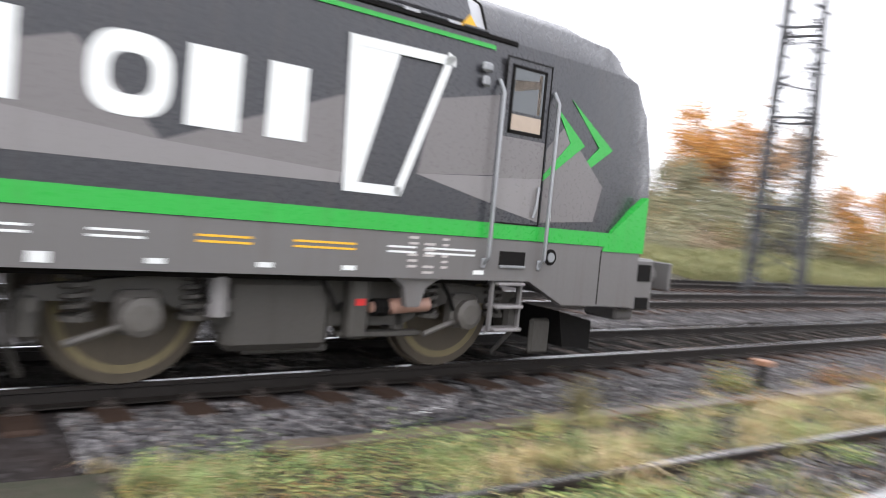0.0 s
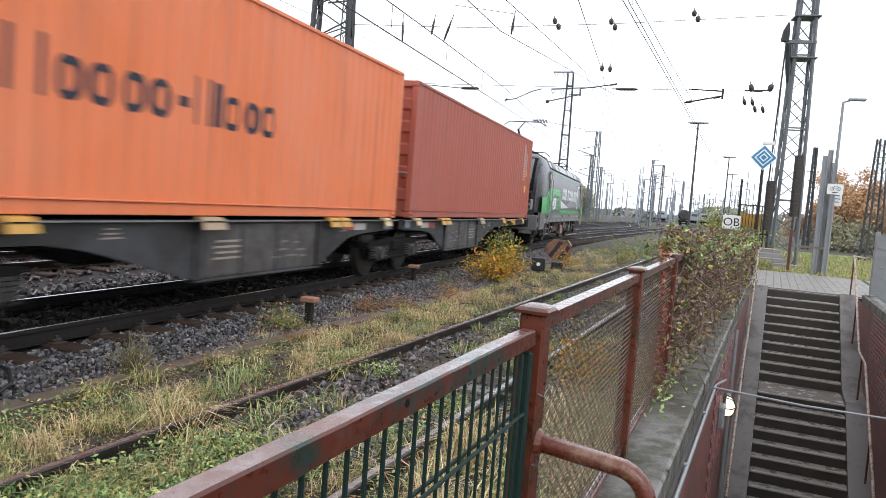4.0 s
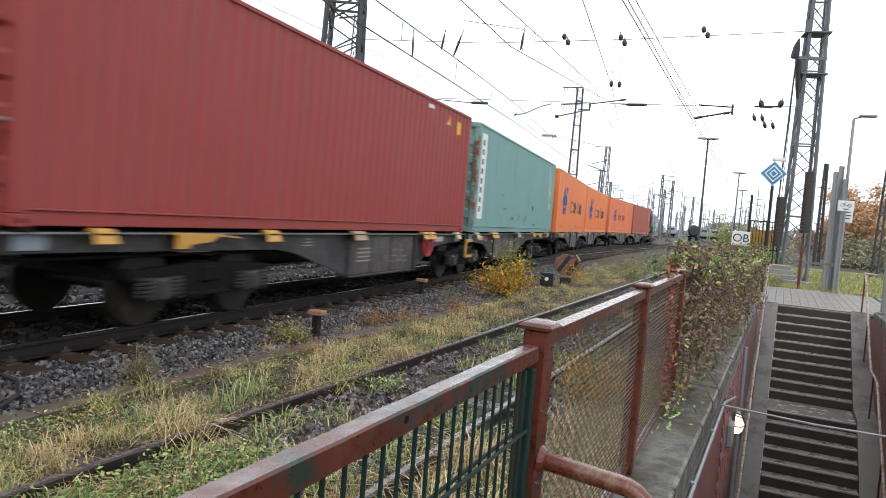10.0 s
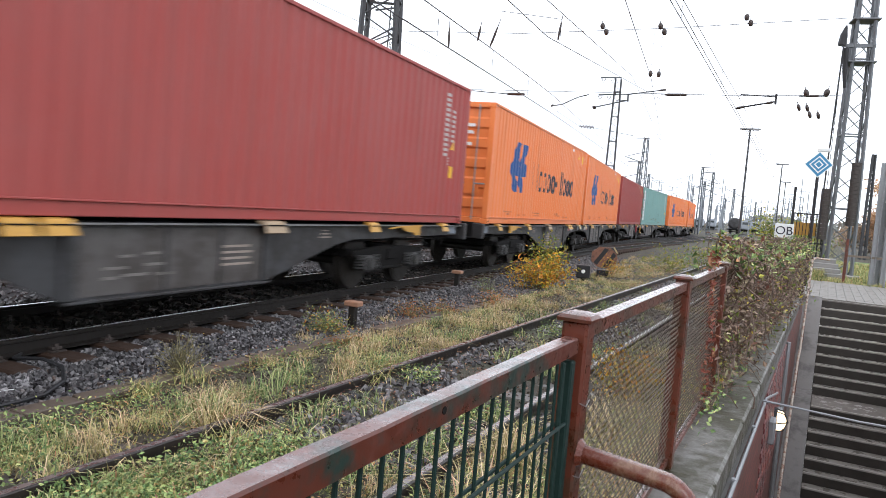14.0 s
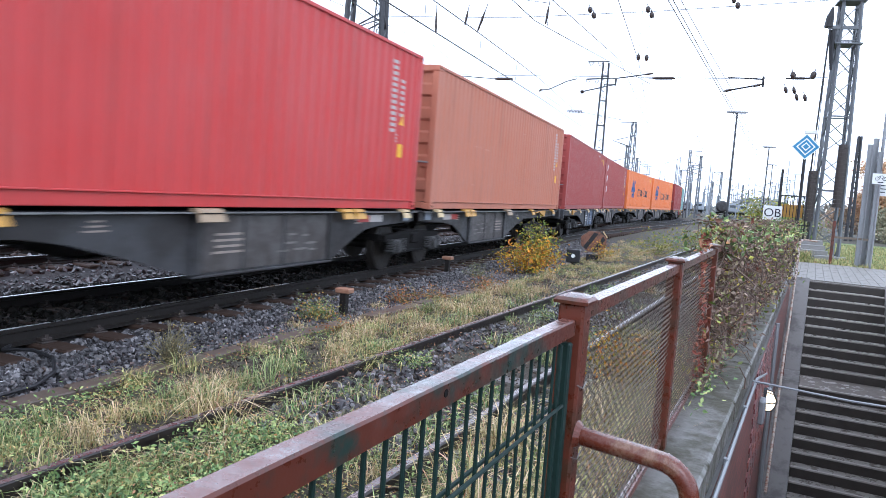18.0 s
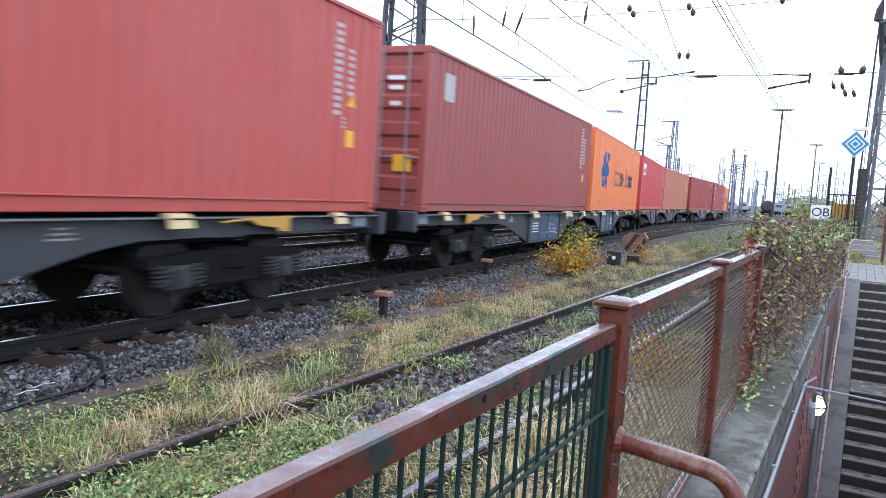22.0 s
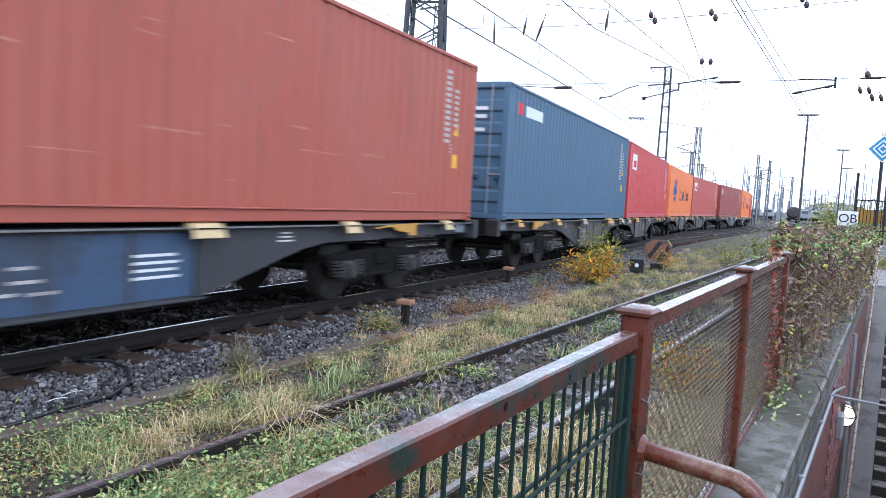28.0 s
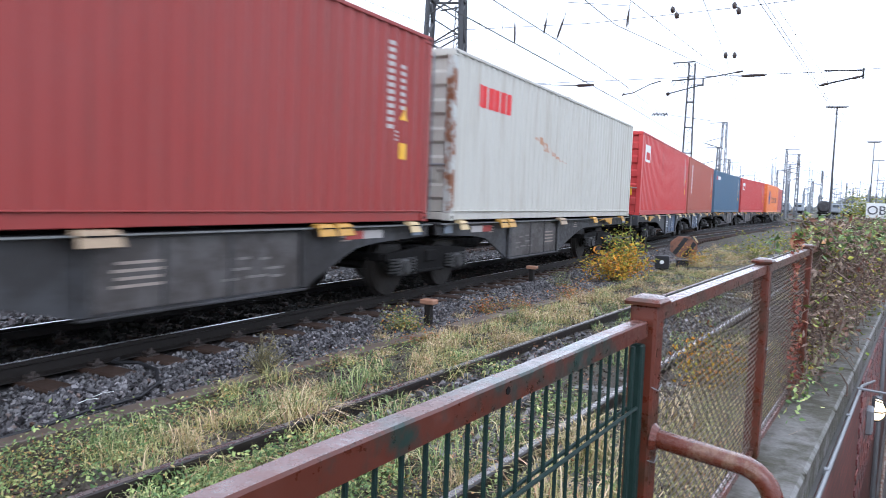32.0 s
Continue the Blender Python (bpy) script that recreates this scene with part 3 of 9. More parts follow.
def build_gate():
    g = thing("railing_panel", "green barred railing panel worn to rust, wet on top", "railing", WELL)
    v0, v1 = -0.55, 2.068
    zt, wd, ht = 1.214, 0.044, 0.048

    def at(v, z, du=0.0):
        return (fence_u(v) + 0.002 + du, v, z)

    # the bar is dented a little where it has been struck
    n, bar = 26, Geo()
    for i in range(n + 1):
        v = v0 + (v1 - v0) * i / n
        e = 0.004 * noise.noise((v * 3.1, 0.3, 0.7)) + 0.003 * noise.noise((v * 9.0, 2.0, 0.1))
        ring = ((-0.5, -0.5), (0.5, -0.5), (0.5, 0.40), (0.42, 0.5), (-0.42, 0.5), (-0.5, 0.40))
        bar.v += [at(v, zt + dz * ht + e * (dz > 0), du * wd + e * 0.5) for du, dz in ring]
    for i in range(n):
        for j in range(6):
            bar.f.append((6 * i + j, 6 * i + (j + 1) % 6, 6 * i + 6 + (j + 1) % 6, 6 * i + 6 + j))
    bar.f += [tuple(range(6)), tuple(6 * n + j for j in range(6))]
    top = part("top_bar", bar, RUST_GREEN, g, "wet top bar, green paint worn to rust")
    for v in (1.18, 0.3):
        part("bolt_hole", Geo().tube([at(v, zt + 0.003, wd / 2 - 0.002), at(v, zt + 0.003, wd / 2 + 0.0015)], 0.008, 10), BOGIE, top, "dark bolt hole")
    part("end_bar", Geo().box(at(v1 - 0.02, (zt + 0.2) / 2 - 0.02), (0.036, 0.036, zt - 0.25), 0.005), GREEN_BAR, g)
    part("end_bar", Geo().box(at(v1 - 0.068, (zt + 0.2) / 2 - 0.02), (0.012, 0.02, zt - 0.25), 0.003), GREEN_BAR, g)
    for z in (0.985, 0.55, 0.27):
        for d in (-0.011, 0.011):
            part("cross_bar", Geo().tube([at(v0, z, d), at(v1 - 0.04, z, d)], 0.0052, 8), GREEN_BAR, g)
    me = Geo().tube([(0, 0, 0.22), (0, 0, zt - 0.022)], 0.0048, 8).mesh("bar", GREEN_BAR)
    v = v1 - 0.125
    while v > v0:
        part("bar", me, None, g, at=pose(*at(v, 0)))
        v -= 0.067
    return g


build_gate()
pipe = Geo()
pts = [(fence_u(2.13) + 0.04, 2.13, 0.875), (fence_u(2.13) + 0.07, 2.13, 0.874), (-0.36, 2.13, 0.855)]
for k in range(7):
    a = math.pi / 2 * k / 6
    pts.append((-0.36 + 0.1 * math.sin(a), 2.13, 0.855 - 0.1 * (1 - math.cos(a))))
pts.append((-0.26, 2.13, 0.1))
pipe.tube(pts, 0.029, 14)
ob = part("pipe_rail", pipe, PIPE_RUST, at=WELL, smooth=True)
tagged(ob, "bent rusty steel pipe rail joined to the fence post", "handrail")
weld = part("weld_collar", Geo().tube([(fence_u(2.13) + 0.038, 2.13, 0.875), (fence_u(2.13) + 0.055, 2.13, 0.874)], [0.046, 0.033], 14), PIPE_RUST, ob, "rust-eaten weld collar")

# ---- loose ground cover ----
def fast_mesh(name, verts, faces, mat, smooth=False):
    me = bpy.data.meshes.new(name)
    me.from_pydata(verts.tolist() if hasattr(verts, "tolist") else verts, [], faces.tolist() if hasattr(faces, "tolist") else faces)
    me.materials.append(mat)
    if smooth:
        me.polygons.foreach_set("use_smooth", [True] * len(me.polygons))
    return me


def island_mat(name, stops, rough=0.6, spec=0.3, sub=0.0):
    """Colour that varies from piece to piece, with a finer mottling."""
    m, n, l, b = node_mat(name, rough, 0.0, spec)
    geo = n.new("ShaderNodeNewGeometry")
    c = ramp(n, l, geo.outputs["Random Per Island"], stops)
    t = noise_tex(n, l, 2.6, 4, 0.7)
    t = ramp(n, l, t, [(0.32, (0, 0, 0)), (0.68, (1, 1, 1))])
    l.new(mix(n, l, t, mix(n, l, 1.0, c, (0.55, 0.55, 0.52), "MULTIPLY"), mix(n, l, 1.0, c, (1.25, 1.25, 1.25), "MULTIPLY")), b.inputs["Base Color"])
    if sub:
        b.inputs["Transmission Weight"].default_value = 0.0
        b.inputs["Subsurface Weight"].default_value = sub
        b.inputs["Subsurface Radius"].default_value = (0.02, 0.03, 0.01)
    return m


GRASS_GREEN = island_mat("wet_green_grass", [(0.0, (0.077, 0.110, 0.044)), (0.35, (0.264, 0.314, 0.116)), (0.65, (0.484, 0.462, 0.182)), (0.9, (0.682, 0.550, 0.286)), (1.0, (0.484, 0.220, 0.121))])
GRASS_BROAD = island_mat("broad_wet_grass_blades", [(0.0, (0.061, 0.099, 0.039)), (0.4, (0.187, 0.270, 0.094)), (0.75, (0.396, 0.451, 0.187)), (0.93, (0.594, 0.506, 0.297)), (1.0, (0.605, 0.341, 0.198))])
GRASS_STRAW = island_mat("straw_coloured_grass", [(0.0, (0.187, 0.176, 0.072)), (0.35, (0.451, 0.385, 0.165)), (0.7, (0.693, 0.539, 0.308)), (0.86, (0.770, 0.616, 0.429)), (1.0, (0.462, 0.187, 0.099))])
WEED_LEAF = island_mat("green_weed_leaves", [(0.0, (0.055, 0.110, 0.039)), (0.4, (0.176, 0.275, 0.099)), (0.8, (0.374, 0.451, 0.165)), (0.97, (0.550, 0.506, 0.209)), (1.0, (0.550, 0.264, 0.110))])
AUTUMN_LEAF = island_mat("yellow_orange_leaves", [(0.0, (0.18, 0.22, 0.04)), (0.25, (0.42, 0.34, 0.045)), (0.5, (0.66, 0.4, 0.035)), (0.8, (0.66, 0.27, 0.025)), (1.0, (0.32, 0.09, 0.02))])
FALLEN = island_mat("fallen_brown_leaves", [(0.0, (0.16, 0.07, 0.056)), (0.5, (0.30, 0.16, 0.105)), (0.8, (0.44, 0.24, 0.112)), (1.0, (0.22, 0.13, 0.098))])
STONES = island_mat("grey_ballast_stones", [(0.0, (0.020, 0.018, 0.020)), (0.45, (0.060, 0.056, 0.060)), (0.85, (0.167, 0.159, 0.164)), (0.94, (0.253, 0.241, 0.247)), (1.0, (0.103, 0.062, 0.046))], 0.45, 0.5)
# near-black tones put the shade under the train into the stone colour
SHADED_STONES = island_mat("shade_black_stones", [(0.0, (0.010, 0.009, 0.008)), (0.7, (0.022, 0.02, 0.018)), (1.0, (0.05, 0.045, 0.04))], 0.75, 0.2)
CLOVER = island_mat("olive_low_growth", [(0.0, (0.066, 0.083, 0.033)), (0.4, (0.231, 0.248, 0.083)), (0.75, (0.473, 0.418, 0.143)), (0.92, (0.550, 0.319, 0.110)), (1.0, (0.330, 0.110, 0.066))])
rng = np.random.default_rng(12)


def rot_all(n):
    """n random rotation matrices."""
    q = rng.normal(size=(n, 4))
    q /= np.linalg.norm(q, axis=1)[:, None]
    w, x, y, z = q.T
    return np.stack([1 - 2 * (y * y + z * z), 2 * (x * y - z * w), 2 * (x * z + y * w), 2 * (x * y + z * w), 1 - 2 * (x * x + z * z), 2 * (y * z - x * w), 2 * (x * z - y * w), 2 * (y * z + x * w), 1 - 2 * (x * x + y * y)], 1).reshape(n, 3, 3)


def stones(name, pts, size, mat, label):
    n = len(pts)
    cube = np.array([(x, y, z) for x in (-1, 1) for y in (-1, 1) for z in (-1, 1)], float) * 0.5
    v = cube[None] * rng.uniform(0.55, 1.0, (n, 1, 3)) + rng.uniform(-0.2, 0.2, (n, 8, 3))
    v = np.einsum("nij,nkj->nki", rot_all(n), v) * rng.uniform(size * 0.6, size * 1.3, (n, 1, 1)) + pts[:, None]
    f = np.array([(0, 1, 3, 2), (4, 6, 7, 5), (0, 4, 5, 1), (2, 3, 7, 6), (0, 2, 6, 4), (1, 5, 7, 3)])
    ob = new(name, fast_mesh(name, v.reshape(-1, 3), (np.arange(n)[:, None, None] * 8 + f[None]).reshape(-1, 4), mat))
    return tagged(ob, label, "gravel", kind="stuff")


def blades(pts, h, w, lean):
    """Curved grass blades at points: arrays of heights and widths."""
    n = len(pts)
    a = rng.uniform(0, 2 * np.pi, n)
    d = np.stack([np.cos(a), np.sin(a), np.zeros(n)], 1)
    side = np.stack([-np.sin(a), np.cos(a), np.zeros(n)], 1)
    k = (rng.uniform(0.15, 1.0, n) * lean)[:, None]
    up = np.array([0, 0, 1.0])
    h = h[:, None]
    w = w[:, None]
    m = pts + up * h * 0.55 + d * k * h * 0.28
    t = pts + up * h * (1 - 0.35 * k) + d * k * h * 0.95
    v = np.stack([pts - side * w, pts + side * w, m + side * w * 0.8, m - side * w * 0.8, t], 1)
    i = np.arange(n)[:, None] * 5
    return v.reshape(-1, 3), np.concatenate([i + [0, 1, 2], i + [0, 2, 3], i + [3, 2, 4]])


def tufts(centres, per, spread, h, w, lean=1.0):
    c = np.repeat(centres, per, 0)
    c = c + np.concatenate([rng.normal(0, spread, (len(c), 2)), np.zeros((len(c), 1))], 1)
    hh = np.repeat(rng.uniform(0.35, 1.45, len(centres)), per) * h * rng.uniform(0.6, 1.2, len(c))
    return blades(c, hh, rng.uniform(0.6, 1.3, len(c)) * w, lean)


def leaf_cards(pts, size, tilt=0.7):
    """Small folded leaves of four triangles at points."""
    n = len(pts)
    base = np.array([(0, -0.5, 0), (0.26, -0.05, 0.07), (0, 0.5, 0), (-0.26, -0.05, 0.07), (0, 0, -0.03)], float)
    R = rot_all(n)
    flat = rng.uniform(0, 1, n) < tilt
    a = rng.uniform(0, 2 * np.pi, n)
    Z = np.zeros((n, 3, 3))
    e = rng.uniform(-0.5, 0.5, (n, 2))
    Z[:, 0, 0], Z[:, 0, 1], Z[:, 1, 0], Z[:, 1, 1], Z[:, 2, 2] = np.cos(a), -np.sin(a), np.sin(a), np.cos(a), 1
    Z[:, 2, 0], Z[:, 2, 1] = e[:, 0], e[:, 1]
    R[flat] = Z[flat]
    v = np.einsum("nij,kj->nki", R, base) * rng.uniform(size * 0.6, size * 1.3, (n, 1, 1)) + pts[:, None]
    f = np.array([(0, 1, 4), (1, 2, 4), (2, 3, 4), (3, 0, 4)])
    return v.reshape(-1, 3), (np.arange(n)[:, None, None] * 5 + f[None]).reshape(-1, 3)


def on_ground(x, y, dz=0.0):
    return np.array([(a, b, ground_z(a, b) + dz) for a, b in zip(x, y)])


def stuff(name, vf, mat, label, category):
    return tagged(new(name, fast_mesh(name, vf[0], vf[1], mat)), label, category, kind="stuff")


# ballast bed of the running lines: one raised sheet with loose stones on it
def build_ballast():
    g = Geo()
    ys = [-60, -30, -15] + [-10 + i for i in range(60)] + [52, 56, 60, 66, 74, 82, 90, 100, 120, 150, 200, 300]
    for y in ys:
        m = main_x(y)
        for dx, z in ((-32, -0.24), (-14, -0.24), (-9, -0.22), (-6.0, -0.2), (-3.4, -0.21), (-2.2, -0.3), (-1.3, -0.2), (0, -0.205), (1.3, -0.2), (1.75, -0.285), (2.25, -0.33)):
            g.v.append((m + dx, y, z + 0.012 * noise.noise((m + dx, y * 0.6, 3.0))))
    n = 11
    g.f = [(j * n + i, j * n + i + 1, (j + 1) * n + i + 1, (j + 1) * n + i) for j in range(len(ys) - 1) for i in range(n - 1)]
    m, nn, l, b = node_mat("packed_ballast", 0.85, 0.0, 0.2)
    co = nn.new("ShaderNodeTexCoord")
    vo = nn.new("ShaderNodeTexVoronoi")
    vo.inputs["Scale"].default_value = 19
    l.new(co.outputs["Object"], vo.inputs["Vector"])
    big = noise_tex(nn, l, 0.8, 4)
    grey = ramp(nn, l, vo.outputs["Color"], [(0.1, (0.012, 0.0115, 0.012)), (0.6, (0.03, 0.028, 0.029)), (0.9, (0.06, 0.056, 0.058))])
    l.new(mix(nn, l, ramp(nn, l, big, [(0.4, (0, 0, 0)), (0.7, (0.6, 0.6, 0.6))]), grey, (0.03, 0.02, 0.016)), b.inputs["Base Color"])
    bump(nn, l, b, vo.outputs["Distance"], -0.9, 0.04)
    ob = part("ballast_bed", g, m)
    tagged(ob, "dark wet ballast bed under the railway lines", "ballast", kind="structure")


build_ballast()


def trough_x(y):
    return -4.97 + 0.062 * y


def off_trough(x, y, gap=0.15, back=0.0):
    """Points clear of the trough lids, a few let through; tall growth also stands back from them."""
    d = x - trough_x(y)
    return (d < -gap) | (d > gap + back * (0.6 + 0.5 * np.sin(2.1 * y))) | (y > 13.5) | (rng.uniform(0, 1, len(x)) < 0.05)


def scatter(n, x0, x1, y0, y1, power=1.0):
    """Points in a strip beside the main line, denser nearby."""
    y = y0 + (y1 - y0) * rng.uniform(0, 1, n) ** power
    d = rng.uniform(x0, x1, n)
    return np.array([main_x(v) for v in y]) + d, y, d


x, y, d = scatter(70000, 0.9, 2.85, 1.0, 34, 1.8)
ok = d < np.where(y < 13.5, 1.82 + 0.064 * y + rng.uniform(-0.03, 0.03, len(y)), np.minimum(1.98 + 0.072 * y + rng.uniform(-0.16, 0.12, len(y)), 2.85))
x, y, d = x[ok], y[ok], d[ok]
z = np.where(d < 1.32, -0.235, np.maximum(-0.2 - (d - 1.3) * 0.17, -0.29)) + rng.uniform(-0.015, 0.045, len(d))
z = np.maximum(z, on_ground(x, y)[:, 2] + rng.uniform(-0.004, 0.022, len(d)))
stones("ballast_stones", np.stack([x, y, z], 1), 0.037, STONES, "loose grey ballast stones on the track shoulder")
# stones between the rails, with the train's shade painted into them
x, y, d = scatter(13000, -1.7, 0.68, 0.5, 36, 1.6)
stones("oily_stones", np.stack([x, y, -0.185 + rng.uniform(-0.015, 0.03, len(d))], 1), 0.066, SHADED_STONES, "ballast stones between the rails, blackened for the train's shade")
x, y, d = scatter(9500, -6.2, -1.7, 2.0, 36, 1.6)
z = np.where(d < -3.2, -0.2, np.where(d < -1.4, -0.26, -0.2)) + rng.uniform(-0.01, 0.02, len(d))
stones("ballast_stones_inner", np.stack([x, y, z], 1), 0.062, STONES, "loose grey ballast stones between the lines")
# gravel between the rails of the siding
y = 4 + 22 * rng.uniform(0, 1, 9000) ** 1.3
d = rng.uniform(-0.7, 1.25, 9000)
x = np.array([siding_x(v) for v in y]) + d
keep = (np.array([noise.noise((a * 0.9, b * 0.5, 7.0)) for a, b in zip(x, y)]) > -0.1) & (np.abs(d - 0.7535) > 0.06)
stones("siding_gravel", on_ground(x[keep], y[keep], 0.012), 0.042, STONES, "grey gravel between the siding rails")


def grass_field():
    n = 10500
    y = 0.6 + 34 * rng.uniform(0, 1, n) ** 1.75
    lo = np.array([main_x(v) for v in y]) + 1.85
    x = lo + (-0.62 + y * 0.093 - lo) * rng.uniform(0, 1, n)
    s = x - np.array([siding_x(v) for v in y])
    keep = (np.abs(np.abs(s) - 0.7535) > np.where(y < 4.6, 0.06, 0.1))
    inside = np.abs(s) < 0.75
    patch = np.array([noise.noise((a * 0.8, b * 0.45, 1.7)) for a, b in zip(x, y)])
    keep &= ~(inside & (y > 4.7) & (patch < 0.45)) & ~((s > 0.8) & (y > 6.0) & (patch < 0.05)) & (patch > -0.34) & (np.array([noise.noise((a * 2.6, b * 2.0, 5.5)) for a, b in zip(x, y)]) > np.where(y < 5.0, -0.02, 0.06))
    lowd = (x - np.array([main_x(v) for v in y])) < np.minimum(2.2 + 0.075 * y, 2.95)
    keep &= ~(lowd & (patch < 0.34)) & off_trough(x, y, 0.16, 0.3) & ~((x < trough_x(y)) & (y < 13.5) & (rng.uniform(0, 1, n) < 0.9))
    x, y, s, patch, inside = x[keep], y[keep], s[keep], patch[keep], inside[keep]
    clump = np.array([noise.noise((a * 1.7, b * 1.3, 21.0)) for a, b in zip(x, y)])
    kind = 0.45 * rng.uniform(0, 1, len(x)) + clump * 1.5 + patch * 0.5 + 0.36
    c = on_ground(x, y, -0.01)
    a = kind < np.where(y < 7, 0.8, 0.62)
    stuff("green_grass", tufts(c[a], 24, 0.06, 0.125, 0.003, 1.7), GRASS_GREEN, "wet green grass tufts along the siding", "grass")
    b = ~a
    stuff("straw_grass", tufts(c[b], 28, 0.045, 0.165, 0.0026, 1.8), GRASS_STRAW, "long straw-coloured grass tufts along the siding", "grass")
    # low leafy weeds
    m = 105000
    y = 1.2 + 18 * rng.uniform(0, 1, m) ** 1.9
    sx = np.array([siding_x(v) for v in y])
    x = sx + np.where(rng.uniform(0, 1, m) < 0.62, rng.uniform(-0.7, 0.7, m), rng.uniform(-2.4, 1.5, m))
    ok = np.array([noise.noise((p * 1.1, q * 0.8, 4.4)) for p, q in zip(x, y)]) > np.where(y < 4.8, -0.16, np.where(np.abs(x - sx) < 0.75, 0.42, 0.22))
    ok &= (np.abs(np.abs(x - sx) - 0.7535) > 0.05) & off_trough(x, y) & (x > trough_x(y))
    x, y = x[ok], y[ok]
    p = on_ground(x, y)
    p[:, 2] += rng.uniform(0.0, 0.15, len(p)) * (0.3 + rng.uniform(0, 1, len(p))) * np.clip([1.0 + 1.4 * noise.noise((q * 3.1, w * 3.1, 8.0)) for q, w in zip(x, y)], 0.2, 2)
    stuff("leafy_weeds", leaf_cards(p, 0.031, 0.4), WEED_LEAF, "low broad-leaved weeds between the siding rails", "weeds")
    # broad drooping blades among the weeds, thick between the near rails
    m = 3400
    y = 0.9 + 13 * rng.uniform(0, 1, m) ** 1.7
    sx = np.array([siding_x(v) for v in y])
    x = sx + rng.uniform(-1.9, 1.1, m)
    ok = (np.array([noise.noise((p * 1.5, q * 1.1, 31.0)) for p, q in zip(x, y)]) > np.where(y < 5.0, 0.1, 0.22)) & (np.abs(np.abs(x - sx) - 0.7535) > 0.07) & off_trough(x, y, 0.16, 0.35) & (x > trough_x(y))
    stuff("broad_grass", tufts(on_ground(x[ok], y[ok], -0.01), 13, 0.05, 0.15, 0.0042, 1.7), GRASS_BROAD, "broad wet blades of grass drooping over the siding", "grass")
    # moss, clover and other low growth
    m = 120000
    y = 1.0 + 24 * rng.uniform(0, 1, m) ** 1.8
    lo = np.array([main_x(v) for v in y]) + np.minimum(2.0 + 0.062 * y, 2.95)
    x = lo + (-0.62 + y * 0.093 - lo) * rng.uniform(0, 1, m)
    sx = x - np.array([siding_x(v) for v in y])
    pn = np.array([noise.noise((a * 1.4, b * 0.9, 11.0)) for a, b in zip(x, y)])
    ok = (pn > 0.0) & (np.abs(np.abs(sx) - 0.7535) > 0.055) & off_trough(x, y) & ((x > trough_x(y)) | (y > 13.5)) & ~((sx > -0.7) & (y > 4.7) & (pn < 0.46))
    p = on_ground(x[ok], y[ok], 0.005)
    p[:, 2] += np.abs(rng.normal(0, 0.034, len(p))) * np.clip([1.0 + 1.6 * noise.noise((q * 2.6, w * 2.6, 3.0)) for q, w in zip(p[:, 0], p[:, 1])], 0.15, 2.2)
    stuff("low_growth", leaf_cards(p, 0.021, 0.4), CLOVER, "low olive-green moss and clover along the siding", "weeds")
    m = 15000
    y = 1.5 + 24 * rng.uniform(0, 1, m) ** 1.15
    x = np.array([main_x(v) for v in y]) + rng.uniform(1.0, 5.2, m)
    ok = np.array([noise.noise((p * 0.7, q * 0.5, 9.1)) for p, q in zip(x, y)]) > -0.05
    p = on_ground(x[ok], y[ok], 0.02)
    p[:, 2] += rng.uniform(0, 0.09, len(p))
    stuff("fallen_leaves", leaf_cards(p, 0.028, 0.8), FALLEN, "fallen brown and orange leaves in the grass", "leaves")


grass_field()
# crumbs of earth and small pebbles between the tufts
m = 16000
y = 1.0 + 20 * rng.uniform(0, 1, m) ** 1.8
lo = np.array([main_x(v) for v in y]) + np.minimum(2.1 + 0.075 * y, 2.9)
x = lo + (-0.62 + y * 0.093 - lo) * rng.uniform(0, 1, m)
CLODS = island_mat("dark_earth_crumbs", [(0.0, (0.035, 0.028, 0.022)), (0.6, (0.075, 0.06, 0.046)), (0.9, (0.12, 0.105, 0.09)), (1.0, (0.18, 0.165, 0.15))], 0.8)
stones("earth_crumbs", on_ground(x, y, 0.004), 0.024, CLODS, "crumbs of dark earth and small pebbles")
# rank grass and weeds behind the fence
m = 900
vv = 0.4 + 9.0 * rng.uniform(0, 1, m) ** 1.2
uu = -0.72 - np.abs(rng.normal(0, 0.38, m))
x, y = uu * math.cos(radians(5.5)) + vv * math.sin(radians(5.5)), -uu * math.sin(radians(5.5)) + vv * math.cos(radians(5.5))
c = on_ground(x, y, -0.01)
k = rng.uniform(0, 1, m) < 0.5
stuff("rank_grass", tufts(c[k], 16, 0.05, 0.26, 0.003, 1.6), GRASS_STRAW, "rank straw grass along the fence foot", "grass")
stuff("rank_weeds", tufts(c[~k], 16, 0.06, 0.24, 0.0042, 1.5), GRASS_GREEN, "rank green grass along the fence foot", "grass")


def tuft_thing(x, y, label, n, h, mat, w=0.0038, spread=0.075, lean=1.9):
    c = np.array([(0.0, 0.0, 0.0)])
    v, f = tufts(c, n, spread, h, w, lean)
    ob = new("grass_tuft", fast_mesh("grass_tuft", v, f, mat))
    ob.matrix_basis = pose(x, y, ground_z(x, y) - 0.01)
    tagged(ob, label, "grass", "grass tufts")


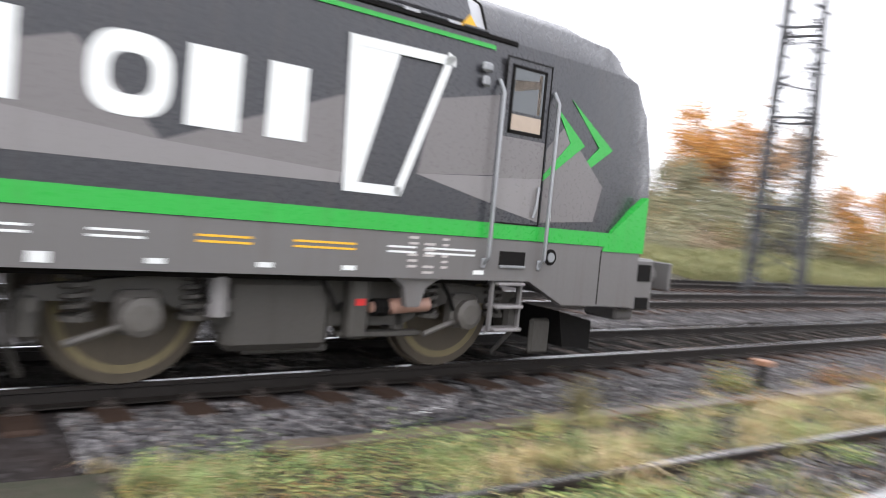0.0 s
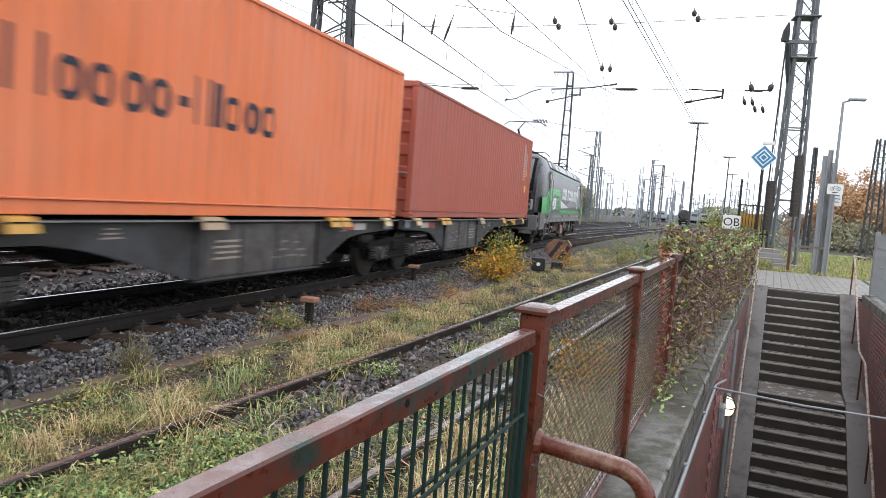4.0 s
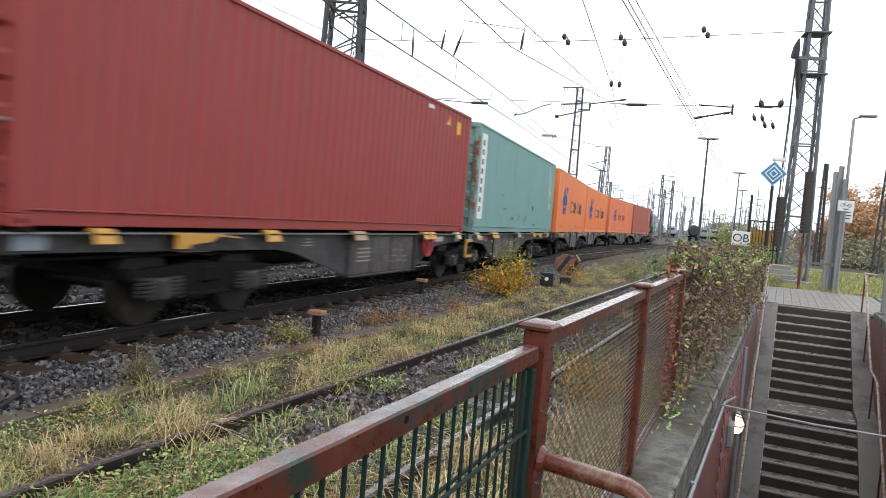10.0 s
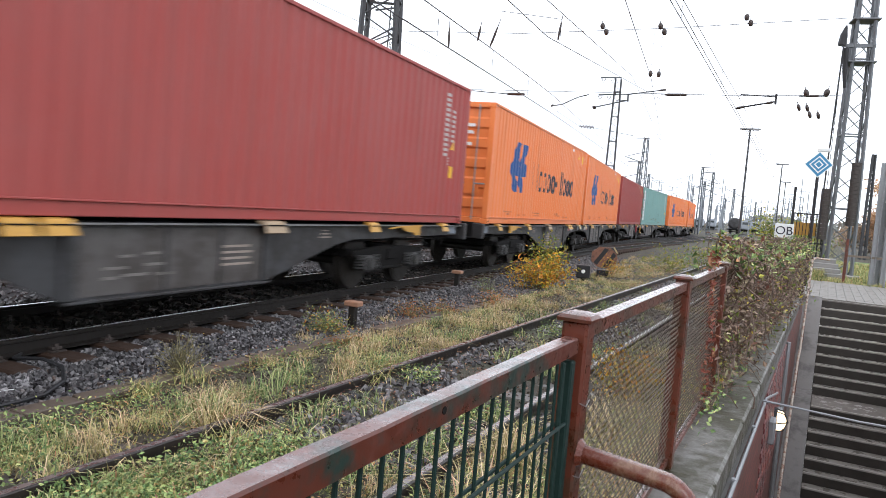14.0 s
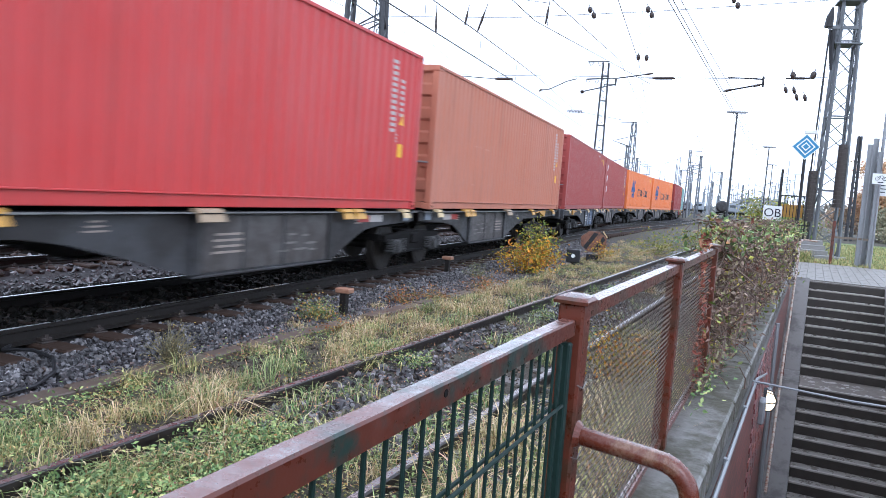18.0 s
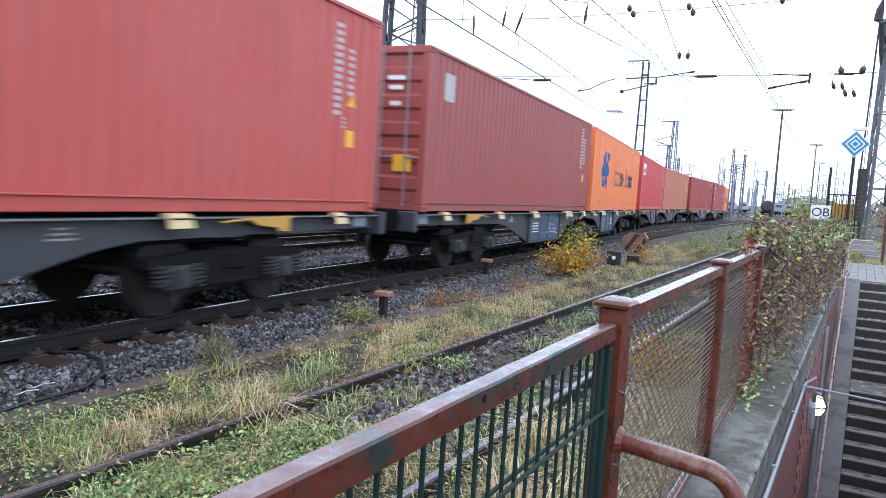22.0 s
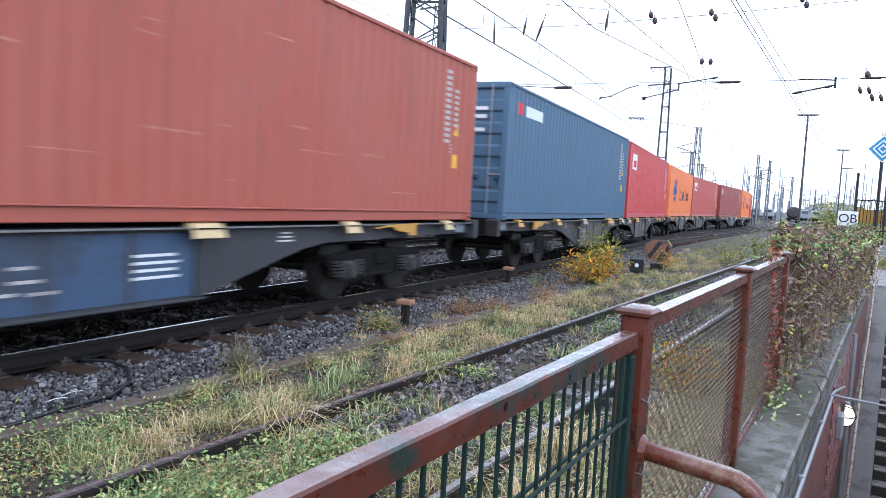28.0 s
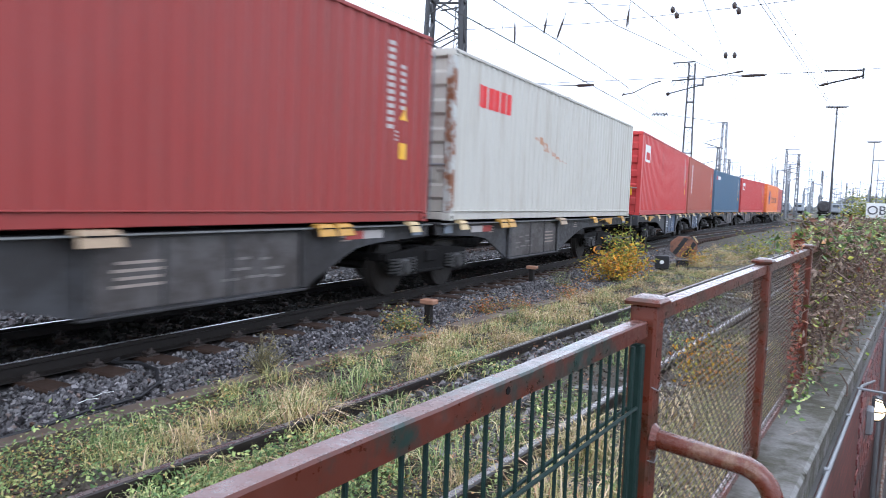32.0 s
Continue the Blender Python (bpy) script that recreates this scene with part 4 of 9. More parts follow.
for x, y, h, n, mat in ((-6.05, 5.25, 0.3, 70, GRASS_GREEN), (-5.9, 4.2, 0.22, 50, GRASS_GREEN), (-4.3, 6.1, 0.36, 130, GRASS_STRAW), (-4.2, 6.6, 0.3, 90, GRASS_STRAW), (-3.22, 4.0, 0.34, 150, GRASS_STRAW), (-4.45, 4.6, 0.3, 120, GRASS_GREEN), (-3.0, 5.9, 0.28, 110, GRASS_GREEN), (-5.45, 12.2, 0.3, 70, GRASS_GREEN),
                        (-4.8, 9.7, 0.36, 80, GRASS_STRAW), (-4.2, 10.6, 0.34, 80, GRASS_GREEN), (-3.5, 7.5, 0.3, 70, GRASS_GREEN), (-4.4, 5.1, 0.32, 90, GRASS_GREEN), (-2.0, 8.2, 0.28, 70, GRASS_GREEN), (-1.2, 4.4, 0.45, 90, GRASS_STRAW), (-1.0, 3.2, 0.5, 90, GRASS_STRAW), (-0.95, 5.6, 0.45, 90, GRASS_STRAW)):
    tuft_thing(x, y, "tall tuft of wet straw-coloured grass" if mat is GRASS_STRAW else "tall tuft of wet green grass", n, h, mat)


STEM = plain("grey_green_stem", (0.16, 0.14, 0.075), 0.7, var=0.4)


def shrub(name, x, y, w, h, leaves, mat, size, label, seed, stems=26, zbase=None):
    """A small bush: thin branching stems and loose leaves towards their ends."""
    r = random.Random(seed)
    z0 = ground_z(x, y) if zbase is None else zbase
    t = thing(name, label, "bush", pose(x, y, z0))
    g, tips = Geo(), []
    for i in range(stems):
        a = r.uniform(0, 2 * math.pi)
        k = r.uniform(0.1, 1) ** 0.7
        top = Vector((math.cos(a) * w * k, math.sin(a) * w * k, h * (1.08 - 0.55 * k * k) * r.uniform(0.6, 1.1)))
        mid = top * 0.5 + Vector((r.uniform(-0.06, 0.06), r.uniform(-0.06, 0.06), h * 0.12))
        base = Vector((r.uniform(-0.1, 0.1) * w, r.uniform(-0.1, 0.1) * w, 0))
        g.tube([base, mid, top], [0.006 * (0.4 + h), 0.004, 0.002], 4, False)
        tips.append((base, mid, top))
    tagged(part("stem_tangle", g, STEM, t, "thin bare brown stems"), kind="stuff")
    p = []
    for i in range(leaves):
        b, m, e = r.choice(tips)
        u = r.uniform(0.3, 1.05)
        q = (m + (e - m) * (u - 0.5) * 2) if u > 0.5 else (b + (m - b) * u * 2)
        p.append(q + Vector((r.gauss(0, 1), r.gauss(0, 1), r.gauss(0, 1))) * 0.11 * (0.4 + w))
    v, f = leaf_cards(np.array([tuple(q) for q in p]), size, 0.2)
    tagged(part("foliage", fast_mesh("foliage", v, f, mat), None, t), kind="stuff")
    return t


YELLOW_GREEN = island_mat("yellow_green_leaves", [(0.0, (0.10, 0.17, 0.03)), (0.5, (0.26, 0.30, 0.05)), (1.0, (0.45, 0.34, 0.05))])
MIXED_WEED = island_mat("green_weed_turning_orange", [(0.0, (0.08, 0.13, 0.045)), (0.5, (0.22, 0.28, 0.09)), (0.75, (0.42, 0.37, 0.1)), (1.0, (0.55, 0.22, 0.05))])
RUSSET = island_mat("russet_creeping_leaves", [(0.0, (0.17, 0.2, 0.06)), (0.35, (0.42, 0.24, 0.08)), (0.75, (0.52, 0.2, 0.06)), (1.0, (0.3, 0.08, 0.045))])
DRY_WEED = island_mat("dry_flowering_weed", [(0.0, (0.11, 0.10, 0.063)), (0.5, (0.2, 0.19, 0.112)), (0.85, (0.34, 0.29, 0.126)), (1.0, (0.55, 0.42, 0.084))])
shrub("autumn_bush", -4.25, 16.3, 0.78, 0.75, 1900, AUTUMN_LEAF, 0.075, "low bush of yellow and orange autumn leaves beside the track", 1, 40)
shrub("autumn_bush", -4.3, 17.2, 0.6, 1.3, 900, YELLOW_GREEN, 0.075, "yellow-green upright bush beside the track", 2, 30)
shrub("weed_bush", -0.85, 6.9, 0.45, 0.5, 800, AUTUMN_LEAF, 0.05, "orange-leaved seedling bush behind the fence", 12, 40)
shrub("weed_bush", -5.02, 8.3, 0.42, 0.24, 900, MIXED_WEED, 0.036, "small green weed bush with a few orange leaves", 3)
shrub("weed_bush", -4.7, 5.25, 0.26, 0.42, 620, DRY_WEED, 0.02, "thin yellow-flowering weed on the ballast", 4, 70)
shrub("weed_bush", -5.05, 14.9, 0.4, 0.5, 260, WEED_LEAF, 0.03, "thin dry weed beside a marker post", 5, 34)
shrub("weed_bush", -4.0, 12.4, 0.5, 0.22, 520, RUSSET, 0.04, "low orange creeping weed", 6)
shrub("weed_bush", -4.72, 10.4, 0.32, 0.24, 420, RUSSET, 0.04, "low orange creeping weed", 16)
shrub("weed_bush", -4.3, 10.8, 0.38, 0.18, 460, RUSSET, 0.036, "low reddish creeping weed in the grass", 17)
shrub("weed_bush", -4.2, 7.4, 0.25, 0.12, 220, RUSSET, 0.03, "low reddish creeping weed in the grass", 18)
shrub("weed_bush", -3.4, 21.4, 0.6, 0.5, 380, AUTUMN_LEAF, 0.06, "low orange weed behind the signal disc", 7)
shrub("weed_bush", -2.2, 25.5, 1.3, 0.8, 700, YELLOW_GREEN, 0.08, "green scrub along the siding", 8)
shrub("weed_bush", -1.0, 29, 1.5, 1.0, 800, YELLOW_GREEN, 0.09, "green scrub along the siding", 9)


# cable trough with loose lids
ct = thing("cable_trough", "low concrete cable trough with weathered lids, half overgrown", "cable trough", kind="structure")
lid = Geo().box((0, 0, 0), (0.2, 0.485, 0.06), 0.008).mesh("trough_lid", plain("stained_lid_concrete", (0.105, 0.082, 0.064), 0.5, var=0.45, scale=8))
r = random.Random(4)
y = 2.4
while y < 13.5:
    if not 8.2 < y < 8.9:
        part("trough_lid", lid, None, ct, at=pose(trough_x(y) + r.uniform(-0.012, 0.012), y, -0.203 + r.uniform(-0.006, 0.006), r.uniform(-0.6, 0.6), 0, -3.6 + r.uniform(-1.2, 1.2)))
    y += 0.5


# ---- ivy on the fence ----
def ivy_u(v):
    """Middle of the creeper: on the fence at first, then sprawling over towards the stairs."""
    return fence_u(v) + 0.03 + 0.022 * max(0.0, v - 9.0)


def ivy():
    t = thing("ivy", "withered brown creeper with a few green leaves smothering the fence", "creeper", WELL)
    r = random.Random(21)
    g = Geo()
    for i in range(900):
        v = 5.6 + 13.4 * r.random()
        full = max(0.08, min(1.0, (v - 5.6) / 1.5))
        if r.random() > full + 0.1:
            continue
        u = ivy_u(v) + r.gauss(0.02, 0.09 * full + 0.012)
        z = 0.2 + r.random() * (1.15 * full + 0.1)
        pts = [Vector((u, v, z))]
        d = Vector((r.gauss(0, 0.3), r.gauss(0, 0.5), r.gauss(0, 0.9))).normalized()
        for k in range(5):
            d = (d + Vector((r.gauss(0, 0.3), r.gauss(0, 0.35), r.gauss(-0.08, 0.35)))).normalized()
            q = pts[-1] + d * r.uniform(0.06, 0.15)
            q.x = min(max(q.x, ivy_u(v) - 0.3), ivy_u(v) + 0.32)
            q.z = min(max(q.z, 0.16), 1.48)
            pts.append(q)
        g.tube(pts, r.uniform(0.0025, 0.006), 4, False)
    tagged(part("vine_tangle", g, plain("dry_vine_bark", (0.125, 0.088, 0.068), 0.7, var=0.4), t, "tangled dry brown vines"), kind="stuff")
    for v, z, du in ((7.4, 1.35, 0.1), (8.1, 1.42, 0.16), (9.6, 1.4, 0.2), (10.4, 1.3, 0.22), (11.8, 1.4, 0.25)):
        pts = [(ivy_u(v) + du * k / 6, v + 0.07 * k, z + 0.05 * math.sin(k) - 0.035 * k * k) for k in range(6)]
        part("hanging_vine", Geo().tube(pts, [0.007, 0.007, 0.006, 0.005, 0.004, 0.003], 5, False), plain("pale_dry_vine", (0.26, 0.2, 0.15), 0.7, var=0.3), t, "pale dry vine hanging loose", smooth=True)

    def cloud(n, spread, v0=5.6, v1=19.0, zlo=0.2, zhi=1.38):
        out = []
        while len(out) < n:
            v = r.uniform(v0, v1)
            z = r.uniform(zlo, zhi + 0.1 * math.sin(v * 1.9) + 0.07 * math.sin(v * 5.3))
            # the first stretch is only half grown over, mostly at the foot and near the third post
            full = min(1.0, max(0.0, (v - 6.0) / 1.0) ** 1.5 + (0.3 if z < 0.5 and v > 5.2 else 0.0))
            if r.random() > full:
                continue
            u = ivy_u(v) + r.gauss(0.0, spread * (0.35 + 0.65 * min(1.0, full)))
            if noise.noise((v * 1.6, z * 3.0, u * 3)) < -0.16:
                continue
            out.append((u, v, z))
        return np.array(out)

    DEAD = island_mat("withered_creeper_leaves", [(0.0, (0.10, 0.065, 0.05)), (0.35, (0.22, 0.155, 0.12)), (0.65, (0.36, 0.28, 0.21)), (0.8, (0.23, 0.075, 0.05)), (0.9, (0.42, 0.35, 0.25)), (1.0, (0.26, 0.27, 0.10))], 0.7)
    for n, mat, size, lab, z0, sp in ((15000, DEAD, 0.062, "withered brown leaves", 0.2, 0.12), (2300, YELLOW_GREEN, 0.06, "yellow-green leaves", 0.2, 0.15), (2000, WEED_LEAF, 0.07, "green leaves on top", 1.15, 0.17)):
        v, f = leaf_cards(cloud(n, sp, zlo=z0), size, 0.12)
        tagged(part("foliage", fast_mesh("foliage", v, f, mat), None, t, lab), kind="stuff")
    # a reddish strand up the second panel and trailing green leaves over the coping
    RED_LEAF = island_mat("red_creeper_leaves", [(0.0, (0.16, 0.04, 0.03)), (0.6, (0.28, 0.08, 0.05)), (1.0, (0.33, 0.17, 0.09))], 0.7)
    pts = [(fence_u(5.6) + r.gauss(0.0, 0.02), 5.75 + r.gauss(0, 0.13) + 0.12 * math.sin(z * 4), z) for z in [0.25 + 1.15 * r.random() for _ in range(380)]]
    v, f = leaf_cards(np.array(pts), 0.045, 0.2)
    tagged(part("foliage", fast_mesh("foliage", v, f, RED_LEAF), None, t, "red-brown leaves on the mesh"), kind="stuff")
    pts = [(ivy_u(q) + abs(r.gauss(0.05, 0.07)), q, 0.2 + abs(r.gauss(0, 0.1))) for q in [4.9 + 5.1 * r.random() ** 0.7 for _ in range(420)]]
    v, f = leaf_cards(np.array(pts), 0.045, 0.4)
    tagged(part("foliage", fast_mesh("foliage", v, f, WEED_LEAF), None, t, "small green leaves along the fence foot"), kind="stuff")


ivy()

# ---- the train: containers ----
TRAIN = []
PAIR, JOINT = 27.794, 13.45
BASE, BOX_H, BOX_L, BOX_W = 1.175, 2.896, 12.72, 2.438


def offset(n):
    """How far box n (from 0) trails the first."""
    return (n // 2) * PAIR + (n % 2) * JOINT


RIB, SIDE_X = 0.278, BOX_W / 2 - 0.012


def rib_depth(y):
    """Depth of the side corrugation at y: flat crest, slope, flat trough, slope."""
    u = (y / RIB) % 1.0
    if u < 0.26:
        return 0.0
    if u < 0.5:
        return (u - 0.26) / 0.24
    if u < 0.76:
        return 1.0
    return 1 - (u - 0.76) / 0.24


def rib_stations(a, b):
    out = [a]
    k = math.floor(a / RIB)
    while k * RIB < b:
        for u in (0.0, 0.26, 0.5, 0.76):
            y = (k + u) * RIB
            if a + 1e-4 < y < b - 1e-4:
                out.append(y)
        k += 1
    return out + [b]


def side_wall(s):
    """A corrugated steel side, s = 1 or -1."""
    ys = rib_stations(-BOX_L / 2 + 0.15, BOX_L / 2 - 0.15)
    z0, z1 = BASE + 0.16, BASE + BOX_H - 0.06
    g = Geo()
    for y in ys:
        x = s * (SIDE_X - 0.034 * rib_depth(y))
        g.v += [(x, y, z0), (x, y, z1), (x - s * 0.004, y, z0), (x - s * 0.004, y, z1)]
    for i in range(len(ys) - 1):
        k = 4 * i
        g.f += [(k, k + 4, k + 5, k + 1), (k + 2, k + 3, k + 7, k + 6)]
    return g


def decal(outline):
    """A painted marking that follows the corrugation: a convex outline of (y, z) on the near side."""
    lo, hi = min(p[0] for p in outline), max(p[0] for p in outline)
    n = len(outline)

    def span(y):
        zs = []
        for i in range(n):
            (a, za), (b, zb) = outline[i], outline[(i + 1) % n]
            if abs(a - b) < 1e-6:
                if abs(a - y) < 1e-6:
                    zs += [za, zb]
            elif min(a, b) - 1e-6 <= y <= max(a, b) + 1e-6:
                zs.append(za + (zb - za) * (y - a) / (b - a))
        return (min(zs), max(zs))

    cuts = sorted({*rib_stations(lo, hi), *[p[0] for p in outline]})
    g = Geo()
    for y in cuts:
        a, b = span(y)
        x = SIDE_X - 0.034 * rib_depth(y) + 0.003
        g.v += [(x, y, a), (x, y, b)]
    g.f = [(2 * i, 2 * i + 2, 2 * i + 3, 2 * i + 1) for i in range(len(cuts) - 1)]
    return g


def rect(y, z, w, h):
    return [(y - w / 2, z - h / 2), (y + w / 2, z - h / 2), (y + w / 2, z + h / 2), (y - w / 2, z + h / 2)]


CREAM_PLATE = plain("grimy_cream_plate", (0.5, 0.4, 0.28), 0.5, var=0.2)
RUSTED = {"weathered_teal_paint": rusty("rust_eaten_teal_paint", (0.165, 0.325, 0.30), (0.19, 0.07, 0.03), 0.5, 0.55, 3),
          "weathered_white_container_paint": rusty("rust_eaten_white_paint", (0.45, 0.46, 0.43), (0.2, 0.075, 0.03), 0.5, 0.55, 3)}


def container(mat, marks, label, group):
    c = thing("shipping_container", label, "container", group=group)
    L2, W2, T = BOX_L / 2, BOX_W / 2, BASE + BOX_H
    for s in (1, -1):
        part("side_panel", side_wall(s), mat, c, "vertically corrugated steel side")
        part("bottom_side_rail", Geo().box((s * (W2 - 0.058), 0, BASE + 0.085), (0.06, BOX_L - 0.32, 0.15), 0.008), mat, c)
        part("sill_lip", Geo().box((s * (W2 - 0.012), 0, BASE + 0.165), (0.03, BOX_L - 0.3, 0.02), 0.004), mat, c)
        part("top_side_rail", Geo().box((s * (W2 - 0.03), 0, T - 0.03), (0.06, BOX_L - 0.3, 0.06), 0.008), mat, c)
    roof = Geo()
    ys = [-L2 + 0.1 + i * 0.105 for i in range(int((BOX_L - 0.2) / 0.105) + 1)]
    for i, y in enumerate(ys):
        z = T - 0.012 - (0.018 if i % 4 in (2, 3) else 0)
        roof.v += [(-W2 + 0.055, y, z), (W2 - 0.055, y, z)]
    roof.f = [(2 * i, 2 * i + 1, 2 * i + 3, 2 * i + 2) for i in range(len(ys) - 1)]
    part("roof", roof, mat, c)
    part("floor", Geo().box((0, 0, BASE + 0.1), (BOX_W - 0.13, BOX_L - 0.3, 0.06)), BOGIE, c)
    for sx in (1, -1):
        for sy in (1, -1):
            worn = RUSTED.get(mat.name, mat) if sy < 0 else mat
            p = part("corner_post", Geo().box((sx * (W2 - 0.075), sy * (L2 - 0.075), BASE + BOX_H / 2), (0.148, 0.148, BOX_H - 0.24), 0.012), worn, c)
            for z in (BASE + 0.059, T - 0.059):
                cg = Geo().box((sx * (W2 - 0.081), sy * (L2 - 0.089), z), (0.166, 0.182, 0.122), 0.01)
                part("corner_casting", cg, mat, p)
                part("casting_hole", Geo().box((sx * (W2 + 0.0015), sy * (L2 - 0.089), z), (0.004, 0.07, 0.045), 0.0), BOGIE, p)
    for sy in (1, -1):
        for z in (BASE + 0.075, T - 0.06):
            part("end_rail", Geo().box((0, sy * (L2 - 0.06), z), (BOX_W - 0.34, 0.11, 0.13), 0.01), mat, c)
    # forward end wall, corrugated
    g = Geo()
    xs = [-W2 + 0.15 + i * 0.0825 for i in range(27)]
    for i, x in enumerate(xs):
        y = L2 - 0.04 - (0.045 if i % 4 in (2, 3) else 0)
        g.v += [(x, y, BASE + 0.13), (x, y, T - 0.12)]
    g.f = [(2 * i, 2 * i + 2, 2 * i + 3, 2 * i + 1) for i in range(len(xs) - 1)]
    part("end_wall", g, mat, c)
    # rear doors with horizontal swages and locking bars
    for sx in (1, -1):
        g = Geo()
        zs, z = [], BASE + 0.15
        k = 0
        while z < T - 0.13:
            zs.append((z, 0.0 if (k // 2) % 2 else 0.04))
            z += 0.05 if k % 2 == 1 else 0.19
            k += 1
        zs.append((T - 0.125, 0.0))
        for z, dpt in zs:
            y = -L2 + 0.035 + dpt
            g.v += [(sx * 0.02, y, z), (sx * (W2 - 0.15), y, z)]
        g.f = [(2 * i, 2 * i + 1, 2 * i + 3, 2 * i + 2) for i in range(len(zs) - 1)]
        leaf = part("door_leaf", g, mat, c, "container door with horizontal swages")
        for bx in (0.3, 0.82):
            part("locking_bar", Geo().tube([(sx * bx, -L2 + 0.0, BASE + 0.08), (sx * bx, -L2 + 0.0, T - 0.06)], 0.017, 7), GALV, leaf, "galvanised locking bar")
            part("door_handle", Geo().box((sx * (bx + 0.13), -L2 - 0.004, BASE + 0.95), (0.30, 0.018, 0.035), 0.006), GALV, leaf)
        for i, z in enumerate((T - 0.55, T - 0.72, T - 1.0)):
            part("marking", Geo().box((sx * 0.56, -L2 + 0.03, z), (0.34 - 0.06 * i, 0.004, 0.075)), LOGO_WHITE, leaf, "worn white marking")
    if "hl_small" in marks:
        for sx in (0.35, 0.85):
            for z in (T - 1.15, T - 1.6):
                part("door_plate", Geo().box((sx, -L2 - 0.004, z), (0.34, 0.008, 0.24), 0.002), CREAM_PLATE, c, "cream plate on the door")
    part("plate", Geo().box((0.75, -L2 + 0.028, T - 2.05), (0.36, 0.006, 0.30), 0.0), DECAL_YELLOW if "plate" in marks else mat, c)
    # markings on the near side
    for m in marks:
        if m in MARKS:
            joined = {}
            for i, (outline, mm) in enumerate(MARKS[m]()):
                # rows of small print are one part each, large blocks one by one
                key = mm.name if m in ("front", "red_blocks", "scars", "scratched", "grime") else i
                for o in (outline if isinstance(outline[0], list) else [outline]):
                    d = decal(o)
                    joined.setdefault(key, (Geo(), mm))[0].add(d.v, d.f)
            for g, mm in joined.values():
                ob = part("emblem_bar" if mm is LOGO_BLUE else "marking", g, mm, c)
                if m in ("front", "scars", "scratched", "grime"):
                    tagged(ob, kind="stuff")
    return c


def blocks(y, z, h, widths, gap, mm, rise=()):
    """A row of plain blocks in place of brand lettering."""
    out = []
    for i, w in enumerate(widths):
        up, down = rise[i] if i < len(rise) else (1, 0)
        out.append(([(y, z - down * h), (y + w, z - down * h), (y + w, z + up * h), (y, z + up * h)], mm))
        y += w + gap
    return out


def hl_mark(k=1.0, y0=-4.33, z0=2.05):
    """A blue emblem of slanted bars pointing back, and dark blocks."""
    def q(pts):
        return [(y0 + (0.25 + 0.86 * p[0]) * k, z0 + p[1] * k) for p in pts]

    polys = [
        [(-0.62, 0.6), (-0.4, 0.82), (1.0, 0.82), (1.35, 0.79), (1.35, 0.46), (0.82, 0.43), (-0.47, 0.43)],
        [(-0.4, 0.82), (0.24, 0.82), (0.52, 1.33), (-0.02, 1.33)],
        [(0.44, 0.82), (1.0, 0.82), (1.36, 1.33), (0.8, 1.33)],
        [(-0.47, 0.43), (0.1, 0.43), (0.46, 0.0), (-0.12, 0.0)],
        [(0.26, 0.43), (0.82, 0.43), (1.12, 0.0), (0.64, 0.0)],
    ]
    out = [(q(p), LOGO_BLUE) for p in polys]
    low, tall = (0.72, 0), (0.95, 0)
    widths = [0.66, 0.48, 0.48, 0.48, 0.5, 0.3, 0.46, 0.14, 0.48, 0.48, 0.48]
    rise = [tall, low, low, low, low, (0.5, -0.3), tall, tall, low, low, low]
    out += letter_bars(y0 + 2.15 * k, z0 + 0.12 * k, 0.86 * k, [w * k for w in widths], 0.125 * k, rise)
    return out


def ring_quads(y, z, w, h, st):
    """A rounded frame, as the quads of an oval band."""
    n, out = 14, []
    rim = []
    for k in range(n):
        a = 2 * math.pi * (k + 0.5) / n
        c, t = math.cos(a), math.sin(a)
        c, t = math.copysign(abs(c) ** 0.75, c), math.copysign(abs(t) ** 0.75, t)
        rim.append(((y + c * w / 2, z + t * h / 2), (y + c * (w / 2 - st), z + t * (h / 2 - st))))
    for k in range(n):
        (a, b), (c, d) = rim[k], rim[(k + 1) % n]
        out.append([a, c, d, b])
    return out


def letter_bars(y, z, h, widths, gap, rise):
    """A row of plain dark rounded frames and bars."""
    out = []
    st = 0.125 * h / 0.86
    for w, (up, down) in zip(widths, rise):
        lo, hi = z - down * h, z + up * h
        if w < 0.35 * h:
            out.append((rect(y + w / 2, (lo + hi) / 2, w, min(hi - lo, 0.9 * h)), LOGO_DARK))
        elif up > 0.9:
            for e in (y + st / 2, y + w - st / 2):
                out.append((rect(e, (lo + hi) / 2, st, hi - lo), LOGO_DARK))
        else:
            out.append((ring_quads(y + w / 2, (lo + hi) / 2, w, hi - lo, st), LOGO_DARK))
        y += w + gap
    return out


RUN = rusty("rust_run_in_white_paint", (0.49, 0.46, 0.40), (0.40, 0.2, 0.105), 0.51, 0.55, 4.5)
TEAL_RUST = rusty("rust_run_in_teal_paint", (0.165, 0.3, 0.265), (0.17, 0.095, 0.05), 0.5, 0.6, 6)
TEAL_SCAR = rusty("scraped_teal_paint", (0.165, 0.32, 0.29), (0.3, 0.3, 0.24), 0.5, 0.6, 7)
RUST_LINE = plain("brown_rust_line", (0.10, 0.065, 0.045), 0.6, var=0.5, scale=9)
GRIME = rusty("grime_on_orange_paint", (0.66, 0.165, 0.032), (0.42, 0.13, 0.05), 0.5, 0.55, 5)
BRUISE = plain("dark_bruise_in_teal_paint", (0.06, 0.1, 0.1), 0.6, var=0.4, scale=9)
SCRATCH = rusty("scratched_faded_paint", (0.42, 0.14, 0.085), (0.56, 0.27, 0.19), 0.46, 0.6, 8)
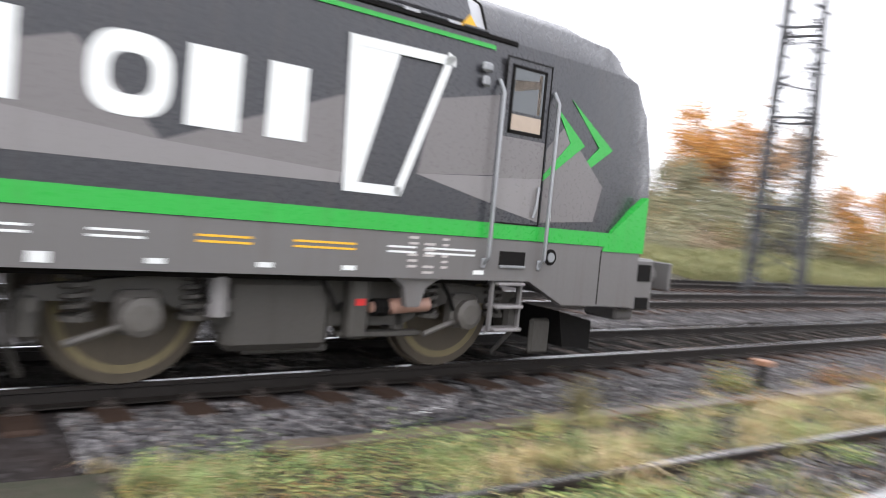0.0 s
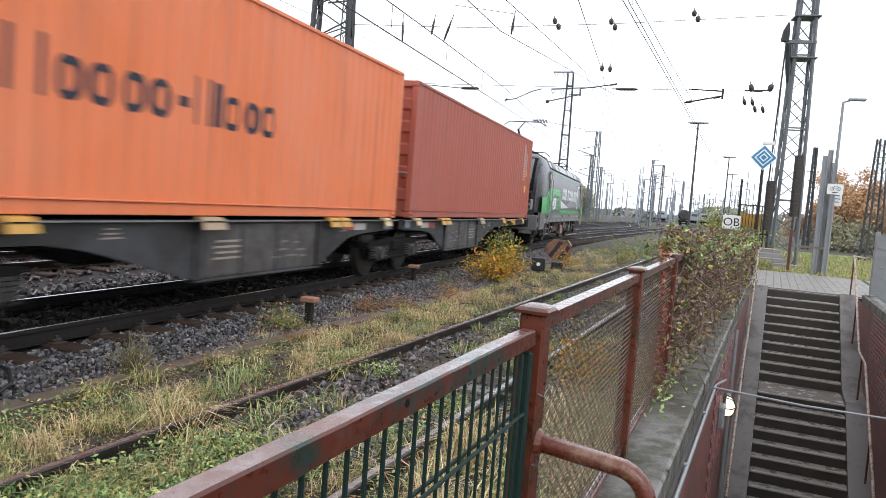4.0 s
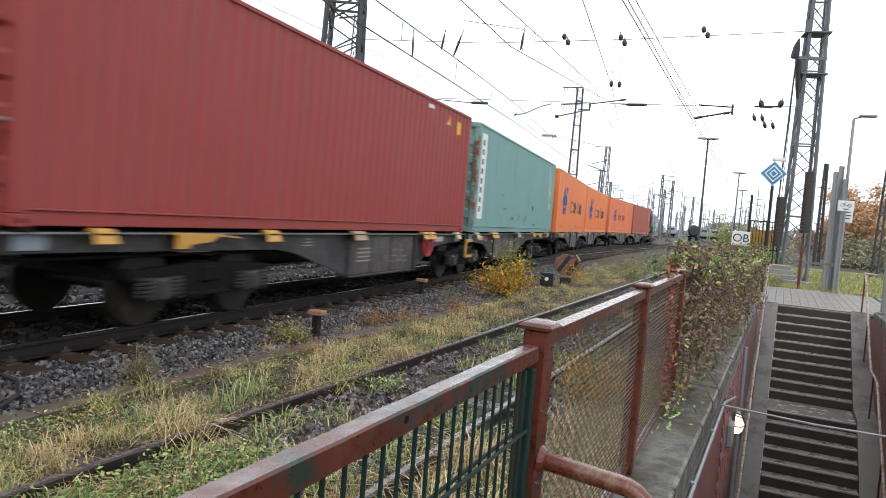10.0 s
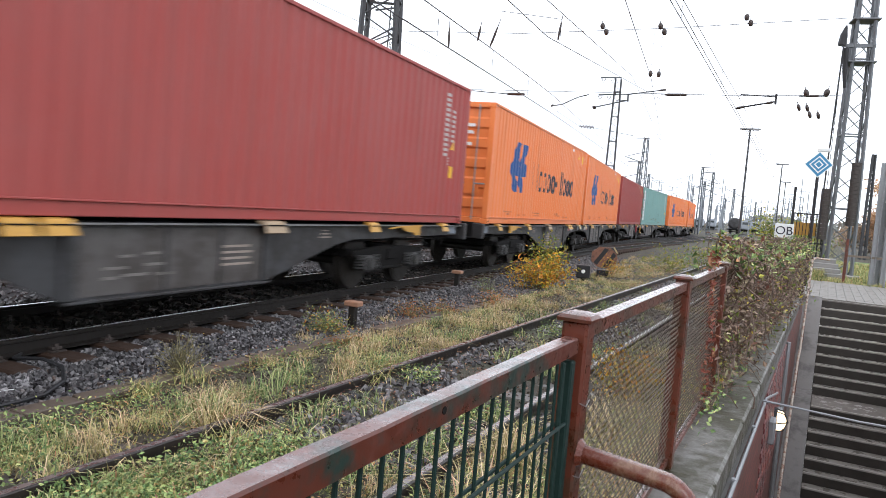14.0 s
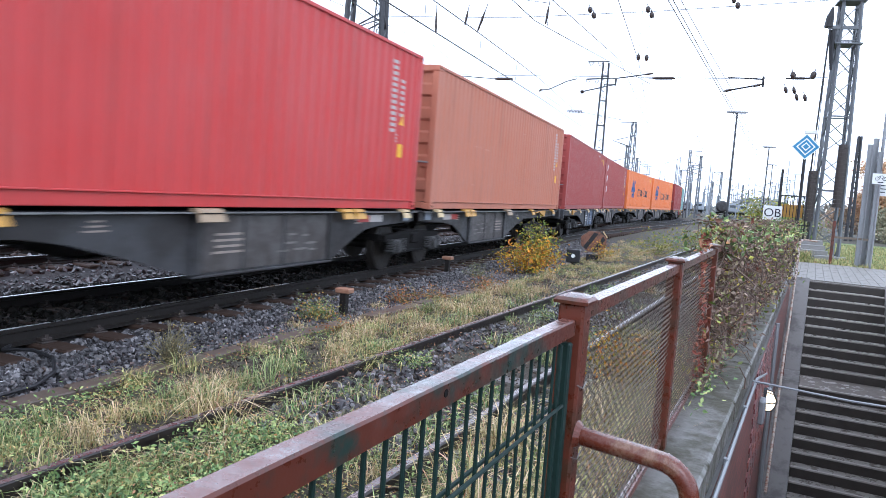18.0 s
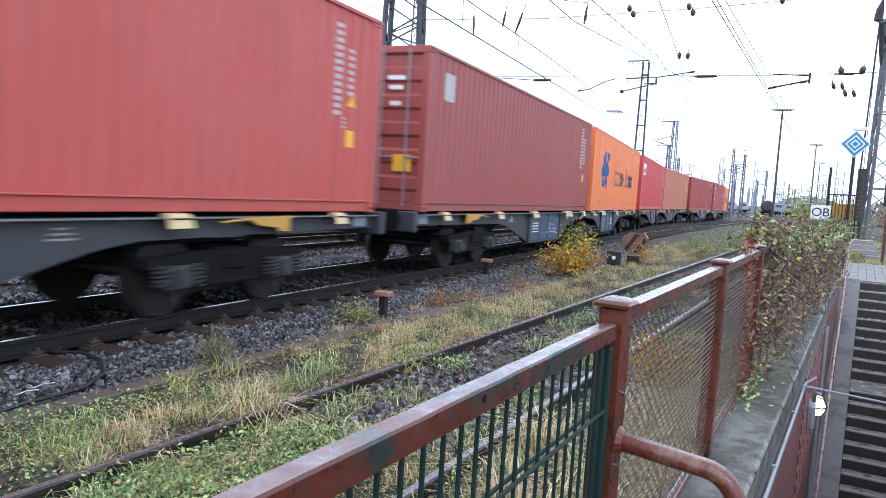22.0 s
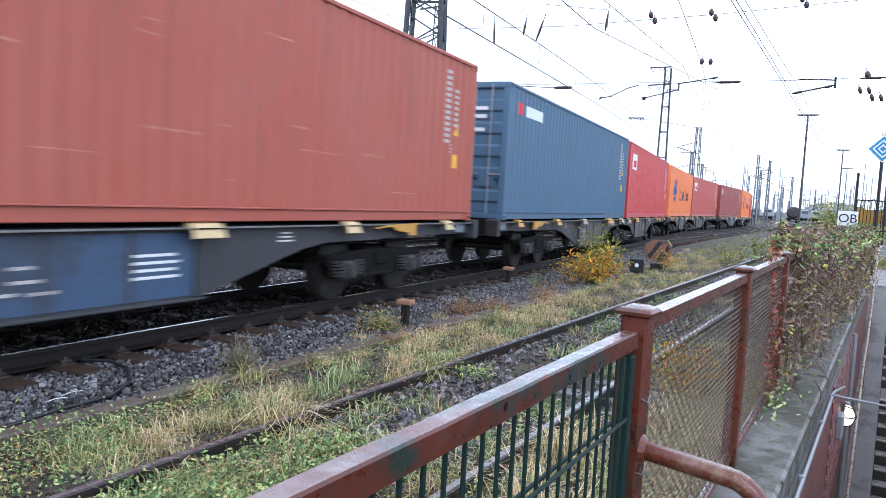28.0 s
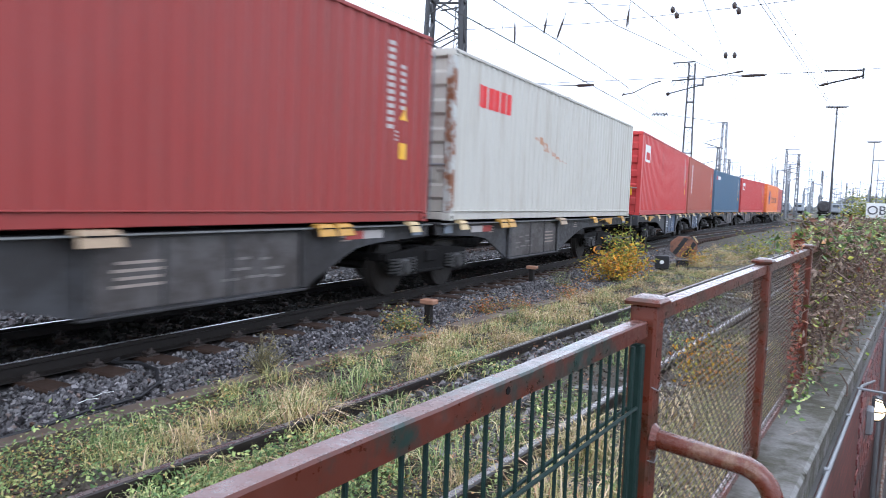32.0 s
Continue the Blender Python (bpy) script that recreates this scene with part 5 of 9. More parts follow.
MARK_GREY = plain("worn_white_marking", (0.45, 0.42, 0.40), 0.5)


def front_text():
    out = [(rect(5.24, BASE + 2.6 - 0.1 * k, 0.13, 0.06), MARK_GREY) for k in range(13)]
    out += [(rect(5.56, BASE + 2.3 - 0.1 * k, 0.1, 0.055), MARK_GREY) for k in range(7)]
    out += [(rect(5.42, BASE + 1.34 - 0.06 * k, 0.14, 0.03), MARK_GREY) for k in range(3)]
    return out + [(rect(5.62, BASE + 1.06, 0.22, 0.24), DECAL_YELLOW), ([(5.5, BASE + 1.52), (5.74, BASE + 1.52), (5.62, BASE + 1.74)], DECAL_YELLOW)]


def rust_run():
    """A ragged brown run slanting down the white side, thinning out, and paler repainted patches."""
    line = [(-2.35, 1.74, 0.05), (-2.0, 1.72, 0.15), (-1.75, 1.6, 0.2), (-1.45, 1.55, 0.12), (-1.1, 1.46, 0.09), (-0.7, 1.37, 0.05), (-0.2, 1.31, 0.025)]
    return [([(a, BASE + za - ha / 2), (b, BASE + zb - hb / 2), (b, BASE + zb + hb / 2), (a, BASE + za + ha / 2)], RUN) for (a, za, ha), (b, zb, hb) in zip(line, line[1:])]


def teal_scars():
    """Rust lines with runs below them, scraped patches and a dark bruise."""
    out = []
    for y, z, w, drop in ((-0.5, 0.56, 0.42, 0.17), (0.68, 0.55, 0.76, 0.3), (2.4, 0.3, 0.6, 0.12), (-1.6, 0.5, 0.5, 0.2)):
        out.append((rect(y, BASE + z, w, 0.016), RUST_LINE))
        for k in range(4):
            h = drop * (0.45 + 0.55 * ((k * 5 + int(w * 50)) % 4) / 3)
            out.append((rect(y - w * 0.4 + w * 0.27 * k, BASE + z - 0.014 - h / 2, 0.09, h), TEAL_RUST))
    for y, z, w, h in ((-0.07, 0.85, 0.6, 0.06), (-0.2, 1.69, 0.24, 0.04), (1.28, 1.41, 0.16, 0.03), (0.2, 0.72, 0.08, 0.2), (-2.75, 0.74, 0.5, 0.06), (-3.0, 1.14, 0.3, 0.05)):
        out.append((rect(y, BASE + z, w, h), TEAL_SCAR if y > -2 else TEAL_RUST))
    return out + [([(1.79, BASE + 0.87), (1.91, BASE + 0.77), (2.03, BASE + 0.87), (1.91, BASE + 0.98)], BRUISE)]


def scratches():
    """Thin pale scrapes along a faded side."""
    r = random.Random(7)
    return [(rect(r.uniform(-5, 4), BASE + r.uniform(0.35, 2.3), r.uniform(0.15, 0.9), r.uniform(0.012, 0.03)), SCRATCH) for k in range(16)]


def sill_grime():
    """Brown smudges above the sill and a few scrapes on an orange side."""
    r = random.Random(19)
    out = []
    for k in range(9):
        y, w = r.uniform(-5.6, 5.2), r.uniform(0.2, 0.9)
        out.append((rect(y, BASE + 0.2 + r.uniform(0.02, 0.16), w, r.uniform(0.02, 0.07)), GRIME))
    return out + [(rect(r.uniform(-5, 5), BASE + r.uniform(0.5, 2.2), r.uniform(0.06, 0.3), 0.014), GRIME) for k in range(7)]


MARKS = {
    "grime": sill_grime,
    "scars": teal_scars,
    "scratched": scratches,
    "hl": hl_mark,
    "hl_small": lambda: hl_mark(0.70, -4.0, 2.2),
    "front": front_text,
    "top_yellow": lambda: [(rect(5.45, BASE + 2.5, 0.26, 0.3), DECAL_YELLOW), ([(4.65, BASE + 2.48), (4.95, BASE + 2.48), (4.8, BASE + 2.72)], DECAL_YELLOW), (rect(3.6, BASE + 2.72, 0.4, 0.08), LOGO_WHITE)],
    "panel": lambda: [(rect(-5.75, BASE + 1.52, 0.5, 2.3), LOGO_WHITE)],
    "cai": lambda: [(rect(-5.05, BASE + 2.2, 1.1, 0.6), LOGO_WHITE)],
    "label": lambda: [(rect(-5.4, BASE + 2.3, 0.42, 0.5), MARK_GREY)],
    "squares": lambda: [(rect(-5.3, BASE + 2.35 - 0.6 * k, 0.3, 0.34), LOGO_WHITE) for k in range(3)],
    "upright": lambda: [(rect(-5.05, BASE + 2.45 - 0.22 * k, 0.26, 0.15), LOGO_WHITE) for k in range(7)],
    "red_white": lambda: [(rect(-5.55, BASE + 2.42, 0.36, 0.26), LOGO_RED), (rect(-4.6, BASE + 2.42, 1.3, 0.24), LOGO_WHITE)],
    "red_blocks": lambda: rust_run() + blocks(-5.3, BASE + 2.05, 0.4, [0.3, 0.3, 0.16], 0.06, LOGO_RED) + blocks(-4.35, BASE + 2.05, 0.4, [0.3, 0.16], 0.06, LOGO_RED),
    "dirt_strip": lambda: [(rect(-2.0, BASE + 0.5, 0.5, 0.12), LOGO_WHITE), (rect(-1.2, BASE + 0.22, 0.5, 0.05), LOGO_WHITE)],
}


def panel_blocks(c):
    """Dark blocks on the white upright panel of the teal box."""
    for k in range(8):
        part("marking", decal_proud(rect(-5.75, BASE + 2.42 - 0.255 * k, 0.24, 0.15)), LOGO_DARK, c)


def square_blocks(c, mat):
    """Plain blocks in the box's own colour on its white square."""
    for y, w in ((-5.3, 0.2), (-5.02, 0.2), (-4.78, 0.08)):
        part("marking", decal_proud(rect(y, BASE + 2.12, w, 0.26)), mat, c)


def decal_proud(outline):
    g = decal(outline)
    g.v = [(x + 0.003, y, z) for x, y, z in g.v]
    return g


# ---- the train: wagons ----
TAN = plain("dirty_tan_flap_paint", (0.34, 0.25, 0.16), 0.55, var=0.4, scale=18)
PALE_EDGE = plain("pale_steel_edge", (0.17, 0.175, 0.17), 0.4, 0.2, var=0.5, scale=3)
END_PLATE = plain("pale_blue_grey_plate", (0.2, 0.23, 0.27), 0.5, var=0.3)
ROSE = plain("faded_rose_red_paint", (0.36, 0.035, 0.05), 0.5)
WORN_PANEL = rusty("scuffed_brown_grey_panel", (0.085, 0.078, 0.075), (0.05, 0.042, 0.038), 0.5, 0.55, 1.8)
MARK_WARM = plain("brown_stained_white_marking", (0.3, 0.25, 0.215), 0.55, var=0.5, scale=14)
MARK_DIM = plain("soot_covered_white_marking", (0.17, 0.155, 0.145), 0.55, var=0.5, scale=14)
LOGO_RED_DULL = plain("faded_red_plate", (0.36, 0.06, 0.05), 0.5)
AXLE = plain("dusty_axle_box_grey", (0.036, 0.035, 0.034), 0.55, 0.0, 0.4, 0.5, 12)
def wheelset(parent, y, name="wheelset", r=0.46, x=0.0, steel=None):
    g = Geo()
    for s in (1, -1):
        g.tube([(s * 0.685, 0, 0), (s * 0.715, 0, 0), (s * 0.72, 0, 0), (s * 0.82, 0, 0)], [r + 0.028, r + 0.028, r, r - 0.006], 28)
        g.tube([(s * 0.822, 0, 0), (s * 0.83, 0, 0)], [r - 0.07, r - 0.07], 28)
        g.tube([(s * 0.83, 0, 0), (s * 0.88, 0, 0)], [0.16, 0.12], 16)
    g.tube([(-1.0, 0, 0), (1.0, 0, 0)], 0.085, 12)
    w = part(name, g, steel or WHEEL, parent, at=pose(x, y, r), smooth=True)
    part("wheel_mark", Geo().box((0.835, r * 0.72, 0), (0.012, 0.06, 0.13), 0.004), AXLE, w, "dusty mark on the wheel face")
    return w


def bogie(parent, y):
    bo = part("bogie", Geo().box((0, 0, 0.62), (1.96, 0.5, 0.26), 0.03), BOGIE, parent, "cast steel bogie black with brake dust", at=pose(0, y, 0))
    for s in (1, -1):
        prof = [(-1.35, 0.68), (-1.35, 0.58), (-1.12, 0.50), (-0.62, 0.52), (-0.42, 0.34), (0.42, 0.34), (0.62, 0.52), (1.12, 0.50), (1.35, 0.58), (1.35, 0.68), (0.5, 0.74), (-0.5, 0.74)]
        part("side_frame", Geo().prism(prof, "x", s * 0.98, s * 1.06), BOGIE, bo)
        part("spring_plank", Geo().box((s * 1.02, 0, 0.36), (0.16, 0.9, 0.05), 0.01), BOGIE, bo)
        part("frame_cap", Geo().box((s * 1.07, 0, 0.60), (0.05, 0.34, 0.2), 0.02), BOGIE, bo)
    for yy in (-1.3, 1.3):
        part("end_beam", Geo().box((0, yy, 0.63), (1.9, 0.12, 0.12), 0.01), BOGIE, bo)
    for d in (-0.9, 0.9):
        wheelset(bo, d)
        for s in (1, -1):
            part("axle_box", Geo().box((s * 1.05, d, 0.46), (0.2, 0.26, 0.27), 0.03).tube([(s * 1.14, d, 0.46), (s * 1.19, d, 0.46)], 0.105, 12), AXLE, bo)
            for e in (-0.25, 0.25):
                pts = [(s * 1.08 + 0.082 * math.cos(a), d + e + 0.082 * math.sin(a), 0.36 + 0.24 * i / 40) for i in range(41) for a in [i * 2 * math.pi * 5 / 40]]
                part("coil_spring", Geo().tube(pts, 0.02, 5), AXLE, bo, smooth=True)
    return bo


def flap(parent, y, mat, w=0.3):
    """A container spigot folded down over the deck edge: a roof-shaped top and a flared apron."""
    prof = [(1.15, 1.175), (1.25, 1.168), (1.275, 1.14), (1.315, 1.02), (1.30, 1.012), (1.255, 1.115), (1.15, 1.135)]
    g, n = Geo(), len(prof)
    for e, k in ((-1, 0.0), (1, 0.0)):
        g.v += [(x, y + e * (w / 2 + (0.025 if z < 1.05 else 0.0)), z) for x, z in prof]
    g.f = [(i, (i + 1) % n, n + (i + 1) % n, n + i) for i in range(n)] + [tuple(range(n)), tuple(reversed(range(n, 2 * n)))]
    f = part("spigot_flap", g, mat, parent, "folded container spigot")
    # a solid black strip draws the shadow line below the flap's top
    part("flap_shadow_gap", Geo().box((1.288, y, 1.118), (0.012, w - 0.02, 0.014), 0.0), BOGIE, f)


def wagon_unit(front, mat, panel, disc, label):
    """Half of an articulated flat wagon. front: its buffers point ahead and its joint back."""
    s = 1 if front else -1
    w = thing("container_wagon", label, "wagon", group="articulated container wagons")
    # fish-bellied main beams
    prof = [(-6.6, 1.105), (-6.6, 0.93), (-5.1, 0.87), (-4.6, 0.81), (-4.3, 0.70), (-3.5, 0.36), (-0.35, 0.36), (0.95, 0.70), (1.4, 0.81), (1.9, 0.88), (5.6, 0.92), (6.6, 0.92), (6.6, 1.105)]
    for x in (1, -1):
        beam = part("main_beam", Geo().prism([(s * a, b) for a, b in prof], "x", x * 1.06, x * 1.10), mat, w, "fish-bellied steel beam")
        part("top_flange", Geo().box((x * 1.06, 0, 1.118), (0.26, 13.2, 0.026), 0.006), mat, beam)
        part("deck_edge", Geo().box((x * 1.193, 0, 1.118), (0.008, 13.2, 0.02), 0.002), PALE_EDGE, beam, "pale strip along the deck edge")
        part("bottom_flange", Geo().box((x * 1.06, -s * 1.92, 0.35), (0.2, 3.15, 0.03), 0.006), mat, beam)
        for y in (-3.45, -0.4):
            part("stiffener", Geo().box((x * 1.125, s * y, 0.75), (0.05, 0.16, 0.76), 0.01), mat, beam)
        for y in (-2.2, -1.3):
            part("stiffener", Geo().box((x * 1.11, s * y, 0.75), (0.02, 0.05, 0.74), 0.004), mat, beam)
        if not panel and x > 0:
            part("worn_panel", Geo().box((1.104, s * -1.92, 0.73), (0.007, 2.86, 0.68), 0.002), WORN_PANEL, beam, "scuffed brownish panel between the stiffeners")
        if panel and x > 0:
            part("blue_panel", Geo().box((1.104, s * -1.92, 0.73), (0.007, 2.86, 0.68), 0.002), panel, beam, "faded blue panel between the stiffeners")
        if x < 0:
            continue
        g = Geo()
        for k in range(4):
            g.box((x * 1.109, s * -1.0, 0.62 + 0.075 * k), (0.004, 0.62 - 0.1 * (k % 2), 0.03))
        dim = Geo()
        for k, (y, z, wd) in enumerate(((-2.95, 0.56, 0.2), (-2.62, 0.58, 0.34), (-2.2, 0.57, 0.24), (-2.9, 0.66, 0.3), (-2.35, 0.68, 0.3), (-2.75, 0.78, 0.16), (-2.4, 0.8, 0.2))):
            dim.box((x * 1.109, s * y, z), (0.004, wd, 0.03))
        tagged(part("marking", dim, MARK_GREY if panel else MARK_DIM, beam, "worn small print"), kind="stuff")
        for k in range(3):
            g.box((x * 1.104, s * 1.05, 0.93 + 0.05 * k), (0.004, 0.3 - 0.07 * k, 0.02))
            g.box((x * 1.104, s * -4.35, 0.93 + 0.05 * k), (0.004, 0.22 + 0.05 * k, 0.02))
        tagged(part("marking", g, LOGO_WHITE if panel else MARK_WARM, beam, "small worn white lettering bars"), kind="stuff")
    if not panel:
        for y, wd, m2 in ((-5.0, 0.5, MARK_GREY), (-4.55, 0.42, LOGO_RED_DULL)):
            part("plate", Geo().box((1.106, s * y, 1.0), (0.006, wd, 0.12), 0.002), m2, w, "painted plate on the beam")
    for x in (1, -1):
        for y in (-6.22, 6.22):
            part("container_pad", Geo().box((x * 1.12, s * y, 1.152), (0.18, 0.18, 0.046), 0.006), BOGIE, w, "steel pad under a container corner")
    part("end_plate", Geo().box((1.125, s * 6.1, 1.03), (0.02, 0.36, 0.16), 0.004), END_PLATE, w, "pale blue-grey plate at the wagon's end")
    part("end_plate", Geo().box((1.125, -s * 6.2, 1.03), (0.02, 0.3, 0.16), 0.004), END_PLATE, w, "pale blue-grey plate at the wagon's end")
    for y in (-6.3, -4.2, -2.0, 0.2, 2.4, 4.4, 6.0):
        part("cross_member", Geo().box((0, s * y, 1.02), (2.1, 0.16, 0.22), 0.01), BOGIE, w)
    head = part("headstock", Geo().box((0, s * 6.62, 1.0), (2.5, 0.16, 0.36), 0.02), mat, w)
    for x in (0.875, -0.875):
        bf = Geo().tube([(x, s * 6.7, 1.04), (x, s * 6.88, 1.04)], 0.1, 14).tube([(x, s * 6.88, 1.04), (x, s * 7.0, 1.04)], 0.075, 14).box((x, s * 7.015, 1.04), (0.45, 0.03, 0.34), 0.01)
        part("buffer", bf, BOGIE, head, "oval-headed buffer")
    part("coupling", Geo().tube([(0, s * 6.7, 0.98), (0, s * 6.9, 0.92), (0.02, s * 7.02, 0.78)], 0.035, 8), BOGIE, head)
    part("brake_hose", Geo().tube([(0.3, s * 6.68, 0.9), (0.32, s * 6.86, 0.72), (0.3, s * 6.98, 0.6), (0.27, s * 7.02, 0.72)], 0.022, 7), BOGIE, head)
    part("joint_beam", Geo().box((0, -s * 6.58, 0.98), (1.5, 0.3, 0.3), 0.03), BOGIE, w)
    part("brake_pipe", Geo().tube([(0.92, -6.4, 0.84), (0.92, 6.4, 0.84)], 0.02, 6), BOGIE, w)
    for y, m2, wd in ((-4.1, YELLOW, 0.3), (-3.7, YELLOW, 0.3), (-0.45, TAN, 0.42), (2.3, YELLOW, 0.3), (5.35, YELLOW, 0.26), (-5.9, CREAM, 0.26)):
        flap(w, s * y, m2 if mat is WAGON_GREY else CREAM, wd)
    lv = Geo().prism([(s * 3.0, 1.075), (s * 3.45, 1.115), (s * 4.3, 1.135), (s * 4.3, 1.11), (s * 4.22, 1.10), (s * 4.22, 0.94), (s * 4.02, 0.94), (s * 3.98, 0.99), (s * 3.62, 1.02), (s * 3.45, 1.09), (s * 3.0, 1.06)], "x", 1.19, 1.235)
    part("brake_lever", lv, YELLOW, w, "yellow changeover lever and plate")
    part("air_tank", Geo().tube([(0.5, -s * 2.6, 0.7), (0.5, -s * 1.2, 0.7)], 0.19, 14), BOGIE, w, smooth=True)
    if disc:
        g = Geo()
        g.tube([(1.2, s * 0 + s * -4.0 + 0.24 * math.cos(a), 0.88 + 0.24 * math.sin(a)) for a in [i * math.pi / 12 for i in range(25)]], 0.035, 6)
        for a in (0.4, 2.5, 4.6):
            g.bar((1.2, -s * 4.0, 0.88), (1.2, -s * 4.0 + 0.24 * math.cos(a), 0.88 + 0.24 * math.sin(a)), 0.05)
        part("brake_wheel", g, ROSE, w, "red handbrake wheel")
    bogie(w, s * 3.4)
    if front:
        bogie(w, -JOINT / 2)
    elif disc:
        lad = Geo()
        for z in (0.55, 0.95):
            lad.box((1.22, 6.95, z), (0.07, 0.5, 0.07), 0.01)
        lad.box((1.22, 6.72, 0.75), (0.06, 0.06, 0.46), 0.01)
        part("step_frame", lad, YELLOW, w, "yellow steel step frame")
    return w


LOADS = [
    (BROWN, ("front",), "plain red-brown steel container with white markings at the front", 0),
    (ORANGE2, ("hl_small",), "faded orange steel container with a small blue emblem", 0),
    (ORANGE, ("hl", "top_yellow", "grime"), "bright orange steel container with a blue emblem and dark blocks", 0),
    (ORANGE, ("hl", "top_yellow", "grime"), "bright orange steel container with a blue emblem and dark blocks", 0),
    (TEAL, ("panel", "front", "scars"), "weathered teal container with a white upright panel and rust", 0),
    (MAROON, ("top_yellow",), "dark maroon corrugated container with yellow warning decals", 0),
    (ORANGE, ("hl", "top_yellow", "grime"), "bright orange steel container with a blue emblem and dark blocks", 0),
    (ORANGE, ("hl", "top_yellow", "grime"), "bright orange steel container with a blue emblem and dark blocks", 0),
    (MAROON_PALE, ("squares", "front"), "dark maroon container with three white squares", 0),
    (MAROON_PALE, ("top_yellow", "plate"), "dark maroon corrugated container with yellow warning decals", 1),
    (SALMON, ("front", "scratched"), "sun-faded salmon-red container with small markings", 0),
    (RED, ("cai", "front", "plate"), "bright red container with a white square marking", 0),
    (ORANGE, ("hl", "top_yellow", "grime"), "bright orange steel container with a blue emblem and dark blocks", 1),
    (BRICK_RED, ("front", "label", "plate"), "dull brick-red steel container with white markings at the front", 1),
    (RED2, ("cai", "front", "plate"), "sun-bleached red container with a white square marking", 2),
    (ORANGE, ("hl", "top_yellow", "grime"), "bright orange steel container with a blue emblem and dark blocks", 2),
    (RED, ("cai", "front", "plate"), "bright red container with a white square marking", 0),
    (BLUE, ("red_white", "front"), "slate-blue container with a red and white marking", 0),
    (BROWN, ("front", "upright", "scratched"), "plain red-brown container with upright white marking blocks", 1),
    (RED, ("cai", "front", "plate"), "bright red container with a white square marking", 1),
    (WHITE, ("red_blocks",), "weathered white container with rust runs and red blocks", 0),
    (MAROON, ("front", "dirt_strip"), "dark maroon corrugated container with white markings", 0),
]
WAGON_KINDS = [(WAGON_GREY, None, "grey fish-bellied flat wagon unit, dusty and oil-stained"), (WAGON_LIGHT, WAGON_BLUE, "grey fish-bellied flat wagon unit with a faded blue panel"),
               (WAGON_LIGHT, None, "light grey fish-bellied flat wagon unit with worn white lines")]
made_boxes, made_units = {}, {}
for i, (mat, marks, label, kind) in enumerate(LOADS):
    key = (mat.name, marks)
    if key in made_boxes:
        c = copy_thing(made_boxes[key], Matrix())
    else:
        c = made_boxes[key] = container(mat, marks, label, "containers of the train")
        if "panel" in marks:
            panel_blocks(c)
        if "cai" in marks:
            square_blocks(c, mat)
    ahead = i % 2 == 0
    ukey = (ahead, kind, i == 5)
    wmat, panel, wlabel = WAGON_KINDS[kind]
    if ukey in made_units:
        w = copy_thing(made_units[ukey], Matrix())
    else:
        w = made_units[ukey] = wagon_unit(ahead, wmat, panel, i == 5, wlabel)
    TRAIN.append((c, offset(i) + BOX_L / 2, 5.0))
    TRAIN.append((w, offset(i) + BOX_L / 2, 5.0))

# ---- the train: locomotive ----
LOCO_DARK = painted("charcoal_loco_paint", (0.03, 0.0315, 0.037), 0.28, amount=0.15, spec=0.5, fade=0.05)
LOCO_GREY = painted("mid_grey_loco_paint", (0.135, 0.13, 0.128), 0.4, amount=0.25)
LOCO_ROOF = painted("pale_grey_loco_roof", (0.36, 0.37, 0.385), 0.35, amount=0.3)
LOCO_GREEN = painted("bright_green_loco_paint", (0.018, 0.36, 0.045), 0.3, amount=0.12, fade=0.05)
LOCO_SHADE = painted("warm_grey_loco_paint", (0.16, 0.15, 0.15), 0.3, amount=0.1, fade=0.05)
GLASS = bpy.data.materials.new("tinted_glass")
GLASS.use_nodes = True
gb = GLASS.node_tree.nodes["Principled BSDF"]
gb.inputs["Base Color"].default_value = (0.05, 0.06, 0.065, 1)
gb.inputs["Roughness"].default_value, gb.inputs["Specular IOR Level"].default_value = 0.06, 0.8
LOCO_PALE = painted("pale_warm_grey_loco_paint", (0.21, 0.2, 0.2), 0.32, amount=0.12, fade=0.05)
LOCO_UNDER = painted("dusty_underframe_grey", (0.058, 0.054, 0.048), 0.6, (0.03, 0.025, 0.02), amount=0.5)
LOCO_HUB = plain("dusty_hub_grey", (0.095, 0.088, 0.08), 0.5, 0.0, 0.4, 0.4, 9)
CAB_BEIGE = plain("pale_beige_cab_panel", (0.42, 0.34, 0.27), 0.6)
SCREEN = plain("blue_grey_windscreen", (0.10, 0.125, 0.13), 0.08, 0.0, 0.8, 0.1, 3)
LAMP_GREY = plain("silver_lamp_cluster", (0.3, 0.3, 0.31), 0.3, 0.3)
WHEEL_DUST = plain("ochre_wheel_dust", (0.17, 0.14, 0.075), 0.7, var=0.4, scale=7)
SIGNAL_RED = plain("signal_red_paint", (0.45, 0.05, 0.03), 0.5)
LOCO_WHEEL = plain("brown_dusty_wheel_steel", (0.075, 0.062, 0.045), 0.6, 0.1, var=0.5, scale=5)
COPPER = plain("salmon_brake_block_paint", (0.34, 0.2, 0.155), 0.5)


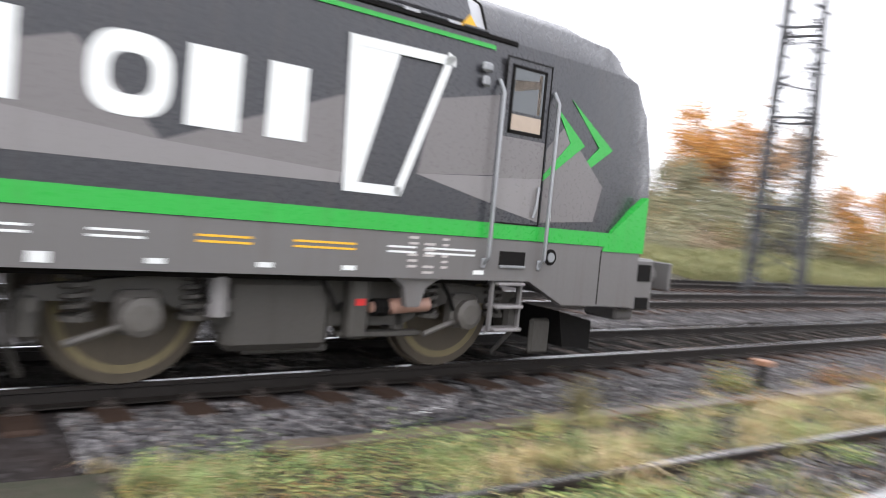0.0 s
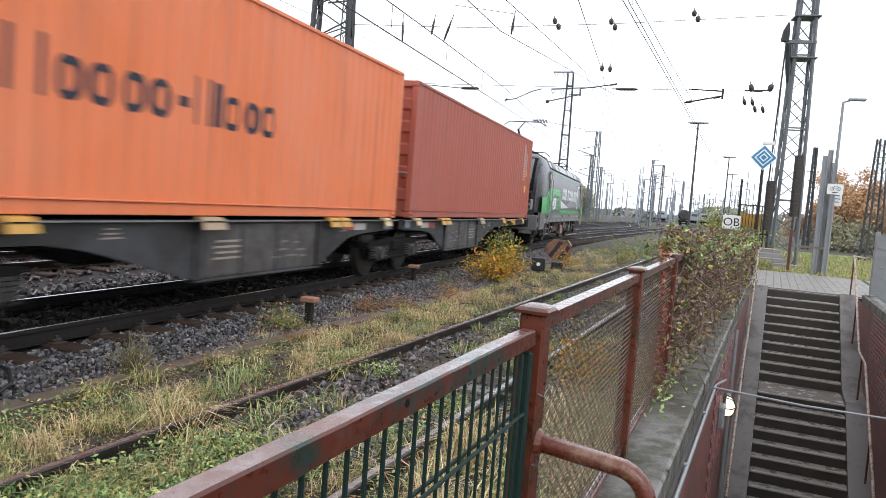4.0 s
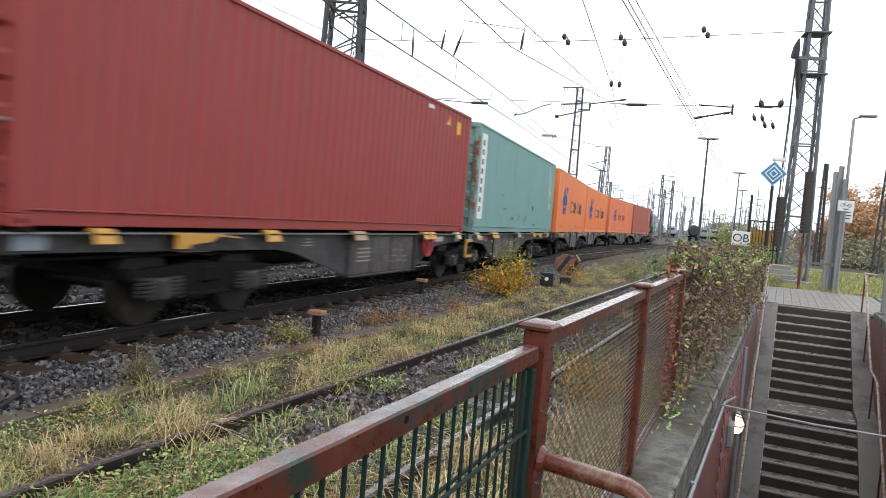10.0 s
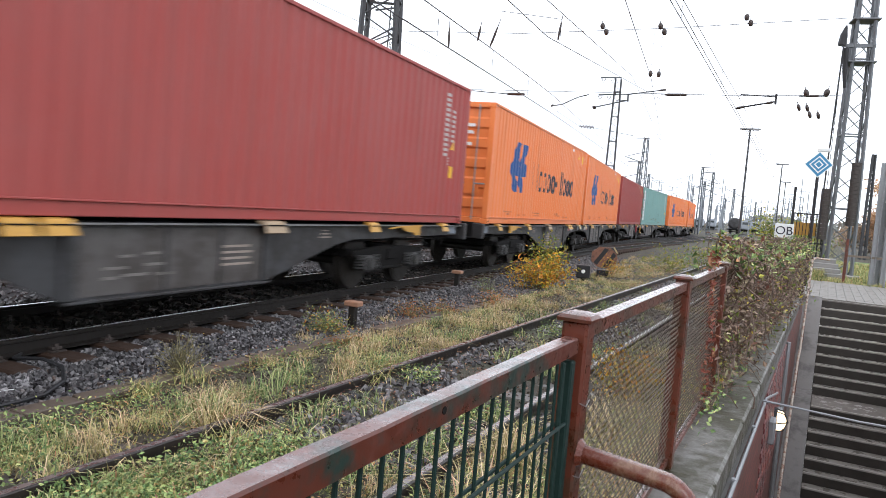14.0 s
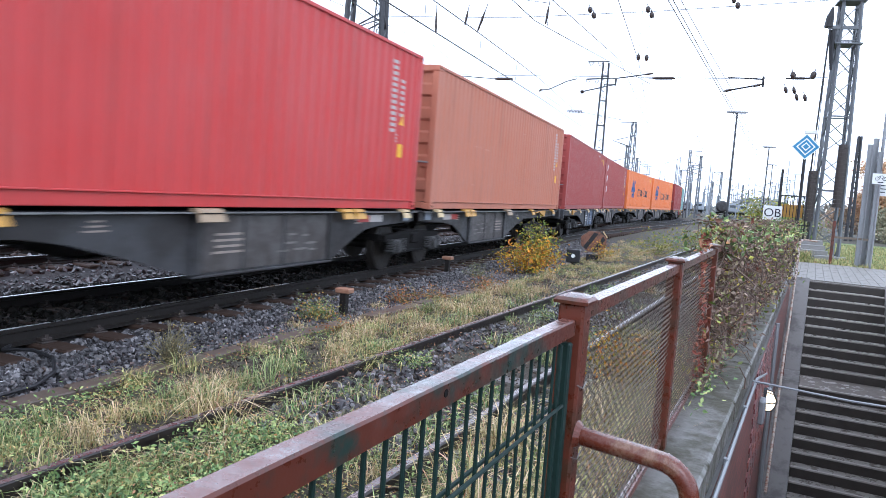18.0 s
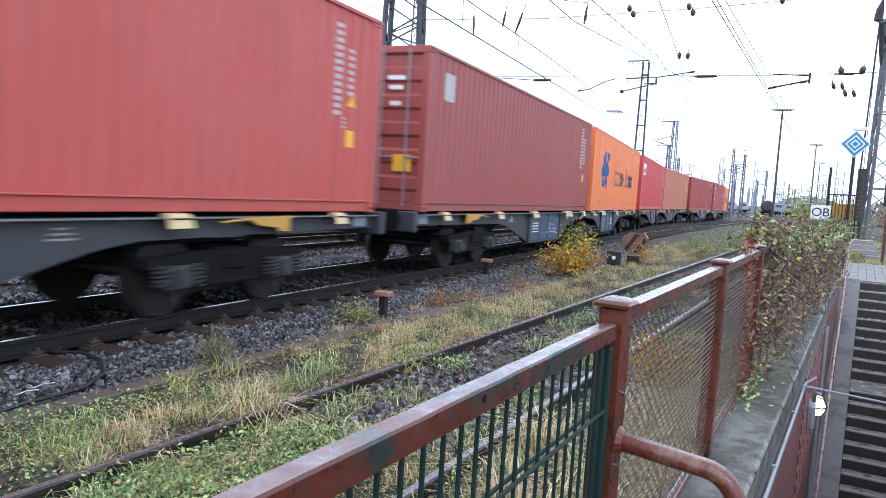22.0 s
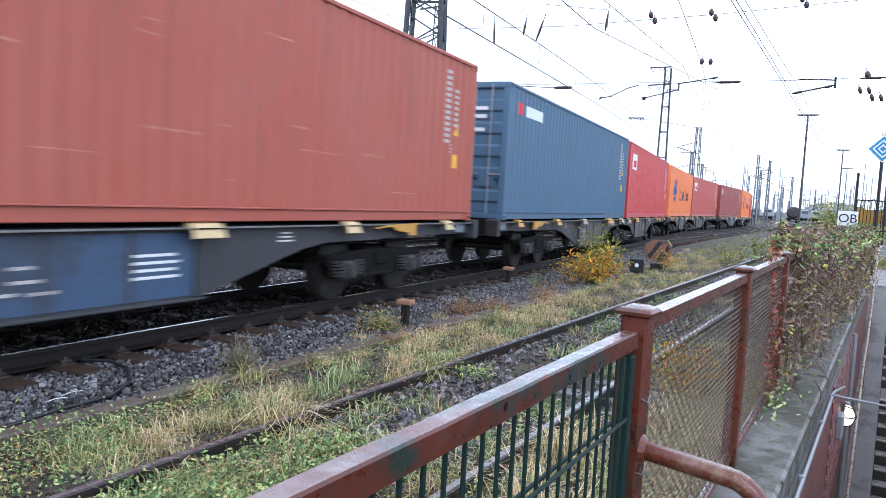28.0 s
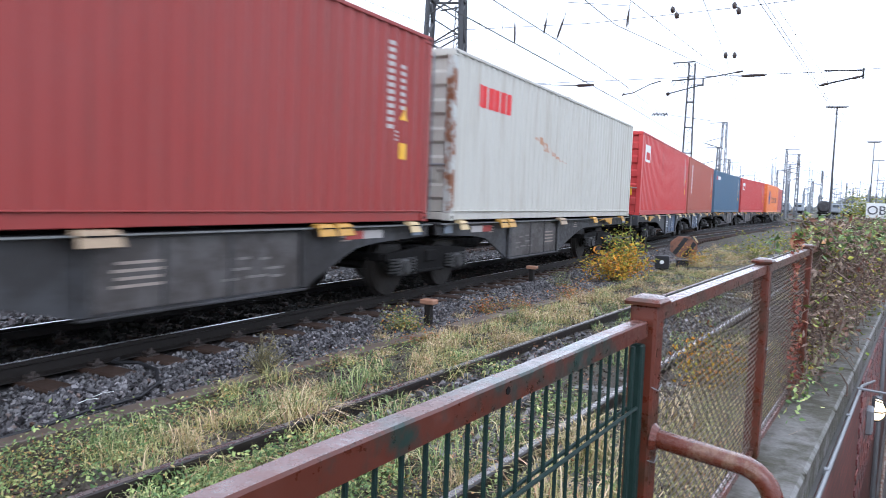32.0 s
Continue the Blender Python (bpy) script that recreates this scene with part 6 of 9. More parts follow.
def loco_section(y):
    """Half outline (x, z) of the body at y; rounded noses at both ends."""
    a = abs(y)
    k = max(0.0, (a - 7.3) / 1.85)
    top = float(np.interp(a, (7.1, 7.4, 7.7, 7.9, 8.1, 8.28, 8.45, 8.58, 8.7, 8.8, 8.9, 8.98, 9.05, 9.09, 9.12), (3.88, 3.875, 3.86, 3.82, 3.76, 3.67, 3.55, 3.43, 3.30, 3.15, 2.95, 2.73, 2.46, 2.24, 2.0)))
    w = 1.5 - 0.24 * max(0.0, min(1.0, k)) ** 3
    pts = [(w, 1.40), (w, 2.0), (w, 2.65), (w * 0.985, 3.05), (w * 0.955, 3.32), (w * 0.86, 3.62), (w * 0.66, 3.8), (w * 0.3, 3.87), (0, 3.88)]
    return [(x, min(z, top)) for x, z in pts]


def nose_y(y):
    """Draws the noses out a little beyond the cab doors."""
    return y + math.copysign(0.24 * max(0.0, min(1.0, (abs(y) - 7.3) / 1.82)), y)


def loco_loft(ys, i0, i1):
    """Skin of the body between outline points i0 and i1, both sides, over stations."""
    g = Geo()
    for s in (1, -1):
        k = len(g.v)
        n = i1 - i0 + 1
        for y in ys:
            g.v += [(s * x, nose_y(y), z) for x, z in loco_section(y)[i0:i1 + 1]]
        for j in range(len(ys) - 1):
            for i in range(n - 1):
                a = k + j * n + i
                g.f.append((a, a + 1, a + n + 1, a + n))
    return g


def plate(pts, x=1.503, t=0.004):
    g = Geo()
    return g.prism(pts, "x", x, x + t)


def ring_plate(y, z, w, h, st, x=1.503):
    """A plain rounded frame, as a flat band round an oval-cornered block."""
    g, n = Geo(), 24
    for k in range(n):
        a = 2 * math.pi * k / n
        c, s = math.cos(a), math.sin(a)
        c, s = math.copysign(abs(c) ** 0.7, c), math.copysign(abs(s) ** 0.7, s)
        for e in (0.0, st):
            for t in (0.0, 0.004):
                g.v.append((x + t, y + c * (w / 2 - e), z + s * (h / 2 - e)))
    for k in range(n):
        a, b = 4 * k, 4 * ((k + 1) % n)
        g.f += [(a + 1, b + 1, b + 3, a + 3), (a, a + 1, b + 1, b), (a + 2, b + 2, b + 3, a + 3)]
    return g


def loco_lettering(lo):
    """Plain white frames and bars in place of the lettering."""
    z, h, st = 2.35, 0.585, 0.15
    words = ((-2.16, ((0.5, 1), (0.55, 1), (0.16, 0), (0.4, 2))), (0.07, ((0.42, 2), (0.62, 1), (0.5, 1), (0.5, 1), (0.42, 2))), (3.08, ((0.57, 1), (0.56, 2), (0.46, 2))))
    for y, letters in words:
        for w, kind in letters:
            if kind == 1:
                part("marking_block", ring_plate(y + w / 2, z, w, h, st), LOGO_WHITE, lo, "plain white frame in place of lettering")
            else:
                part("marking_block", plate(rect(y + (w if kind == 0 else w * 0.42), z, w if kind == 0 else w * 0.72, h)), LOGO_WHITE, lo, "plain white block in place of lettering")
            y += w + 0.06


def loco_livery(lo):
    # green field at the rear with a charcoal panel, stripe along the sill, corner at the front
    part("livery_field", plate([(-8.9, 1.405), (-8.9, 2.03), (-7.65, 2.07), (-7.22, 2.45), (-6.22, 2.49), (-3.11, 2.48), (-2.52, 1.405)]), LOCO_GREEN, lo, "bright green livery field")
    part("livery_stripe", plate([(-2.52, 1.405), (-2.6, 1.555), (8.9, 1.555), (8.9, 1.405)]), LOCO_GREEN, lo, "bright green stripe")
    part("livery_stripe", plate([(-6.4, 3.195), (6.6, 3.195), (6.6, 3.235), (-6.4, 3.235)], 1.452, 0.014), LOCO_GREEN, lo, "thin green line below the roof")
    part("livery_field", Geo().prism([(8.35, 1.35), (8.5, 1.58), (9.06, 2.0), (9.06, 1.35)], "x", 1.40, 1.508), LOCO_GREEN, lo, "green corner at the nose")
    part("livery_panel", plate([(-6.2, 1.42), (-5.42, 2.22), (-3.32, 2.22), (-2.86, 1.42)], 1.508), LOCO_DARK, lo, "charcoal arrow field")
    part("emblem", plate([(-5.76, 1.82), (-5.44, 2.07), (-4.6, 2.09), (-4.62, 1.58), (-5.5, 1.56)], 1.513), LOGO_WHITE, lo, "white pointed emblem")
    for y, z in ((-5.3, 1.94), (-5.3, 1.70), (-5.02, 1.83)):
        part("emblem", plate(rect(y, z, 0.2, 0.08), 1.518), LOCO_DARK, lo)
    for k in range(4):
        part("livery_bar", plate([(-4.55, 1.58 + 0.135 * k), (-3.75 + 0.1 * (k % 2), 1.58 + 0.135 * k), (-3.8 + 0.1 * (k % 2), 1.67 + 0.135 * k), (-4.55, 1.67 + 0.135 * k)], 1.513), LOCO_GREEN, lo)
    part("livery_bar", plate([(-3.55, 1.58), (-3.33, 1.58), (-3.03, 1.84), (-3.25, 1.84)], 1.513), LOCO_GREEN, lo)
    part("livery_bar", plate([(-3.25, 1.84), (-3.03, 1.84), (-3.33, 2.1), (-3.55, 2.1)], 1.513), LOCO_GREEN, lo)
    part("livery_wedge", plate([(-2.74, 2.02), (-2.42, 1.64), (1.0, 1.69)]), LOGO_WHITE, lo, "white wedge stripe")
    for pts, m in (([(-0.1, 1.86), (1.0, 1.72), (5.04, 1.77), (5.06, 1.86), (3.6, 1.93), (2.0, 2.08)], LOCO_PALE), ([(3.6, 1.93), (5.02, 2.5), (5.06, 1.86)], LOCO_SHADE), ([(1.2, 1.98), (3.0, 2.55), (3.6, 1.93), (2.0, 2.08)], LOCO_SHADE),
                   ([(5.93, 2.62), (6.68, 2.78), (6.68, 2.01), (5.80, 1.93)], LOCO_SHADE), ([(5.79, 1.93), (6.68, 2.0), (6.68, 1.74)], LOCO_PALE), ([(7.36, 2.35), (7.6, 2.62), (8.25, 2.05), (8.15, 1.66), (7.36, 1.6)], LOCO_SHADE)):
        part("livery_wedge", plate(pts, 1.5015, 0.001), m, lo, "warm grey facet")
    part("emblem", plate([(5.02, 3.0), (5.54, 3.01), (5.50, 2.86), (5.19, 1.71), (5.07, 1.71)]), LOGO_WHITE, lo, "white slanted emblem")
    fr = [(5.07, 1.71), (5.02, 3.0), (6.11, 3.02), (5.64, 1.71)]
    for a, b in ((fr[2], fr[3]), (fr[1], fr[2]), (fr[3], fr[0])):
        mid = Vector(((5.46 - (a[0] + b[0]) / 2), (2.36 - (a[1] + b[1]) / 2)))
        d = Vector((b[0] - a[0], b[1] - a[1])).normalized()
        nrm = Vector((-d.y, d.x))
        nrm *= 0.085 if nrm.dot(mid) > 0 else -0.085
        part("emblem", plate([a, b, (b[0] + nrm.x, b[1] + nrm.y), (a[0] + nrm.x, a[1] + nrm.y)], 1.505), LOGO_WHITE, lo)
    # two green arrow stripes that thin out towards their ends
    for (ya, za), (yt, zt), (yb, zb), x in (((7.44, 2.8), (7.91, 2.45), (7.15, 1.88), 1.499), ((7.67, 2.9), (8.37, 2.46), (7.5, 1.86), 1.488)):
        part("livery_bar", plate([(ya, za), (yt, zt), (yt - 0.22, zt)], x, 0.008), LOCO_GREEN, lo, "green arrow stripe")
        part("livery_bar", plate([(yt, zt), (yb, zb), (yt - 0.22, zt)], x, 0.008), LOCO_GREEN, lo, "green arrow stripe")


def loco_skirt(lo):
    prof = [(-9.0, 1.40), (-9.0, 0.72), (-8.0, 0.72), (-7.5, 0.99), (7.3, 0.99), (7.8, 0.75), (9.0, 0.72), (9.0, 1.40)]
    for s in (1, -1):
        sk = part("side_skirt", Geo().prism(prof, "x", s * 1.40, s * 1.495), LOCO_GREY, lo, "grey body sill with small markings")
        if s < 0:
            continue
        rnd = random.Random(8)
        # rows of small plates: long white and orange lines above, single white squares below
        y = -6.2
        while y < 6.0:
            wd = rnd.uniform(0.25, 0.6)
            m = DECAL_YELLOW if 3.8 < y < 4.9 else LOGO_WHITE
            for dz in (0.0, 0.045):
                part("marking", Geo().box((1.497, y + wd / 2, 1.23 + dz - 0.004 * (y > 0)), (0.004, wd, 0.018)), m, sk)
            y += wd + rnd.uniform(0.08, 0.5)
        for y in (-5.6, -4.4, -3.0, -1.2, 0.1, 0.9, 2.0, 2.88, 3.62, 4.45, 5.2, 6.62):
            part("marking", Geo().box((1.497, y, 1.065), (0.004, 0.13, 0.075 if y < 3 else 0.04)), LOGO_WHITE, sk, "small white plate")
        for k in range(7):
            for y, w in ((5.84, 0.1), (6.02, 0.12), (6.2, 0.07)):
                if (k * 3 + int(y * 10)) % 4:
                    part("marking", Geo().box((1.497, y, 1.36 - 0.052 * k), (0.004, w, 0.022)), MARK_GREY, sk)
        for k in range(3):
            part("marking", Geo().box((1.497, -7.6, 1.12 - 0.06 * k), (0.004, 0.6 - 0.1 * k, 0.026)), MARK_GREY, sk)
        for y in (-7.03, 7.04):
            part("step_recess", Geo().box((1.4985, y, 1.21), (0.007, 0.34, 0.15)), BOGIE, sk, "dark step recess")
            part("step_lip", Geo().box((1.51, y, 1.135), (0.03, 0.34, 0.025), 0.004), GALV, sk)
        for y in (-1.75, -1.25, 1.35, 1.8):
            part("socket", Geo().tube([(1.494, y, 1.27), (1.503, y, 1.27)], 0.055, 12), BOGIE, sk)
        for y in (7.57, -7.57):
            part("filler", Geo().tube([(1.494, y, 1.25), (1.502, y, 1.25)], 0.085, 14), BOGIE, sk, "round dark filler")
            part("filler_cap", Geo().tube([(1.5, y, 1.25), (1.515, y, 1.25)], 0.05, 12), GALV, sk)
        part("bracket", Geo().prism([(5.68, 1.0), (6.24, 1.0), (6.06, 0.9), (6.0, 0.72), (5.86, 0.72), (5.82, 0.9)], "x", 1.36, 1.44), LOCO_GREY, sk, "forked support bracket")
        for y in (-8.5, 8.5):
            part("edge_line", Geo().box((1.497, y - math.copysign(0.15, y), 1.06), (0.004, 0.012, 0.6)), BOGIE, sk)


def loco_cab_doors(lo):
    for yc in (7.03, -6.84):
        d = part("cab_door", plate([(yc - 0.29, 1.57), (yc + 0.29, 1.57), (yc + 0.29, 3.16), (yc - 0.29, 3.16)], 1.488, 0.022), LOCO_DARK, lo, "cab door with a dropped window")
        for a, b, c, e in ((yc - 0.3, yc + 0.3, 3.155, 3.17), (yc - 0.3, yc + 0.3, 1.555, 1.57), (yc - 0.305, yc - 0.29, 1.56, 3.17), (yc + 0.29, yc + 0.305, 1.56, 3.17)):
            part("door_seal", plate([(a, c), (b, c), (b, e), (a, e)], 1.505, 0.008), BOGIE, d, "black rubber door seal")
        if yc < 0:
            part("door_panel", plate([(yc - 0.285, 1.575), (yc + 0.285, 1.575), (yc + 0.285, 2.44), (yc - 0.285, 2.40)], 1.511), LOCO_GREEN, d, "green lower door panel")
            part("window", plate(rect(yc, 2.78, 0.40, 0.58), 1.512), CAB_BEIGE, d, "pale blind behind the door window")
        else:
            part("livery_wedge", plate([(yc - 0.285, 1.99), (yc + 0.285, 2.04), (yc + 0.285, 1.6), (yc - 0.285, 1.71)], 1.5105, 0.001), LOCO_PALE, d)
            part("livery_wedge", plate([(yc - 0.285, 2.4), (yc + 0.285, 2.4), (yc + 0.285, 2.04), (yc - 0.285, 1.99)], 1.5105, 0.001), LOCO_SHADE, d)
            part("window", plate(rect(yc, 2.86, 0.40, 0.42), 1.512), GLASS, d, "dark open cab window")
            part("cab_panel", plate([(yc - 0.19, 2.84), (yc + 0.15, 2.92), (yc + 0.15, 2.99), (yc - 0.19, 2.95)], 1.514, 0.002), CAB_BEIGE, d, "pale cab ceiling seen through the window")
            part("cab_panel", plate([(yc + 0.13, 2.66), (yc + 0.17, 2.66), (yc + 0.17, 3.05), (yc + 0.13, 3.05)], 1.514, 0.002), CAB_BEIGE, d, "pale window pillar")
            part("dropped_pane", plate(rect(yc, 2.55, 0.40, 0.15), 1.512), CAB_BEIGE, d, "lowered pane, pale behind")
        for sx in (-1, 1):
            part("window_frame", plate(rect(yc + sx * 0.215, 2.77, 0.03, 0.64), 1.513, 0.008), BOGIE, d)
            part("window_frame", plate(rect(yc, 2.77 + sx * 0.315, 0.46, 0.03), 1.513, 0.008), BOGIE, d)
            part("handrail", Geo().tube([(1.5, yc + sx * 0.37, 2.92), (1.58, yc + sx * 0.37, 2.8), (1.58, yc + sx * 0.37, 1.22), (1.5, yc + sx * 0.37, 1.14)], 0.021, 8), GALV, lo, "grey vertical handrail", smooth=True)
            part("rail_foot", Geo().box((1.51, yc + sx * 0.37, 1.16), (0.03, 0.05, 0.1), 0.01), GALV, lo)
        part("door_handle", Geo().tube([(1.54, yc + 0.2, 1.64), (1.55, yc + 0.22, 1.78), (1.54, yc + 0.24, 1.95)], 0.017, 6), GALV, d, smooth=True)
        part("door_plate", plate(rect(yc + 0.45, 1.66, 0.05, 0.09), 1.505), LOGO_WHITE, lo)
        part("marker_lamp", Geo().box((1.53, yc - 0.56, 3.0), (0.06, 0.12, 0.09), 0.02).box((1.53, yc - 0.56, 2.87), (0.05, 0.09, 0.1), 0.02), GALV, lo, "small white outside lamp")
        for sx in (-0.19, 0.19):
            part("step_side", Geo().box((1.44, yc + 0.02 + sx, 0.74), (0.05, 0.035, 0.52), 0.006), LOCO_GREY, lo)
        for z in (0.5, 0.73, 0.96):
            part("step_tread", Geo().box((1.44, yc + 0.02, z), (0.18, 0.36, 0.03), 0.006), LOCO_PALE, lo)


def loco_roof(lo):
    part("cab_marker", plate([(6.15, 3.3), (6.42, 3.3), (6.28, 3.46)], 1.432), DECAL_YELLOW, lo, "yellow warning triangle")
    for yc, ln in ((-5.3, 1.2), (5.75, 1.2)):
        v = part("roof_vent", Geo().box((1.3, yc, 3.52), (0.1, ln, 0.36), 0.02, pose(0, 0, 0, 0, -28).to_3x3()), LOCO_DARK, lo, "dark louvred roof vent")
        for k in range(4):
            part("louvre", Geo().box((1.30 + 0.055 - 0.045 * k, yc, 3.44 + 0.06 * k), (0.05, ln - 0.15, 0.018), 0.004), GALV, v)
    part("roof_seam", Geo().box((1.44, 0, 3.31), (0.03, 13.8, 0.05), 0.01), BOGIE, lo, "dark rubber roof seam")
    for k in range(28):
        part("seam_clip", Geo().box((1.435, -6.6 + 0.48 * k, 3.345), (0.05, 0.3, 0.03), 0.008), LOCO_DARK, lo)
    for y in (-6.9, -3.4, 0.1, 3.5, 6.5):
        pts = [(x + 0.004, y, z + 0.004) for x, z in loco_section(y)[4:]]
        part("roof_joint", Geo().tube(pts, 0.014, 5), BOGIE, lo)
    for k in range(14):
        x = 0.35 if k % 2 else -0.4
        part("roof_insulator", Geo().tube([(x, -6.2 + 0.95 * k, 3.85), (x, -6.2 + 0.95 * k, 3.9), (x, -6.2 + 0.95 * k, 4.05), (x, -6.2 + 0.95 * k, 4.1)], [0.04, 0.08, 0.07, 0.03], 8), BOGIE, lo)
    part("roof_busbar", Geo().tube([(0.35, -6, 4.12), (0.35, -2, 4.15), (-0.1, 0, 4.14), (0.35, 6, 4.12)], 0.025, 6), BOGIE, lo)
    for yc, up in ((-6.2, True), (6.0, False), (-3.2, False), (3.4, False)):
        p = part("pantograph", Geo().bar((-0.7, yc - 0.5, 3.98), (0.7, yc - 0.5, 3.98), 0.05).bar((-0.7, yc + 0.5, 3.98), (0.7, yc + 0.5, 3.98), 0.05).bar((0.65, yc - 0.5, 3.98), (0.65, yc + 0.5, 3.98), 0.05).bar((-0.65, yc - 0.5, 3.98), (-0.65, yc + 0.5, 3.98), 0.05).tube([(0.5, yc - 0.4, 4.0), (0.5, yc + 0.4, 4.0)], 0.05, 8), BOGIE, lo, "folded pantograph" if not up else "raised single-arm pantograph")
        s = -1 if yc < 0 else 1
        if up:
            part("lower_arm", Geo().tube([(0, yc + 0.6, 4.02), (0, yc - 1.15, 4.85)], 0.05, 7), BOGIE, p)
            part("upper_arm", Geo().tube([(0, yc - 1.15, 4.85), (0, yc + 0.4, 5.36)], 0.03, 7), BOGIE, p)
            part("collector_head", Geo().tube([(-0.95, yc + 0.4, 5.2), (-0.7, yc + 0.4, 5.37), (0.7, yc + 0.4, 5.37), (0.95, yc + 0.4, 5.2)], 0.025, 6), BOGIE, p)
        else:
            part("lower_arm", Geo().tube([(0.1, yc - s * 0.4, 4.04), (0.1, yc - s * 1.6, 4.1)], 0.035, 7), BOGIE, p)
            for e in (-0.35, 0.35):
                part("upper_arm", Geo().tube([(0.1 + e * 0.3, yc - s * 1.6, 4.12), (e, yc + s * 0.5, 4.17)], 0.02, 7), BOGIE, p)
            part("collector_head", Geo().tube([(-0.95, yc + s * 0.5, 4.03), (-0.7, yc + s * 0.5, 4.2), (0.7, yc + s * 0.5, 4.2), (0.95, yc + s * 0.5, 4.03)], 0.025, 6), BOGIE, p)


def loco_bogie(lo, yc):
    bo = part("bogie", Geo().box((0, 0, 0.75), (2.1, 0.7, 0.3), 0.04), BOGIE, lo, "locomotive bogie grey with brake dust", at=pose(0, yc, 0))
    wb, r = 1.56, 0.64
    for s in (1, -1):
        prof = [(-2.3, 0.82), (-2.3, 0.72), (-1.35, 0.70), (-0.85, 0.5), (0.85, 0.5), (1.35, 0.70), (2.3, 0.72), (2.3, 0.82), (1.2, 0.95), (-1.2, 0.95)]
        part("side_frame", Geo().prism(prof, "x", s * 1.02, s * 1.12), LOCO_UNDER, bo)
    for d in (-wb, wb):
        w = wheelset(bo, d, r=r, steel=LOCO_WHEEL)
        ring = Geo()
        for k in range(32):
            a = 2 * math.pi * k / 32
            ring.v += [(0.832, math.cos(a) * (r - 0.09), math.sin(a) * (r - 0.09)), (0.832, math.cos(a) * (r - 0.16), math.sin(a) * (r - 0.16))]
        ring.f = [(2 * k, 2 * ((k + 1) % 32), 2 * ((k + 1) % 32) + 1, 2 * k + 1) for k in range(32)]
        part("dusty_ring", ring, WHEEL_DUST, w, "ochre dust on the wheel's rim")
        ax = part("axle_box", Geo().box((1.14, d, 0.64), (0.2, 0.34, 0.34), 0.05).tube([(1.22, d, 0.62), (1.3, d, 0.62), (1.32, d, 0.62)], [0.15, 0.15, 0.1], 16), LOCO_HUB, bo, "round grey axle box cover, dusty")
        for e in (-0.42, 0.42):
            pts = [(1.13 + 0.085 * math.cos(a), d + e + 0.085 * math.sin(a), 0.62 + 0.3 * i / 40) for i in range(41) for a in [i * 2 * math.pi * 4 / 40]]
            part("coil_spring", Geo().tube(pts, 0.024, 5), LOCO_UNDER, bo, smooth=True)
            part("spring_seat", Geo().tube([(1.13, d + e, 0.58), (1.13, d + e, 0.62)], 0.12, 12), LOCO_UNDER, bo)
        for e in (-0.72, 0.72):
            part("brake_caliper", Geo().box((1.0, d + e, 0.6), (0.24, 0.16, 0.36), 0.04).tube([(1.12, d + e, 0.7), (1.22, d + e, 0.7)], 0.06, 8), LOCO_UNDER, bo)
        part("link_rod", Geo().tube([(1.2, d + 0.05, 0.60), (1.22, d - 0.5, 0.42)], 0.03, 8), LOCO_HUB, bo)
        part("sand_pipe", Geo().tube([(1.05, d + math.copysign(0.86, d), 0.95), (1.02, d + math.copysign(0.84, d), 0.4), (0.85, d + math.copysign(0.72, d), 0.12)], 0.026, 6), LOCO_UNDER, bo)
    # centre of the bogie: air spring casing, dampers, sand box and low beam
    part("spring_casing", Geo().box((1.08, -0.42, 0.62), (0.26, 0.95, 0.62), 0.06), LOCO_UNDER, bo, "large grey spring casing")
    part("upright_damper", Geo().tube([(1.24, -0.98, 0.62), (1.24, -0.98, 0.98)], [0.085, 0.075], 12), LOCO_PALE, bo, "upright grey damper", smooth=True)
    part("sand_box", Geo().box((1.2, 0.3, 0.7), (0.16, 0.2, 0.6), 0.03), LOCO_UNDER, bo)
    part("warning_plate", Geo().box((1.285, 0.3, 0.74), (0.01, 0.1, 0.06), 0.0), LOGO_RED, bo, "red and white plate")
    part("damper", Geo().tube([(1.26, 0.42, 0.69), (1.26, 0.62, 0.7), (1.26, 0.64, 0.7), (1.26, 1.05, 0.72)], [0.05, 0.05, 0.075, 0.07], 12), COPPER, bo, "pale yaw damper", smooth=True)
    for k in range(4):
        part("damper_boot", Geo().tube([(1.26, 0.44 + 0.04 * k, 0.69), (1.26, 0.462 + 0.04 * k, 0.69)], 0.085, 10), BOGIE, bo)
    part("low_beam", Geo().box((1.1, 0.62, 0.42), (0.14, 0.9, 0.05), 0.01), LOCO_UNDER, bo)
    part("low_beam", Geo().box((1.0, -0.3, 0.3), (0.2, 0.8, 0.08), 0.02), LOCO_UNDER, bo)
    for e in (-1.2, -0.1, 0.9, 1.2):
        part("hose", Geo().tube([(1.2, e, 1.0), (1.27, e + 0.1, 0.8), (1.22, e + 0.2, 0.66), (1.12, e + 0.3, 0.7)], 0.02, 6), BOGIE, bo, smooth=True)


